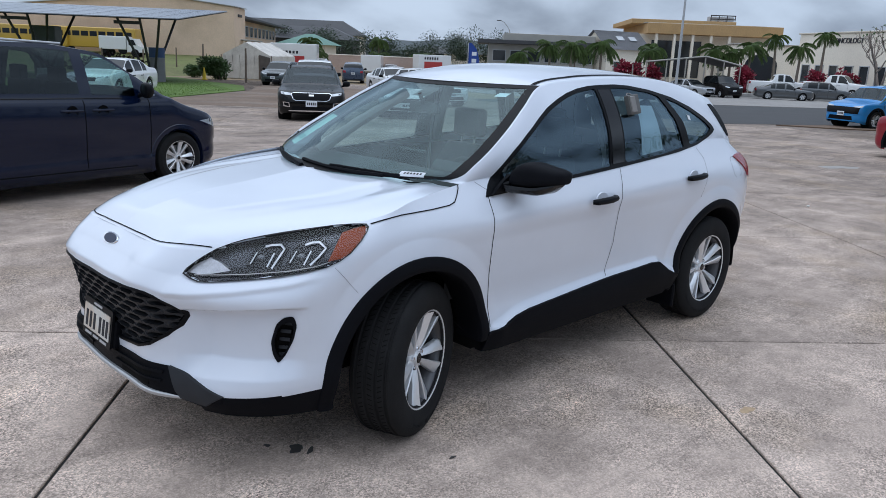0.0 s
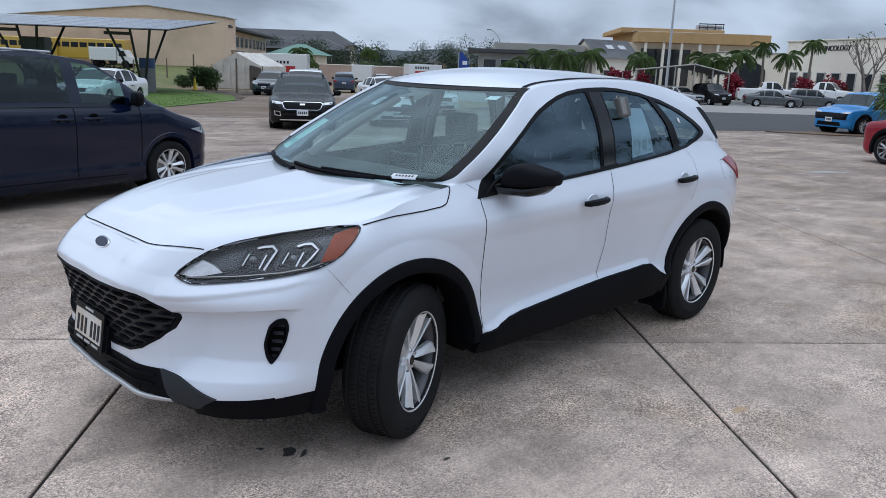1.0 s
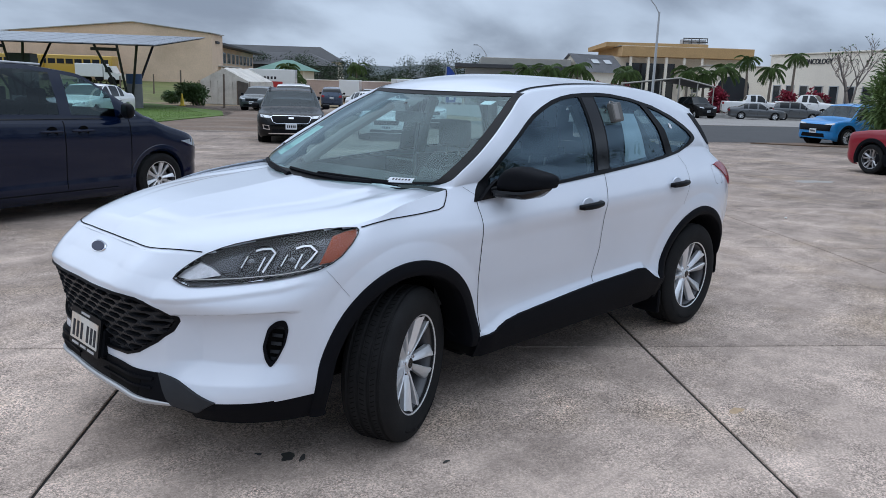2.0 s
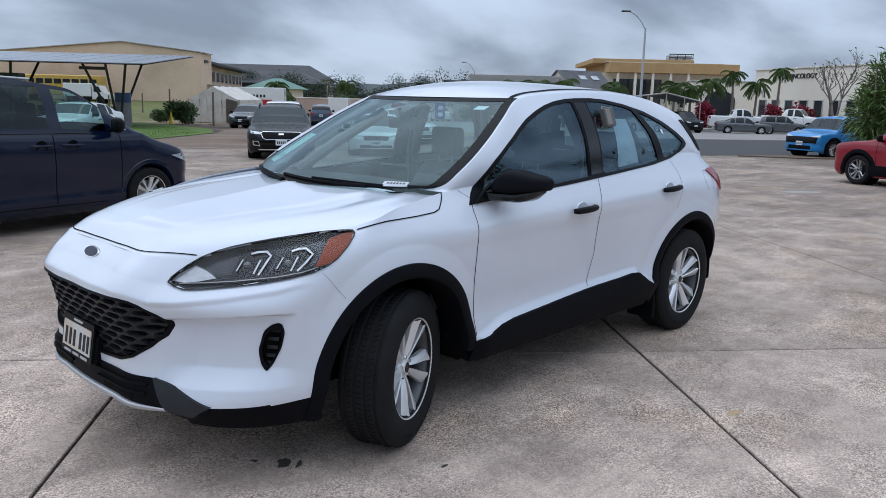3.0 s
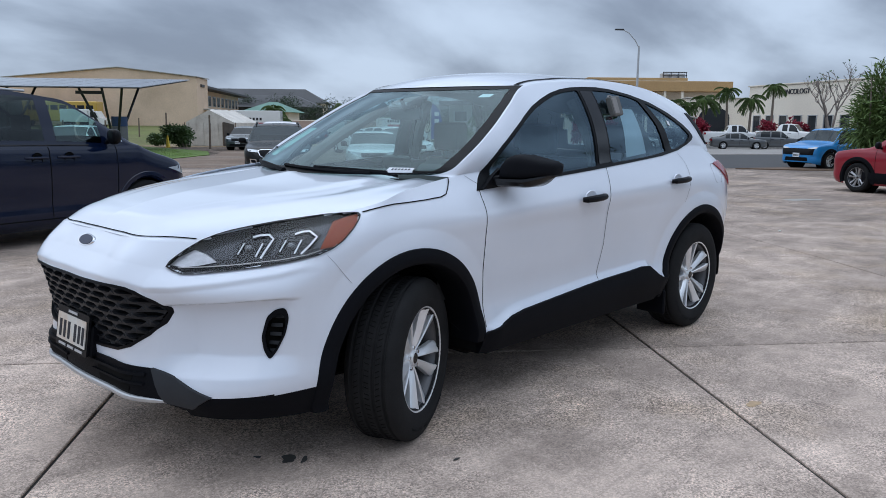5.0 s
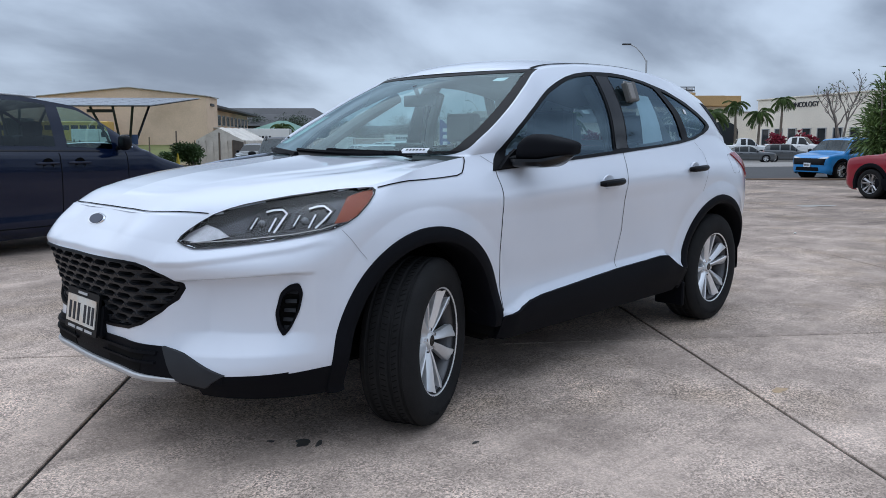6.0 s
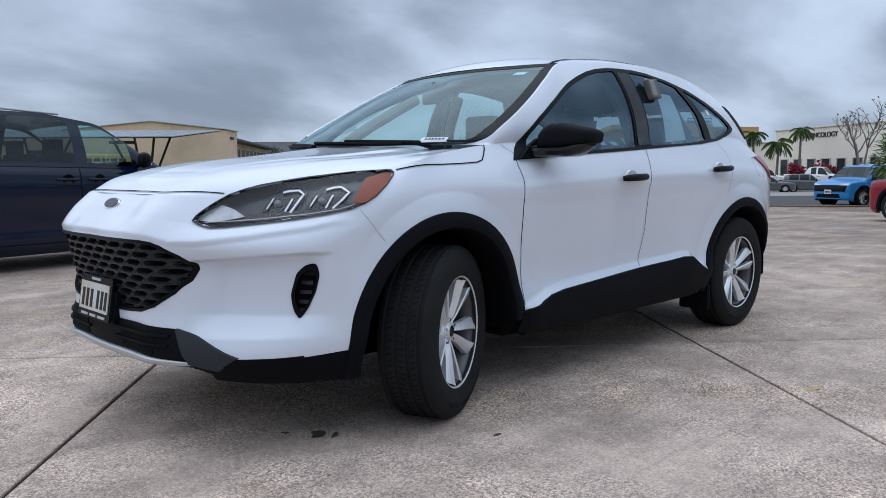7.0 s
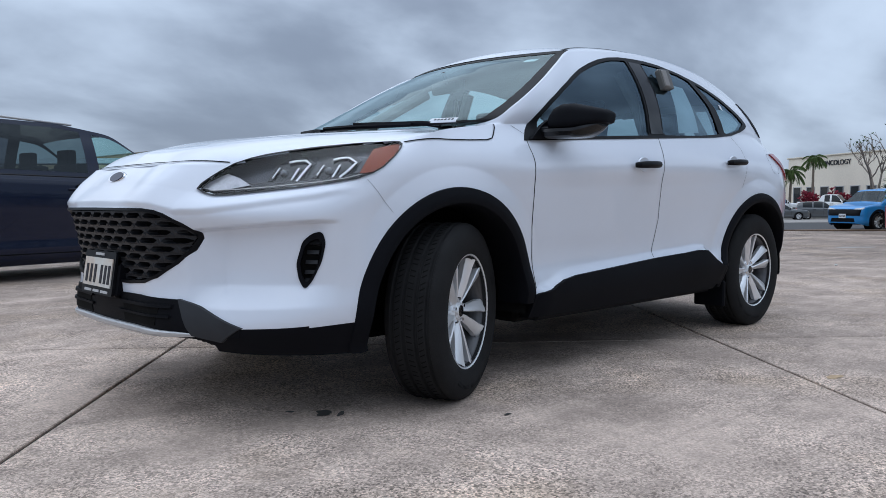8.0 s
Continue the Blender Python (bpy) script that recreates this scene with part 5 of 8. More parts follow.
def concrete(name, light, rand=0.0):
    """Broom-finished concrete with exposed grit, tyre-dark stains and pale wear, at real size."""
    m = bpy.data.materials.new(name)
    m.use_nodes = True
    nodes, links = m.node_tree.nodes, m.node_tree.links
    b = nodes["Principled BSDF"]
    b.inputs["Roughness"].default_value = 0.82
    b.inputs["Specular IOR Level"].default_value = 0.15
    geo = nodes.new("ShaderNodeNewGeometry").outputs["Position"]

    def tex(scale, detail=5, rgh=.6, stretch=None):
        n = nodes.new("ShaderNodeTexNoise")
        n.inputs["Scale"].default_value, n.inputs["Detail"].default_value, n.inputs["Roughness"].default_value = scale, detail, rgh
        v = geo
        if stretch:
            mp = nodes.new("ShaderNodeMapping")
            mp.inputs["Rotation"].default_value, mp.inputs["Scale"].default_value = (0, 0, radians(-46)), stretch
            links.new(geo, mp.inputs[0])
            v = mp.outputs[0]
        links.new(v, n.inputs["Vector"])
        return n.outputs[0]

    def rng(v, a, c, lo, hi):
        n = nodes.new("ShaderNodeMapRange")
        for i, q in enumerate((a, c, lo, hi)):
            n.inputs[i + 1].default_value = q
        links.new(v, n.inputs[0])
        return n.outputs[0]

    def mul(a, c):
        n = nodes.new("ShaderNodeMath")
        n.operation = "MULTIPLY"
        links.new(a, n.inputs[0]), links.new(c, n.inputs[1])
        return n.outputs[0]

    vor = nodes.new("ShaderNodeTexVoronoi")
    vor.inputs["Scale"].default_value = 145
    links.new(geo, vor.inputs["Vector"])
    sep = nodes.new("ShaderNodeSeparateColor")
    links.new(vor.outputs["Color"], sep.inputs[0])
    grit = nodes.new("ShaderNodeMix")
    grit.data_type = "FLOAT"
    grit.inputs[2].default_value = 1.0
    # grit shows where the smooth paste has worn away
    links.new(rng(tex(.95, 5, .62), .40, .58, .30, 1.15), grit.inputs[0])
    grit.clamp_factor = False
    links.new(mul(rng(sep.outputs[0], 0, 1, .40, 1.56), rng(tex(300, 3), .3, .7, .66, 1.34)), grit.inputs[3])
    f = grit.outputs[0]
    f = mul(f, rng(tex(.55, 6), .35, .68, .68, 1.22))
    f = mul(f, rng(tex(2.6, 8, .74), .36, .64, .74, 1.20))
    f = mul(f, rng(tex(.8, 6, .65, (.35, 2.4, 1)), .42, .72, 1.06, .78))
    f = mul(f, rng(tex(62, 4, .65), .3, .7, .84, 1.16))
    # pale scuffs where the skin has come off, and thin dark drag marks
    f = mul(f, rng(tex(1.1, 9, .66, (.45, 1.9, 1)), .57, .615, 1.0, 1.13))
    f = mul(f, rng(tex(1.7, 8, .7, (.25, 3.2, 1)), .60, .66, 1.0, .82))
    if rand:
        info = nodes.new("ShaderNodeObjectInfo")
        f = mul(f, rng(info.outputs["Random"], 0, 1, 1 - rand, 1 + rand))
    hue = nodes.new("ShaderNodeMix")
    hue.data_type = "RGBA"
    hue.inputs[6].default_value = (light * 1.24, light * .985, light * .82, 1)
    hue.inputs[7].default_value = (light * 1.27, light * .94, light * .66, 1)
    links.new(rng(tex(.9, 5), .5, .75, 0, .75), hue.inputs[0])
    sc = nodes.new("ShaderNodeVectorMath")
    sc.operation = "SCALE"
    links.new(hue.outputs[2], sc.inputs[0]), links.new(f, sc.inputs["Scale"])
    links.new(sc.outputs[0], b.inputs["Base Color"])
    bp = nodes.new("ShaderNodeBump")
    bp.inputs["Strength"].default_value, bp.inputs["Distance"].default_value = .5, .004
    links.new(tex(150, 4), bp.inputs["Height"])
    links.new(bp.outputs[0], b.inputs["Normal"])
    return m


M_CONC = concrete("yard_concrete", .40, .05)
# same concrete in two darker colours, for slabs on the fold and beyond it
M_CONC_FOLD = concrete("yard_concrete_fold", .335, .05)
M_CONC_FAR = concrete("yard_concrete_old", .285, .05)
M_EARTH = mat("brown_soil", (.16, .105, .07), .95, vary=.25, vscale=1.5, grain=.3, gscale=12, bump=.5)
M_ASPHALT = mat("road_asphalt", (.052, .050, .050), .85, vary=.15, vscale=.5, grain=.3, gscale=30, bump=.4)
M_GRASS = mat("lawn", (.085, .150, .018), .95, vary=.25, vscale=.7, grain=.35, gscale=9, bump=.8, dark=(.10, .115, .03), dscale=.25, damount=.6)
M_DRY = mat("dry_field", (.26, .19, .11), .95, vary=.2, vscale=.15, grain=.3, gscale=3, dark=(.14, .15, .06), dscale=.05, damount=.7)
M_KERB = mat("kerb_concrete", (.38, .37, .35), .85, vary=.15, vscale=2, grain=.2, gscale=30)

bm = fresh()
bmesh.ops.create_grid(bm, x_segments=4, y_segments=4, size=1500)
for at in (8.0, 158.0):
    bmesh.ops.bisect_plane(bm, geom=bm.verts[:] + bm.edges[:] + bm.faces[:], plane_co=(0, at, 0), plane_no=(0, 1, 0))
for v in bm.verts:
    v.co.z += fall(v.co.y)
g = link("ground", bm, M_DRY, smooth=False)
g.matrix_basis = flat_spot(0, 0, -.035)
tagged(g, "flat dry ground that reaches the horizon", "ground", kind="structure")


def sheet(name, pts, z0, z1, material, label, category):
    """A flat piece of the yard with a thickness, its outline in yard axes."""
    bm = fresh()
    prism(bm, [tuple(p) for p in dense([Vector(p) for p in pts], 4.0)], z1 - z0)
    bmesh.ops.triangulate(bm, faces=[f for f in bm.faces if len(f.verts) > 4])
    for at in (8.0, 20.0, 40.0):
        bmesh.ops.bisect_plane(bm, geom=bm.verts[:] + bm.edges[:] + bm.faces[:], plane_co=(0, at, 0), plane_no=(0, 1, 0))
    for v in bm.verts:
        v.co.z += fall(v.co.y)
    ob = link(name, bm, material, smooth=False)
    ob.matrix_basis = flat_spot(0, 0, z0)
    return tagged(ob, label, category, kind="structure")


sheet("apron", [(-60, -30), (40, -30), (40, 26), (17.4, 31), (10.3, 29), (2.5, 42), (-10.5, 67), (-10, 37), (-10.8, 30.2), (-70, 25)], -.034, -.012, concrete("apron_concrete", .215), "worn pale concrete apron", "pavement")
sheet("road", [(1.2, 41), (9.9, 28.6), (17.4, 31.4), (80, 46), (80, 66), (18, 48.5), (5, 48)], -.030, -.004, M_ASPHALT, "dark asphalt road", "road")
sheet("parking_lot", [(5, 48.6), (18, 49), (80, 66.5), (110, 110), (-2, 110), (-8, 68)], -.030, -.002, mat("pale_asphalt", (.28, .26, .24), .9, vary=.15, vscale=.3, grain=.25, gscale=8), "pale worn asphalt car park", "parking lot")
sheet("lawn", [(-70, 30), (-11.1, 30.8), (-10.7, 40.5), (-12.5, 47), (-20.7, 59.0), (-75, 63)], -.030, .02, M_GRASS, "green mown lawn", "lawn")
FIELD = mat("thin_lawn", (.12, .135, .035), .95, vary=.3, vscale=.3, grain=.3, gscale=4, dark=(.2, .15, .08), dscale=.1, damount=.6)


def field(a):
    """The field behind the lawn climbs gently to the foot of the hall."""
    return fall(64) + (a - 64) / 31 * (.55 - fall(64))


bm = fresh()
grid(bm, [[(-95, a, field(a) - .02 if a < 66 else field(a)), (-60, a, field(a)), (-30, a, field(a)), (-24.5 + (a - 64) * .05, a, field(a)), (-22.5 + (a - 64) * .05, a, fall(a) - .03)] for a in np.linspace(64, 98, 18)])
fo = link("field", bm, FIELD)
fo.matrix_basis = flat_spot(0, 0)
tagged(fo, "patchy green and brown field rising to the hall", "field", kind="structure")
sheet("dirt_track", [(-12.2, 29.0), (-10.0, 26.8), (-4.5, 27.5), (-2.6, 36), (-5, 48), (-10.4, 60), (-12.0, 48), (-10.5, 41), (-10.9, 31)], -.030, -.006, mat("brown_dirt", (.17, .115, .080), .95, vary=.25, vscale=.5, grain=.3, gscale=9, dark=(.24, .20, .165), dscale=.3, damount=.7), "brown dirt washed over concrete", "dirt")
sheet("planter", [(12.3, 28.9), (17.6, 31), (30, 34), (30, 29.5), (14.5, 28)], -.03, .03, M_EARTH, "bare brown soil bed", "planter")

# slabs in a square grid
SLAB, TURN = 3.13, 50.2
bm = fresh()
box(bm, (0, 0, -.015), (SLAB - .017, SLAB - .017, .03), .004)
bm.normal_update()
slab_me = bpy.data.meshes.new("slab")
bm.to_mesh(slab_me)
bm.free()
slab_me.materials.append(M_CONC)
# slabs past the fold share one mesh in the darkest colour
far_me = slab_me.copy()
far_me.materials[0] = M_CONC_FAR
floor = tagged(new("pavement"), "pale concrete slab paving with dark joints", "pavement", kind="structure")
t_ax, n_ax = Vector((math.cos(radians(TURN)), math.sin(radians(TURN)), 0)), Vector((math.sin(radians(TURN)), -math.cos(radians(TURN)), 0))
for k in range(-4, 8):
    for j in range(-8, 9):
        c = n_ax * (-1.12 + SLAB * (k + .5)) + t_ax * (.31 + SLAB * (j + .5))
        loc = YARD.inverted() @ c
        if loc.y > 26.5:
            continue
        s_m = Matrix.Translation(c + Vector((0, 0, random.uniform(-.0015, .0)))) @ Matrix.Rotation(radians(TURN), 4, "Z")
        if abs(loc.y - 8) < 2.3:
            # a slab on the fold of the yard bends with it
            bm = fresh()
            box(bm, (0, 0, -.015), (SLAB - .017, SLAB - .017, .03), .004, YARD.inverted() @ s_m)
            bmesh.ops.bisect_plane(bm, geom=bm.verts[:] + bm.edges[:] + bm.faces[:], plane_co=(0, 8, 0), plane_no=(0, 1, 0))
            for v in bm.verts:
                v.co.z += fall(v.co.y)
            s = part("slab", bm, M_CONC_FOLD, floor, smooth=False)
            s.matrix_basis = YARD.copy()
            continue
        tilt = YARD.to_3x3().to_4x4() @ Matrix.Rotation(radians(-.773), 4, "X") @ YARD.to_3x3().to_4x4().inverted() if loc.y > 8 else Matrix()
        s = new("slab", far_me if loc.y > 8 else slab_me)
        s.parent = floor
        s.matrix_basis = Matrix.Translation((0, 0, fall(loc.y))) @ Matrix.Translation(s_m.translation) @ tilt @ Matrix.Rotation(radians(TURN), 4, "Z")
bm = fresh()
quad = [n_ax * (-1.12 + SLAB * a) + t_ax * (.31 + SLAB * b) for a, b in ((-3.98, -7.98), (7.98, -7.98), (7.98, 8.98), (-3.98, 8.98))]
bm.faces.new([bm.verts.new(YARD.inverted() @ v) for v in quad])
for at in (8.0, 25.5):
    bmesh.ops.bisect_plane(bm, geom=bm.verts[:] + bm.edges[:] + bm.faces[:], plane_co=(0, at, 0), plane_no=(0, 1, 0), clear_outer=at > 20)
for v in bm.verts:
    v.co.z += fall(v.co.y)
jb = link("joint_bed", bm, mat("joint_dirt", (.022, .02, .018), .95), smooth=False)
jb.matrix_basis = flat_spot(0, 0, -.0118)
jb.parent = None
tagged(jb, "dark dirt in the joints of the paving", "joint", kind="structure")

# marks on the concrete
M_OIL = mat("oil_stain", (.045, .042, .038), .7, vary=.3, vscale=20)
M_MEND = mat("pale_mortar", (.34, .315, .285), .9, vary=.12, vscale=9, grain=.2, gscale=90, bump=.3)
M_RUST = mat("rust_mark", (.44, .31, .19), .9, vary=.2, vscale=30)


def blot(name, x, y, r, material, label, lobes=6, squeeze=1.0, turn=0.0, seed=1):
    rnd = random.Random(seed)
    ph = [rnd.uniform(0, 6.3) for _ in range(lobes)]
    bm = fresh()
    rim = []
    for k in range(28):
        a = 2 * math.pi * k / 28
        rr = r * (1 + sum(.22 / (i + 1) * math.sin((i + 2) * a + ph[i]) for i in range(lobes)))
        p = Matrix.Rotation(turn, 2) @ Vector((rr * math.cos(a), rr * squeeze * math.sin(a)))
        rim.append(bm.verts.new((x + p.x, y + p.y, .0022)))
    bm.faces.new(rim)
    return tagged(link(name, bm, material, smooth=False), label, "stain")


blot("oil_stain", 1.905, .665, .035, M_OIL, "small dark oil stain on concrete", seed=2)
blot("oil_stain", 1.865, .72, .028, M_OIL, "small dark oil stain on concrete", seed=3, squeeze=.5, turn=.7)
blot("oil_stain", 1.99, .56, .014, M_OIL, "small dark oil stain on concrete", seed=5)
blot("oil_stain", 1.411, 1.173, .016, M_OIL, "small dark oil stain on concrete", seed=4, squeeze=.6)
pale = blot("mortar_patch", 0, 0, .42, M_MEND, "pale worn mortar patch on concrete", seed=11, squeeze=.55, turn=.5)
pale.matrix_basis = Matrix.Translation((-12.558, -2.08, fall((YARD.inverted() @ Vector((-12.558, -2.08, 0))).y) + .003)) @ YARD.to_3x3().to_4x4() @ Matrix.Rotation(radians(-.773), 4, "X")
pebble = fresh()
bmesh.ops.create_icosphere(pebble, subdivisions=2, radius=.018)
for v in pebble.verts:
    v.co = Vector((v.co.x * 1.3, v.co.y, v.co.z * .7)) * (1 + .12 * math.sin(v.co.x * 190 + v.co.y * 120))
pebble_ob = tagged(link("pebble", pebble, mat("white_stone", (.75, .74, .70), .8, vary=.1, vscale=30)), "small white stone lying on concrete", "pebble")
pebble_ob.location = (-6.949, -.505, fall((YARD.inverted() @ Vector((-6.949, -.505, 0))).y) + .012)
blot("rust_mark", -.13, 1.82, .045, M_RUST, "small orange rust mark on concrete", seed=7, squeeze=.7)


# ---- background cars ----
PROFILES = {
    "suv": [(0, .38), (.012, .49), (.05, .565), (.24, .645), (.28, .68), (.43, .975), (.55, 1.0), (.78, .985), (.90, .95), (.955, .84), (.985, .66), (1, .56)],
    "van": [(0, .33), (.010, .42), (.035, .485), (.085, .540), (.130, .575), (.172, .630), (.335, .945), (.46, .995), (.80, 1.0), (.92, .97), (.965, .86), (.99, .62), (1, .50)],
    "sedan": [(0, .42), (.012, .52), (.05, .58), (.27, .675), (.30, .70), (.43, .975), (.55, 1.0), (.68, .965), (.83, .76), (.95, .735), (.99, .68), (1, .55)],
    "hatch": [(0, .40), (.012, .50), (.05, .57), (.20, .64), (.245, .675), (.38, .97), (.50, 1.0), (.80, .985), (.93, .93), (.97, .82), (.99, .66), (1, .55)],
    "pickup": [(0, .46), (.012, .56), (.04, .61), (.24, .655), (.265, .68), (.36, .975), (.45, 1.0), (.56, .985), (.60, .94), (.625, .665), (.66, .655), (.99, .655), (1, .58)],
}


class Motor:
    """A parked car of everyday shape: x ahead, its middle at the origin, standing on z = 0."""

    def __init__(self, name, label, kind, size, paint_mat, m, wheelbase, front, r_t=.34, group="", detail=1, glass=None, rim=None, belt=.60, spread=1.0, cladding=False, arch=None, front_glass=None):
        self.kind, (self.L, self.W, self.H), self.r_t = kind, size, r_t
        L, W, H = size
        self.ob = thing(name, label, "car", group, m=m)
        self.belt = belt
        xs = np.concatenate([np.linspace(0, .06, 9)[:-1], np.linspace(.06, .94, 96), np.linspace(.94, 1, 9)[1:]])
        pr = np.array(PROFILES[kind])
        top = np.interp(xs, pr[:, 0], pr[:, 1])
        ker = np.array([.25, .5, .25])
        for _ in range(4):
            top[1:-1] = np.convolve(top, ker, "valid")
        self.xs, self.top = xs, top * H
        plan = 1 - .30 * np.clip((.07 - xs) / .07, 0, 1) ** 2.2 - .05 * np.clip((.22 - xs) / .22, 0, 1) ** 2 - .16 * np.clip((xs - .94) / .06, 0, 1) ** 2 - .05 * np.clip((xs - .75) / .25, 0, 1) ** 2
        self.plan = plan * W / 2
        beltz = H * (belt + .035 * np.clip((xs - .3) / .6, 0, 1))
        rows = []
        for x, zt, hw, zb in zip(xs, self.top, self.plan, beltz):
            zs = min(zb, zt - .02)
            gh = max(zt - zb, 0)
            wr = hw * (.93 - .20 * min(gh / (.38 * H), 1))
            bot = .175 + .10 * max(0, (abs(x - .5) - .42) / .08)
            lower = [(hw * .90, bot), (hw * .965, bot + .07), (hw * .985, bot + .16), (hw * .975, bot + .28), (hw, bot + (zs - bot) * .62), (hw * 1.0, bot + (zs - bot) * .80), (hw * .985, zs - .05), (hw * .955, zs)]
            up = []
            for t in (.10, .25, .45, .65, .82, .92, 1.0):
                y = hw * .955 + (wr - hw * .955) * t + .025 * 4 * t * (1 - t) * min(gh * 3, 1)
                up.append((y, zs + (zt - .035 - zs) * t if gh > .05 else zs + (zt - zs) * t * .5))
            y0, z0 = up[-1]
            cap = [(y0 * (1 - s), z0 + (zt - z0) * (1 - (1 - s) ** 2.4)) for s in (.06, .16, .35, .6, .8, 1.0)]
            low2 = []
            for (ya, za), (yb, zb2) in zip(lower, lower[1:]):
                for q in (0, 1 / 3, 2 / 3):
                    low2.append((ya + (yb - ya) * q, za + (zb2 - za) * q))
            low2.append(lower[-1])
            rows.append([((.5 - x) * L, y, z) for y, z in low2 + up + cap])
        rows = np.array(rows)
        n = rows.shape[0]
        full = np.concatenate([rows, rows[:, ::-1][:, 1:] * (1, -1, 1)], 1)
        self.rows = full
        fv = [Vector(p) for p in full.reshape(-1, 3)]
        M2 = full.shape[1]
        quads = [(i * M2 + j, i * M2 + j + 1, (i + 1) * M2 + j + 1, (i + 1) * M2 + j) for i in range(n - 1) for j in range(M2 - 1)]
        self.bvh = BVHTree.FromPolygons(fv, quads + [tuple(range(M2)), tuple(range((n - 1) * M2, n * M2))])
        self.side, self.front, self.back = Drape(self.bvh, (0, -1, 0)), Drape(self.bvh, (-1, 0, 0)), Drape(self.bvh, (1, 0, 0))
        self.wheels = [(.5 - front / L) * L, (.5 - (front + wheelbase) / L) * L]
        slope = np.gradient(self.top, xs)
        bm_b, bm_g, bm_f = fresh(), fresh(), fresh()
        vf = {}
        vb = [bm_b.verts.new(p) for p in fv]
        vg = {}
        rr = arch or r_t * 1.16
        for i in range(n - 1):
            xm = (xs[i] + xs[i + 1]) / 2
            gh = (self.top[i] + self.top[i + 1]) / 2 - H * (belt + .03)
            for j in range(M2 - 1):
                q = (i * M2 + j, i * M2 + j + 1, (i + 1) * M2 + j + 1, (i + 1) * M2 + j)
                c = sum((fv[k] for k in q), Vector()) / 4
                if any((c.x - wx) ** 2 + (c.z - r_t) ** 2 < (rr * 1.05) ** 2 for wx in self.wheels) and abs(c.y) > W * .30 and c.z < r_t + rr:
                    continue
                jj = min(j, M2 - 2 - j)
                side_g = 22 <= jj <= 26 and gh > .17 * H and self.glazed(xm)
                top_g = jj >= 28 and gh > .03 * H and abs(slope[i]) > .5 * H and self.ends(xm)
                if front_glass and (side_g and xm < .41 or top_g and xm < .5):
                    for k in q:
                        if k not in vf:
                            vf[k] = bm_f.verts.new(fv[k])
                    bm_f.faces.new([vf[k] for k in q])
                elif side_g or top_g:
                    for k in q:
                        if k not in vg:
                            vg[k] = bm_g.verts.new(fv[k])
                    bm_g.faces.new([vg[k] for k in q])
                else:
                    bm_b.faces.new([vb[k] for k in q])
        for idx in (0, n - 1):
            bm_b.faces.new([vb[idx * M2 + j] for j in range(M2)])
        for v in [v for v in bm_b.verts if not v.link_faces]:
            bm_b.verts.remove(v)
        self.body = part("body", bm_b, paint_mat, self.ob, sharp=40)
        self.glass = part("glazing", bm_g, glass or M_CARGLASS, self.body, sharp=40)
        if front_glass:
            fg = part("front_glazing", bm_f, front_glass, self.body, sharp=40)
            fg.visible_shadow = False
        bm = fresh()
        box(bm, (0, 0, .34), (L * .90, W * .80, .22))
        part("underbody", bm, M_GAP, self.ob)
        for wx in self.wheels:
            for s in (1, -1):
                w = road_wheel(self.ob, r_t, .215, r_t * .66, 5, rim, fine=False)
                w.matrix_basis = pose(wx, s * (W / 2 - .115), r_t, 0, 0, 0 if s > 0 else 180) @ Matrix.Rotation(radians(random.uniform(0, 72)), 4, "Y")
                bm = fresh()
                lathe(bm, [(rr * 1.0, -.11), (rr * 1.0, -.34), (.01, -.34)], Matrix.Translation((wx, s * (W / 2 - .02), r_t)) @ Matrix.Rotation(radians(-90 * s), 4, "X"), 28)
                part("wheel_well", bm, M_GAP, self.body)
                if True:
                    bm = fresh()
                    rws = []
                    for k in range(33):
                        a = radians(-18 + 216 * k / 32)
                        row = []
                        for q, off in (((1.22, -.002), (1.18, .012), (1.02, .016), (.93, -.03)) if cladding else ((1.15, -.001), (1.13, .008), (1.08, .010), (1.01, .012), (.93, -.03))):
                            xx, zz = wx + rr * q * math.cos(a), r_t + rr * q * math.sin(a)
                            qq = max(q, 1.02)
                            yy = self.side.drop(*self.side.flat((wx + rr * qq * math.cos(a), 1, max(.25, r_t + rr * qq * math.sin(a)))), 0).y
                            row.append((xx, s * (yy + off), zz))
                        rws.append(row)
                    grid(bm, rws)
                    part("arch_moulding", bm, M_BLACK if cladding else paint_mat, self.body)

    def glazed(self, x):
        posts = {"suv": (.44, .47, .645, .675, .86), "van": (.388, .411, .615, .64, .90), "sedan": (.475, .50, .64, .66, .735), "hatch": (.45, .48, .66, .69, .88), "pickup": (.43, .455, .545, .56, .56)}[self.kind]
        lo = {"suv": .345, "van": .222, "sedan": .355, "hatch": .31, "pickup": .30}[self.kind]
        return lo < x < posts[-1] and not (posts[0] < x < posts[1]) and not (posts[2] < x < posts[3])

    def ends(self, x):
        lo = {"suv": (.275, .425), "van": (.162, .330), "sedan": (.29, .42), "hatch": (.245, .37), "pickup": (.255, .355)}[self.kind]
        hi = {"suv": (.915, .972), "van": (.935, .98), "sedan": (.69, .825), "hatch": (.94, .975), "pickup": (.60, .622)}[self.kind]
        return lo[0] < x < lo[1] or hi[0] < x < hi[1]

    def at_front(self, name, pts, material, off=.008, both_sides=True, parent=None, label="", skirt=.01):
        """Outline in (y, z) laid on the nose."""
        for s in ((1, -1) if both_sides else (1,)):
            part(name, self.front.sheet([Vector((9, s * y, z)) for y, z in pts], off, .06, skirt=skirt), material, parent or self.body, label)

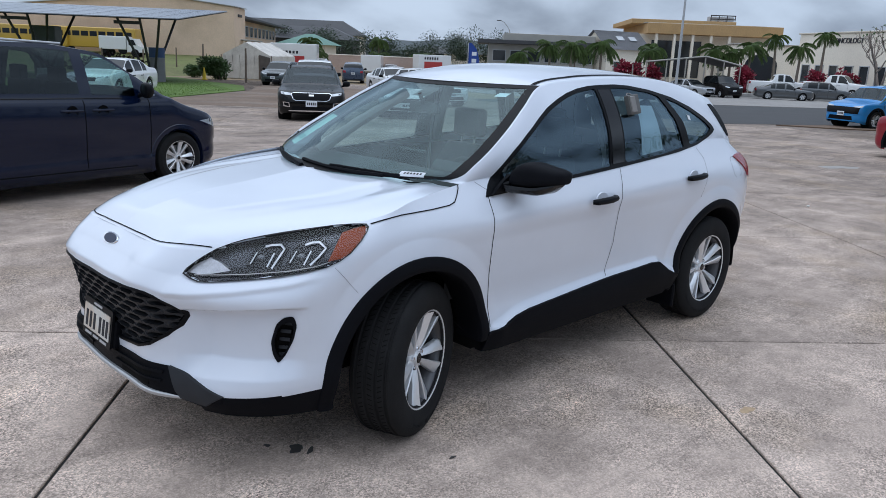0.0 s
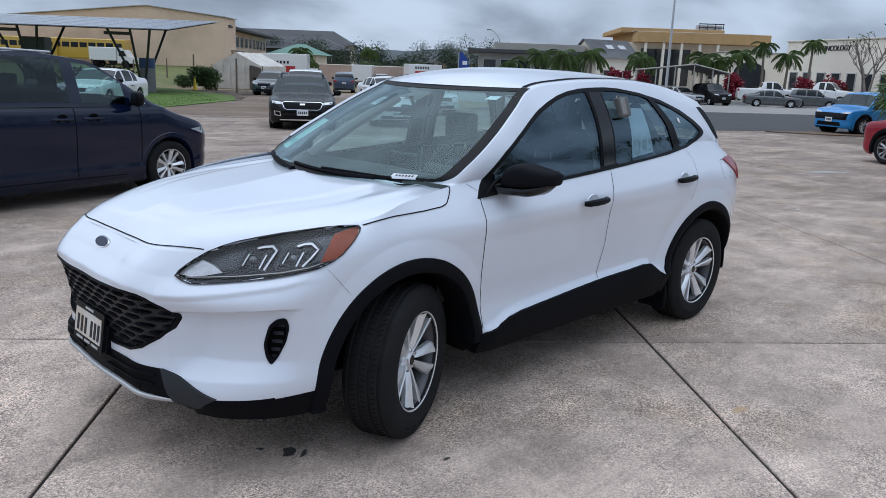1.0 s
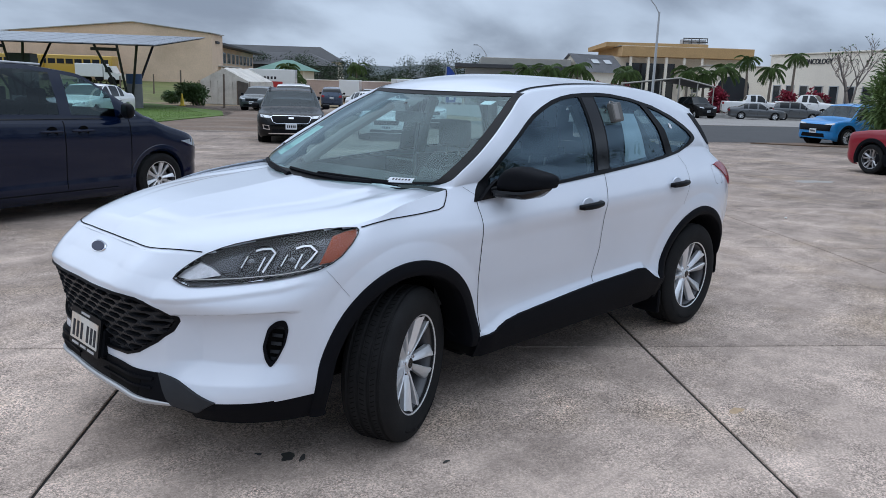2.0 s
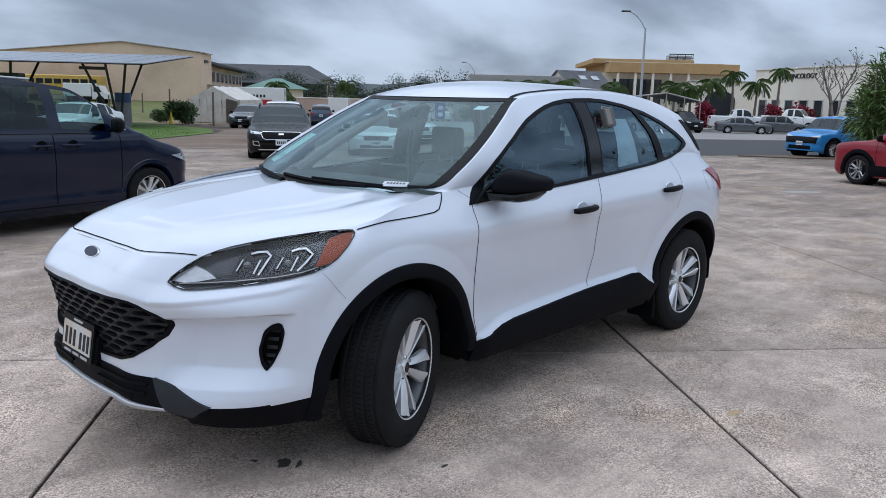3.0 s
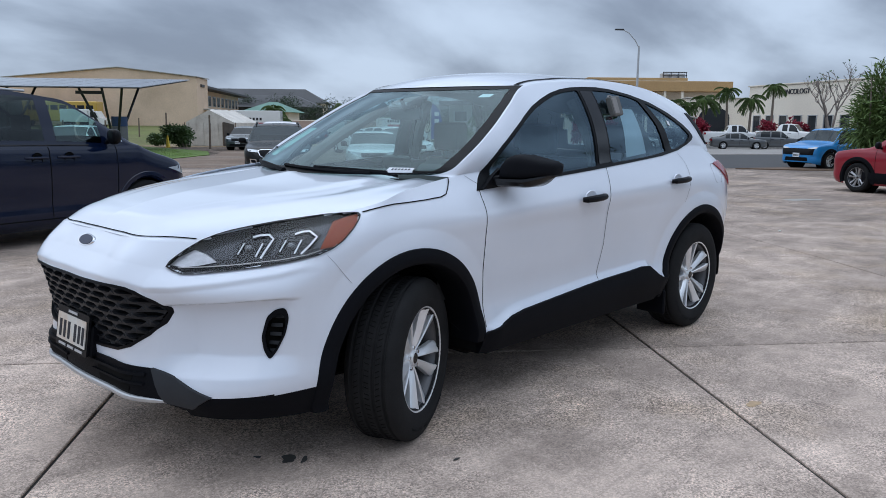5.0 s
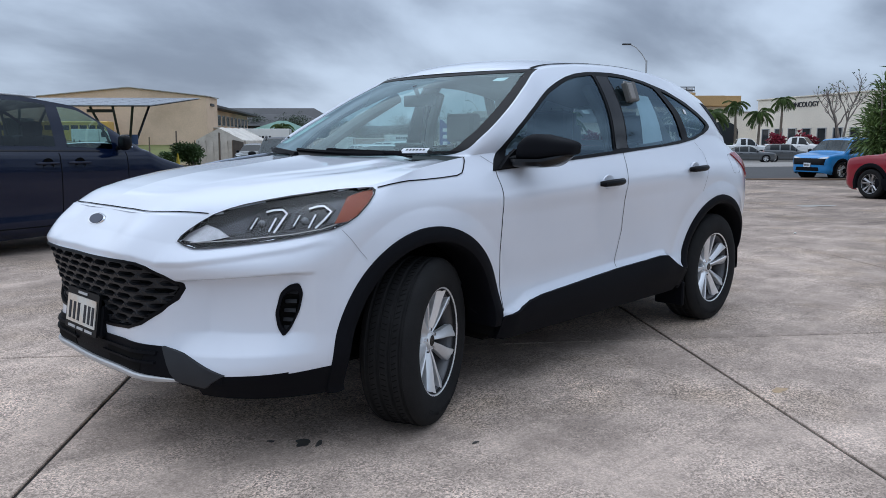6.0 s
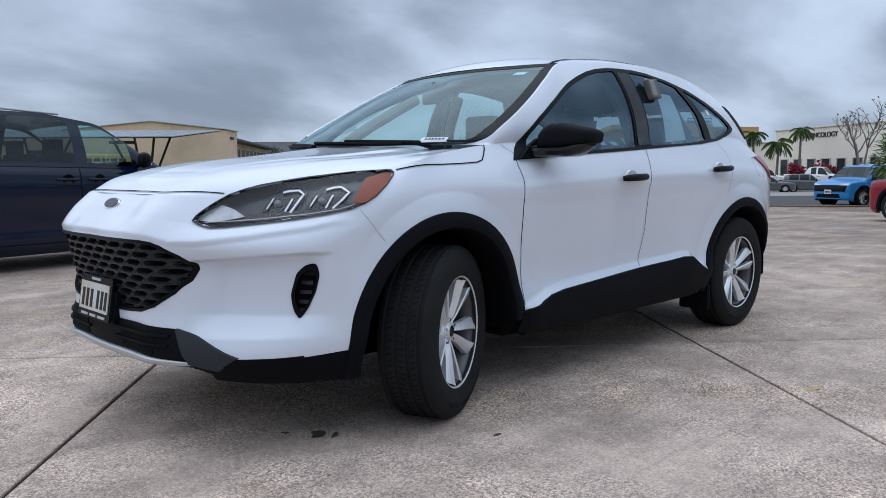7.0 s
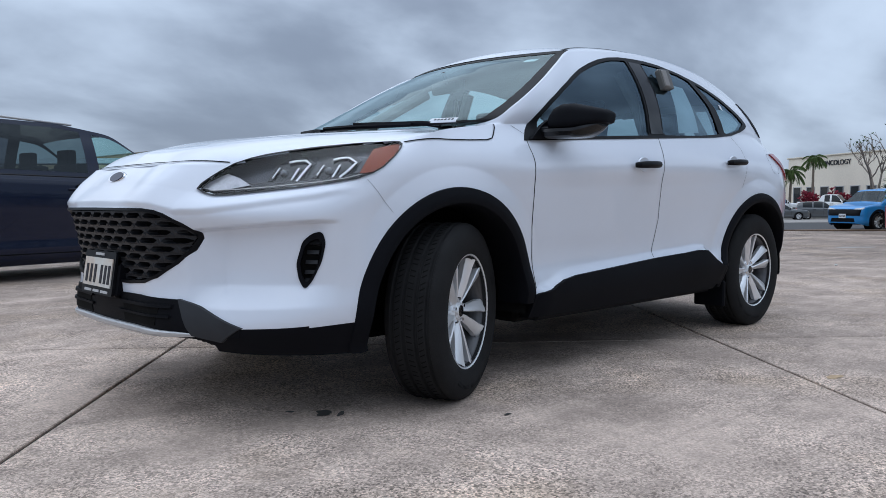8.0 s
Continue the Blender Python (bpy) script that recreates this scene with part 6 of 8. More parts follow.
    def at_back(self, name, pts, material, off=.008, both_sides=True, label=""):
        for s in ((1, -1) if both_sides else (1,)):
            part(name, self.back.sheet([Vector((-9, s * y, z)) for y, z in pts], off, .06), material, self.body, label)

    def at_side(self, name, pts, material, off=.006, sides=(1, -1), label="", parent=None, skirt=.012):
        for s in sides:
            bm = self.side.sheet([Vector((x, 3, z)) for x, z in pts], off, .08, skirt=skirt)
            part(name, bm if s > 0 else mirrored(bm), material, parent or self.body, label)

    def seam(self, paths, sides=(1, -1), width=.010):
        for s in sides:
            for pth in paths:
                bm = self.side.ribbon([Vector((x, 3, z)) for x, z in pth], width, .002)
                part("door_gap", bm if s > 0 else mirrored(bm), M_GAP, self.body)

    def mirror(self, x, z, material, sides=(1, -1), k=1.0):
        for s in sides:
            y = self.side.drop(*self.side.flat((x, 3, z)), 0).y
            bm = fresh()
            rws = []
            for yy, sc, dx in ((.03, .45, .03), (.06, .85, .02), (.12, 1.0, .0), (.19, .96, -.02), (.235, .75, -.035), (.25, .25, -.04)):
                rws.append([(x + dx + .075 * k * sc * math.cos(q) * (1 if math.cos(q) > 0 else .5), y + yy * k, z + .05 + .082 * k * sc * math.copysign(abs(math.sin(q)) ** .7, math.sin(q))) for q in (2 * math.pi * i / 16 for i in range(16))])
            vs = grid(bm, rws, wrap=True)
            bm.faces.new(vs[0][::-1]), bm.faces.new(vs[-1])
            unit = part("door_mirror", bm if s > 0 else mirrored(bm), material, self.ob, sharp=60)
            bm = fresh()
            cyl(bm, (x + .02, y - .03, z - .025), (x + .02, y + .11, z + .005), .028)
            part("mirror_arm", bm if s > 0 else mirrored(bm), M_BLACK2, unit)

    def handle(self, x, z, material, sides=(1, -1)):
        for s in sides:
            y = self.side.drop(*self.side.flat((x, 3, z)), 0).y
            bm = fresh()
            pipe(bm, [(x + .11, y, z), (x + .09, y + .03, z), (x - .09, y + .03, z + .005), (x - .11, y, z + .005)], .016, 6)
            part("door_handle", bm if s > 0 else mirrored(bm), material, self.body)

    def plate(self, z, front=True, off=.02):
        d = self.front if front else self.back
        p = d.drop(*d.flat((9 if front else -9, 0, z)), off)
        bm = fresh()
        box(bm, p, (.012, .31, .16), .003)
        pl = part("licence_plate", bm, M_PAPER, self.ob, "pale licence plate")
        bm = fresh()
        for k in range(5):
            box(bm, p + Vector((.008 if front else -.008, -.10 + .05 * k, 0)), (.004, .03, .07))
        part("plate_bars", bm, M_INK, pl)

    def standard(self, grille=M_BLACK2, lamp=None, big_mirror=1.0, handles=True):
        """Lamps, grille, bumper intake, plates, mirrors, door gaps and handles at usual places."""
        H, W, L = self.H, self.W, self.L
        h = W / 2
        self.at_front("headlamp", [(h * .45, H * .47), (h * .88, H * .50), (h * .90, H * .545), (h * .50, H * .515)], lamp or M_CARLAMP, label="clear headlamp")
        self.at_front("grille", [(-h * .42, H * .40), (h * .42, H * .40), (h * .46, H * .50), (-h * .46, H * .50)], grille, both_sides=False, label="dark radiator grille")
        self.at_front("lower_intake", [(-h * .60, H * .20), (h * .60, H * .20), (h * .55, H * .29), (-h * .55, H * .29)], M_BLACK2, both_sides=False)
        self.at_back("tail_lamp", [(h * .62, H * .50), (h * .90, H * .50), (h * .90, H * .62), (h * .66, H * .60)], M_RED, label="red tail lamp")
        self.at_back("rear_valance", [(-h * .8, .22), (h * .8, .22), (h * .8, .36), (-h * .8, .36)], M_BLACK, both_sides=False)
        self.plate(H * .34), self.plate(H * .47, False)
        b = {"suv": (.30, .455, .66), "van": (.24, .408, .63), "sedan": (.315, .488, .65), "hatch": (.27, .465, .675), "pickup": (.27, .44, .58)}[self.kind]
        px = [(.5 - f) * L for f in b]
        zb = H * self.belt
        self.seam([[(px[0], .35), (px[0], zb)], [(px[1], .32), (px[1], zb)], [(px[2] + .05, .62), (px[2], zb)]])
        self.mirror(px[0] - .12, zb + .06, M_BLACK2, k=big_mirror)
        for x in px[1:] if handles else ():
            self.handle(x + .16, zb - .10, M_BLACK2)


M_CARGLASS = mat("tinted_car_glass", (.010, .013, .015), .06, spec=.35)
M_CARLAMP = mat("car_lamp", (.42, .44, .46), .12, .6, coat=1)
P_NAVY = paint("navy_metallic", (.0022, .0068, .025), .18, .0, .40, .25)
P_BLUE = paint("bright_blue", (.010, .235, .58), .35, .0, .8, .4)
P_RED = paint("deep_red", (.26, .008, .020), .35, .0, .6, .3)
P_BLACK = paint("black_paint", (.0060, .0055, .0055), .3, .0, .18, .2)
P_GREY = paint("grey_metallic", (.10, .105, .11), .32, .5)
P_SILVER = paint("silver_metallic", (.42, .43, .44), .35, .6)
P_OWHITE = paint("plain_white", (.76, .76, .75), .4)
P_SLATE = paint("slate_blue", (.022, .045, .085), .3, .2)
P_DGREEN = paint("slate_metallic", (.035, .05, .055), .3, .4)


# navy minivan close by
phi = 57
van = Motor("minivan", "dark navy minivan with chrome-edged door mirror", "van", (5.10, 1.98, 1.755), P_NAVY, spot(-5.23, 8.90, 0, phi), 3.06, .80, r_t=.33, glass=G_DARK, belt=.625, front_glass=G_SCREEN)
van.standard(big_mirror=1.15, handles=False)
for hx in (.32, .70):
    y = van.side.drop(*van.side.flat((hx, 3, .98)), 0).y
    bm = fresh()
    lathe(bm, [(.001, .0), (.06, .002), (.066, .006)], Matrix.Translation((hx, -y - .001, .975)) @ pose(0, 0, 0, 90, 0, 0), 20)
    part("handle_cup", bm, M_GAP, van.body)
    bm = fresh()
    pipe(bm, [(hx + .13, -y, .985), (hx + .11, -y - .03, .985), (hx - .11, -y - .03, .985), (hx - .13, -y, .985)], .015, 8)
    part("door_handle", bm, P_NAVY, van.body, "body-coloured door handle")
bm = fresh()
for x, w in ((1.30, .5), (.2, .5), (-1.0, .5)):
    for yy in (-.42, .42):
        box(bm, (x - .75, yy, .98), (.16, w, .62), .06, None, 2)
        box(bm, (x - .80, yy, 1.36), (.10, .26, .18), .04, None, 2)
part("cabin_seats", bm, M_SEAT, van.ob)


def van_strip(name, x0, x1, z0, z1, r, material, label):
    """A thin moulding that follows the side of the minivan."""
    pts = []
    for k in range(15):
        x, z = x0 + (x1 - x0) * k / 14, z0 + (z1 - z0) * k / 14
        pts.append((x, -van.side.drop(*van.side.flat((x, 3, z)), 0).y, z))
    bm = fresh()
    pipe(bm, pts, r, 6)
    part(name, bm, material, van.body, label)


van.at_side("side_lamp", [(2.08, .80), (2.36, .70), (2.45, .63), (2.44, .70), (2.30, .82)], M_CARLAMP, .006, label="clear wraparound headlamp")
bm = fresh()
pipe(bm, [(1.285, -1.03, 1.152), (1.268, -1.12, 1.150), (1.232, -1.205, 1.158)], [.012, .013, .008], 6)
part("mirror_strip", bm, M_CHROME, van.ob, "chrome strip on the door mirror")
van_strip("belt_moulding", -1.9, .98, 1.150, 1.112, .007, M_GLOSSBLACK, "thin black belt moulding")
van_strip("sill_seam", -.9, 1.12, .30, .29, .006, M_GAP, "dark seam above the sill")
bm = fresh()
pipe(bm, [(.4, -.70, 1.715), (-.4, -.71, 1.745), (-1.6, -.71, 1.745), (-2.1, -.69, 1.70)], .014, 8)
part("roof_rail", bm, M_SILVER, van.ob)

# black SUV that faces the yard
suv = Motor("suv", "black SUV with chrome-edged grille facing the yard", "suv", (4.70, 1.87, 1.52), P_BLACK, spot(-4.2, 23.6, 0, -80), 2.78, .93, r_t=.35, glass=G_DARK)
suv.standard(grille=M_BLACK2)
suv.at_front("grille_rim", [(-.50, 0.630), (-.42, 0.594), (.42, 0.594), (.50, 0.630), (.56, 0.774), (.50, 0.810), (-.50, 0.810), (-.56, 0.774)], M_CHROME, .012, both_sides=False, label="bright chrome grille surround")
suv.at_front("grille_mesh", [(-.485, 0.639), (-.41, 0.608), (.41, 0.608), (.485, 0.639), (.54, 0.769), (.49, 0.798), (-.49, 0.798), (-.54, 0.769)], M_BLACK2, .018, both_sides=False)
suv.at_front("badge", [(-.07, 0.720), (.07, 0.720), (.07, 0.765), (-.07, 0.765)], M_CHROME, .026, both_sides=False)
suv.at_front("fog_lamp_rim", [(.58, 0.414), (.76, 0.432), (.78, 0.558), (.60, 0.540)], M_CHROME, .012)
suv.at_front("fog_lamp", [(.61, 0.441), (.73, 0.455), (.75, 0.535), (.625, 0.522)], M_BLACK2, .018)
suv.at_front("bumper_strip", [(-.62, 0.306), (.62, 0.306), (.62, 0.333), (-.62, 0.333)], M_CHROME, .014, both_sides=False)
bm = fresh()
for s in (.62, -.62):
    pipe(bm, [(.35, s, 1.49), (-.3, s, 1.535), (-1.2, s, 1.53), (-1.7, s, 1.47)], .02, 6)
part("roof_rail", bm, M_BLACK2, suv.ob)
# bright blue and red cars by the road
blue = Motor("blue_suv", "bright blue compact SUV with black lower body", "hatch", (4.20, 1.80, 1.61), P_BLUE, spot(16.85, 30.2, 0, 180 + 22), 2.60, .82, r_t=.335, glass=G_DARK, cladding=True)
blue.standard(lamp=M_CARLAMP)
blue.at_front("black_mask", [(-.70, .56), (.70, .56), (.74, .80), (-.74, .80)], M_BLACK2, .010, both_sides=False)
blue.at_side("sill_cladding", [(1.2, .22), (1.2, .42), (-1.0, .42), (-1.0, .22)], M_BLACK, .010)
red = Motor("red_suv", "deep red compact SUV with black arches", "suv", (4.39, 1.80, 1.62), P_RED, spot(11.46, 16.35, 0, 110), 2.63, .86, r_t=.335, glass=G_DARK, cladding=True, rim=mat("grey_alloy", (.38, .38, .39), .3, .8))
red.standard()
red.at_side("sill_cladding", [(1.2, .22), (1.2, .46), (-1.0, .46), (-1.0, .22)], M_BLACK, .010)


def parked(name, label, kind, p, r, a, turn, size=None, group="parked cars"):
    dims = size or {"sedan": (4.85, 1.83, 1.46), "suv": (4.6, 1.85, 1.70), "hatch": (4.15, 1.8, 1.55), "pickup": (5.6, 1.95, 1.88), "van": (5.0, 1.95, 1.75)}[kind]
    c = Motor(name, label, kind, dims, p, spot(r, a, 0, turn), dims[0] * .58, dims[0] * .19, r_t=.33 if kind != "pickup" else .39, group=group)
    c.standard()
    return c


parked("sedan", "white sedan parked beside the lawn", "sedan", P_OWHITE, -13.75, 31.8, 268)
parked("sedan", "dark grey sedan in the far car park", "sedan", P_GREY, 29.5, 68.8, -17)
parked("suv", "dark grey SUV in the far car park", "suv", P_GREY, 33.9, 70.3, -22, (4.2, 1.80, 1.66))
sheet("parking_strip", [(26, 72.4), (36, 72.4), (41.5, 72.0), (41, 79.5), (26, 79.5)], -.02, .30, M_KERB, "raised concrete parking strip", "parking strip")
parked("pickup", "white pickup truck in the far car park", "pickup", P_OWHITE, 31.3, 74.3, -14, (5.5, 1.95, 1.95)).ob.location.z += .30
parked("pickup", "white pickup truck in the far car park", "pickup", P_OWHITE, 37.2, 75.2, -42, (5.8, 2.05, 2.12)).ob.location.z += .30
parked("sedan", "silver sedan in the far car park", "sedan", P_SILVER, 21.2, 69.0, -60)
parked("off_roader", "black square off-road car in the far car park", "suv", P_BLACK, 24.1, 69.0, -78, (4.2, 1.88, 1.86))
parked("suv", "white SUV behind the black SUV", "suv", P_OWHITE, -5.9, 34.0, -82)
parked("sedan", "white sedan facing the yard beyond the white SUV", "sedan", P_OWHITE, -1.42, 26.0, -87, (4.5, 1.76, 1.32))
parked("suv", "white SUV parked behind the white sedan", "suv", P_OWHITE, -.9, 34.5, -62, (4.5, 1.8, 1.52))
parked("suv", "dark blue SUV at the edge of the yard", "suv", P_SLATE, -8.3, 67, 96)
parked("sedan", "white sedan at the edge of the yard", "sedan", P_OWHITE, -5.0, 72, -60)
parked("hatch", "dark green hatchback at the edge of the yard", "hatch", P_DGREEN, -11.2, 52, -95)
parked("sedan", "white sedan at the edge of the yard", "sedan", P_OWHITE, -3.4, 46, -65)
for i, (r, a, kd, p) in enumerate([(-16.5, 82, "pickup", P_OWHITE), (-13.4, 86, "suv", P_OWHITE), (-9.6, 84, "sedan", P_OWHITE), (-6.2, 80, "suv", P_SILVER), (-3.2, 88, "sedan", P_RED), (-.5, 82, "suv", P_OWHITE),
                                    (2.6, 86, "pickup", P_OWHITE), (6.0, 90, "suv", P_RED), (9.2, 84, "sedan", P_SILVER), (-19.5, 90, "suv", P_GREY)]):
    parked({"pickup": "pickup", "suv": "suv", "sedan": "sedan"}[kd], {P_OWHITE: "white", P_SILVER: "silver", P_RED: "red", P_GREY: "grey"}[p] + f" {kd} parked in a distant row", kd, p, r * 1.2, a * 1.2, 100 + 37 * (i % 3), group="distant parked cars")


# ---- trucks and buses far off ----
def box_truck(label, r, a, turn, length, body_mat, band=None, height=2.9):
    t = thing("box_truck", label, "truck", m=spot(r, a, 0, turn))
    bm = fresh()
    box(bm, (0, 0, .75 + (height - .75) / 2), (length, 2.3, height - .75), .04)
    part("box_body", bm, body_mat, t)
    bm = fresh()
    prism(bm, [(length / 2 + .05, .5), (length / 2 + 1.75, .5), (length / 2 + 1.8, 1.05), (length / 2 + 1.2, 1.25), (length / 2 + .85, 1.95), (length / 2 + .05, 2.0)], 2.0, Matrix(((1, 0, 0, 0), (0, 0, 1, -1.0), (0, 1, 0, 0), (0, 0, 0, 1))))
    cab = part("cab", bm, P_OWHITE, t)
    bm = fresh()
    prism(bm, [(length / 2 + .25, 1.25), (length / 2 + 1.05, 1.25), (length / 2 + .78, 1.82), (length / 2 + .25, 1.85)], 2.04, Matrix(((1, 0, 0, 0), (0, 0, 1, -1.02), (0, 1, 0, 0), (0, 0, 0, 1))))
    part("cab_window", bm, M_CARGLASS, cab)
    if band:
        for s in (1, -1):
            bm = fresh()
            box(bm, (-.2, s * 1.155, 1.75), (length * .55, .01, .75))
            part("painted_band", bm, band, t, "red painted band")
            bm = fresh()
            for k in range(6):
                box(bm, (-length * .30 + k * length * .075, s * 1.157, 2.5), (length * .045, .01, .28))
            part("lettering_bars", bm, M_INK, t)
    for x in (-length * .30, length / 2 + .9):
        for s in (1, -1):
            bm = fresh()
            cyl(bm, (x, s * .75, .42), (x, s * 1.05, .42), .42, seg=20)
            part("wheel", bm, M_RUBBER, t)
    return t


P_TRUCKRED = paint("truck_red", (.45, .03, .03), .5)
mover = box_truck("white box truck with red and green painted panels", -16.9, 85, 3, 4.9, P_OWHITE, P_TRUCKRED, 3.4)
bm = fresh()
box(bm, (-1.75, -1.165, 1.7), (1.0, .012, 1.7), .004)
part("painted_panel", bm, mat("truck_green", (.16, .34, .22), .5, vary=.3, vscale=2.5, dark=(.75, .78, .74), dscale=2, damount=.9), mover, "green and white painted panel")
bm = fresh()
box(bm, (-2.38, -1.165, 1.9), (.14, .012, 2.3), .004)
part("painted_stripe", bm, mat("truck_yellow", (.62, .45, .08), .5), mover, "yellow painted stripe")
box_truck("plain white box truck", -37.2, 87, 4, 2.9, P_OWHITE, height=2.15).location.z += field(87) - fall(87)
box_truck("plain white box truck", -9.2, 92, 90, 4.0, P_OWHITE, height=2.6)
box_truck("white box truck with a red painted band", -2.2, 92, 20, 4.0, P_OWHITE, P_TRUCKRED)
P_YELLOW = paint("bus_yellow", (.55, .33, .03), .45)
for r, a in ((-49, 91), (-41.5, 92)):
    bus = thing("school_bus", "yellow school bus with dark side windows", "bus", "school buses", m=flat_spot(r, a, field(a), 4))
    bm = fresh()
    box(bm, (0, 0, 1.75), (9.5, 2.4, 2.3), .25, None, 3)
    part("body", bm, P_YELLOW, bus)
    for k in range(9):
        bm = fresh()
        box(bm, (-3.9 + k * .98, -1.205, 2.15), (.8, .03, .55), .02)
        part("side_window", bm, M_CARGLASS, bus)
    for x in (-2.8, 3.2):
        bm = fresh()
        cyl(bm, (x, -1.15, .5), (x, -.8, .5), .5, seg=20)
        part("wheel", bm, M_RUBBER, bus)

# ---- buildings ----
M_TAN = mat("tan_render", (.74, .55, .40), .9, vary=.06, vscale=.3, grain=.08, gscale=6, dark=(.36, .26, .16), dscale=.12, damount=.5)
M_CREAM = mat("cream_render", (.84, .76, .64), .9, vary=.06, vscale=.3, grain=.08, gscale=6)
M_OCHRE = mat("ochre_fascia", (.50, .315, .145), .85, vary=.10, vscale=.4, grain=.1, gscale=5)
M_ROOFGREY = mat("grey_roofing", (.060, .060, .063), .7, vary=.15, vscale=.4, grain=.15, gscale=6)
M_ROOFGREEN = mat("green_roofing", (.12, .24, .19), .7, vary=.1, vscale=.4)
M_DARKWIN = mat("dark_window", (.03, .035, .04), .12, coat=.4)
M_CORR = mat("pale_metal_roof", (.40, .38, .34), .5, .3, vary=.12, vscale=.5)
M_CANVAS = mat("dirty_white_canvas", (.62, .58, .52), .85, vary=.15, vscale=1.2, grain=.1, gscale=12, dark=(.36, .30, .24), dscale=.8, damount=.6)
M_WOOD = mat("weathered_post", (.17, .13, .10), .9, vary=.2, vscale=6, grain=.2, gscale=40)
M_CHARCOAL = mat("charcoal_steel", (.06, .06, .062), .5, .5, vary=.1, vscale=4)


def building(label, r, a, turn, w, d, h, wall, name="building"):
    """A block with its near left foot at the origin, x along its front."""
    b = thing(name, label, "building", m=flat_spot(r, a, 0, turn))
    bm = fresh()
    box(bm, (w / 2, d / 2, (h - 2.5) / 2), (w, d, h + 2.5), .03)
    part("wall", bm, wall, b)
    return b


def window(b, x, z, w, h, y=0.0, deep=.10):
    bm = fresh()
    for cx, cz, sx, sz in ((x + w / 2, z, w + .16, .08), (x + w / 2, z + h, w + .16, .08), (x, z + h / 2, .08, h), (x + w, z + h / 2, .08, h)):
        box(bm, (cx, y - .04, cz), (sx, .10, sz))
    fr = part("window", bm, M_SILVER, b)
    bm = fresh()
    box(bm, (x + w / 2, y - .012, z + h / 2), (w, .02, h))
    part("pane", bm, M_DARKWIN, fr)


def slab_roof(b, x0, x1, y0, y1, z, t, material, name="roof", m=None):
    bm = fresh()
    box(bm, ((x0 + x1) / 2, (y0 + y1) / 2, z + t / 2), (x1 - x0, y1 - y0, t), .03, m)
    return part(name, bm, material, b)


# tan hall with a low gable
hall = thing("hall", "windowless tan hall with a low pitched roof", "building", m=flat_spot(-58, 95, 0, 0))
bm = fresh()
prism(bm, [(0, -2.5), (31.8, -2.5), (31.8, 6.35), (22.5, 7.4), (0, 5.2)], 5, Matrix(((1, 0, 0, 0), (0, 0, 1, 0), (0, 1, 0, 0), (0, 0, 0, 1))))
part("wall", bm, M_TAN, hall)
bm = fresh()
prism(bm, [(-.2, 5.2), (22.5, 7.42), (32.0, 6.37), (32.0, 6.47), (22.5, 7.52), (-.2, 5.3)], 5.4, Matrix(((1, 0, 0, 0), (0, 0, 1, -.2), (0, 1, 0, 0), (0, 0, 0, 1))))
part("roof", bm, M_CORR, hall)
wing = building("long two-storey tan wing with a deep grey eave", -27.8, 97.5, 95, 44, 9, 5.3, M_TAN)
slab_roof(wing, -1, 45, -1.7, 9.5, 5.3, .32, M_ROOFGREY)
for k in range(11):
    window(wing, 1.0 + k * 3.9, 3.2, 2.4, 1.4)
    window(wing, 1.0 + k * 3.9, .2, 2.4, 1.5)
slab_roof(wing, 0, 14, -2.2, 0, 2.55, .16, M_CORR, "porch_roof")
for x in (.3, 4.8, 9.4, 13.7):
    bm = fresh()
    box(bm, (x, -2.0, .8), (.16, .16, 3.6))
    part("porch_post", bm, M_CREAM, wing)

# row of low buildings and roofs behind
for r, a, w, h, wl, rf in ((-46, 160, 26, 6.6, M_ROOFGREY, M_ROOFGREY), (-27.5, 128, 7, 4.4, M_CREAM, M_ROOFGREEN), (-56, 190, 34, 9, M_CREAM, M_ROOFGREY), (-10, 175, 18, 3.6, M_CREAM, M_ROOFGREY)):
    b = building("low cream building with a hipped roof", r, a, 0, w, 12, h * .6, wl)
    bm = fresh()
    lo = [bm.verts.new(p) for p in ((-1, -1, h * .6), (w + 1, -1, h * .6), (w + 1, 13, h * .6), (-1, 13, h * .6))]
    hi = [bm.verts.new(p) for p in ((min(5, w * .4), 6, h), (w - min(5, w * .4), 6, h))]
    bm.faces.new((lo[0], lo[1], hi[1], hi[0])), bm.faces.new((lo[2], lo[3], hi[0], hi[1])), bm.faces.new((lo[1], lo[2], hi[1])), bm.faces.new((lo[3], lo[0], hi[0])), bm.faces.new(lo[::-1])
    part("roof", bm, rf, b, sharp=10)
    for k in range(max(1, int(w // 5))):
        window(b, 1.5 + k * 5, 1.0, 2.0, 1.4)
# low earth-coloured wall before the far car rows
bank = building("low pinkish retaining wall before the far trees", -15.0, 96, 1, 13.5, .5, 1.30, mat("pink_wall", (.46, .34, .28), .9, vary=.12, vscale=.5, grain=.1, gscale=6), "retaining_wall")
slab_roof(bank, -.05, 13.55, -.05, .55, 1.30, .10, M_CREAM, "coping")
# long low school block
school = building("long low building under a grey overhanging roof", 5.0, 105, -2, 14, 8, 3.6, M_CORR)
slab_roof(school, -1.5, 15, -1.8, 9, 3.6, .5, M_ROOFGREY)
for k in range(6):
    window(school, .6 + k * 2.3, 1.4, 1.7, 1.4)
slab_roof(school, 2, 14, -.5, 8, 4.1, .9, M_CORR, "clerestory")

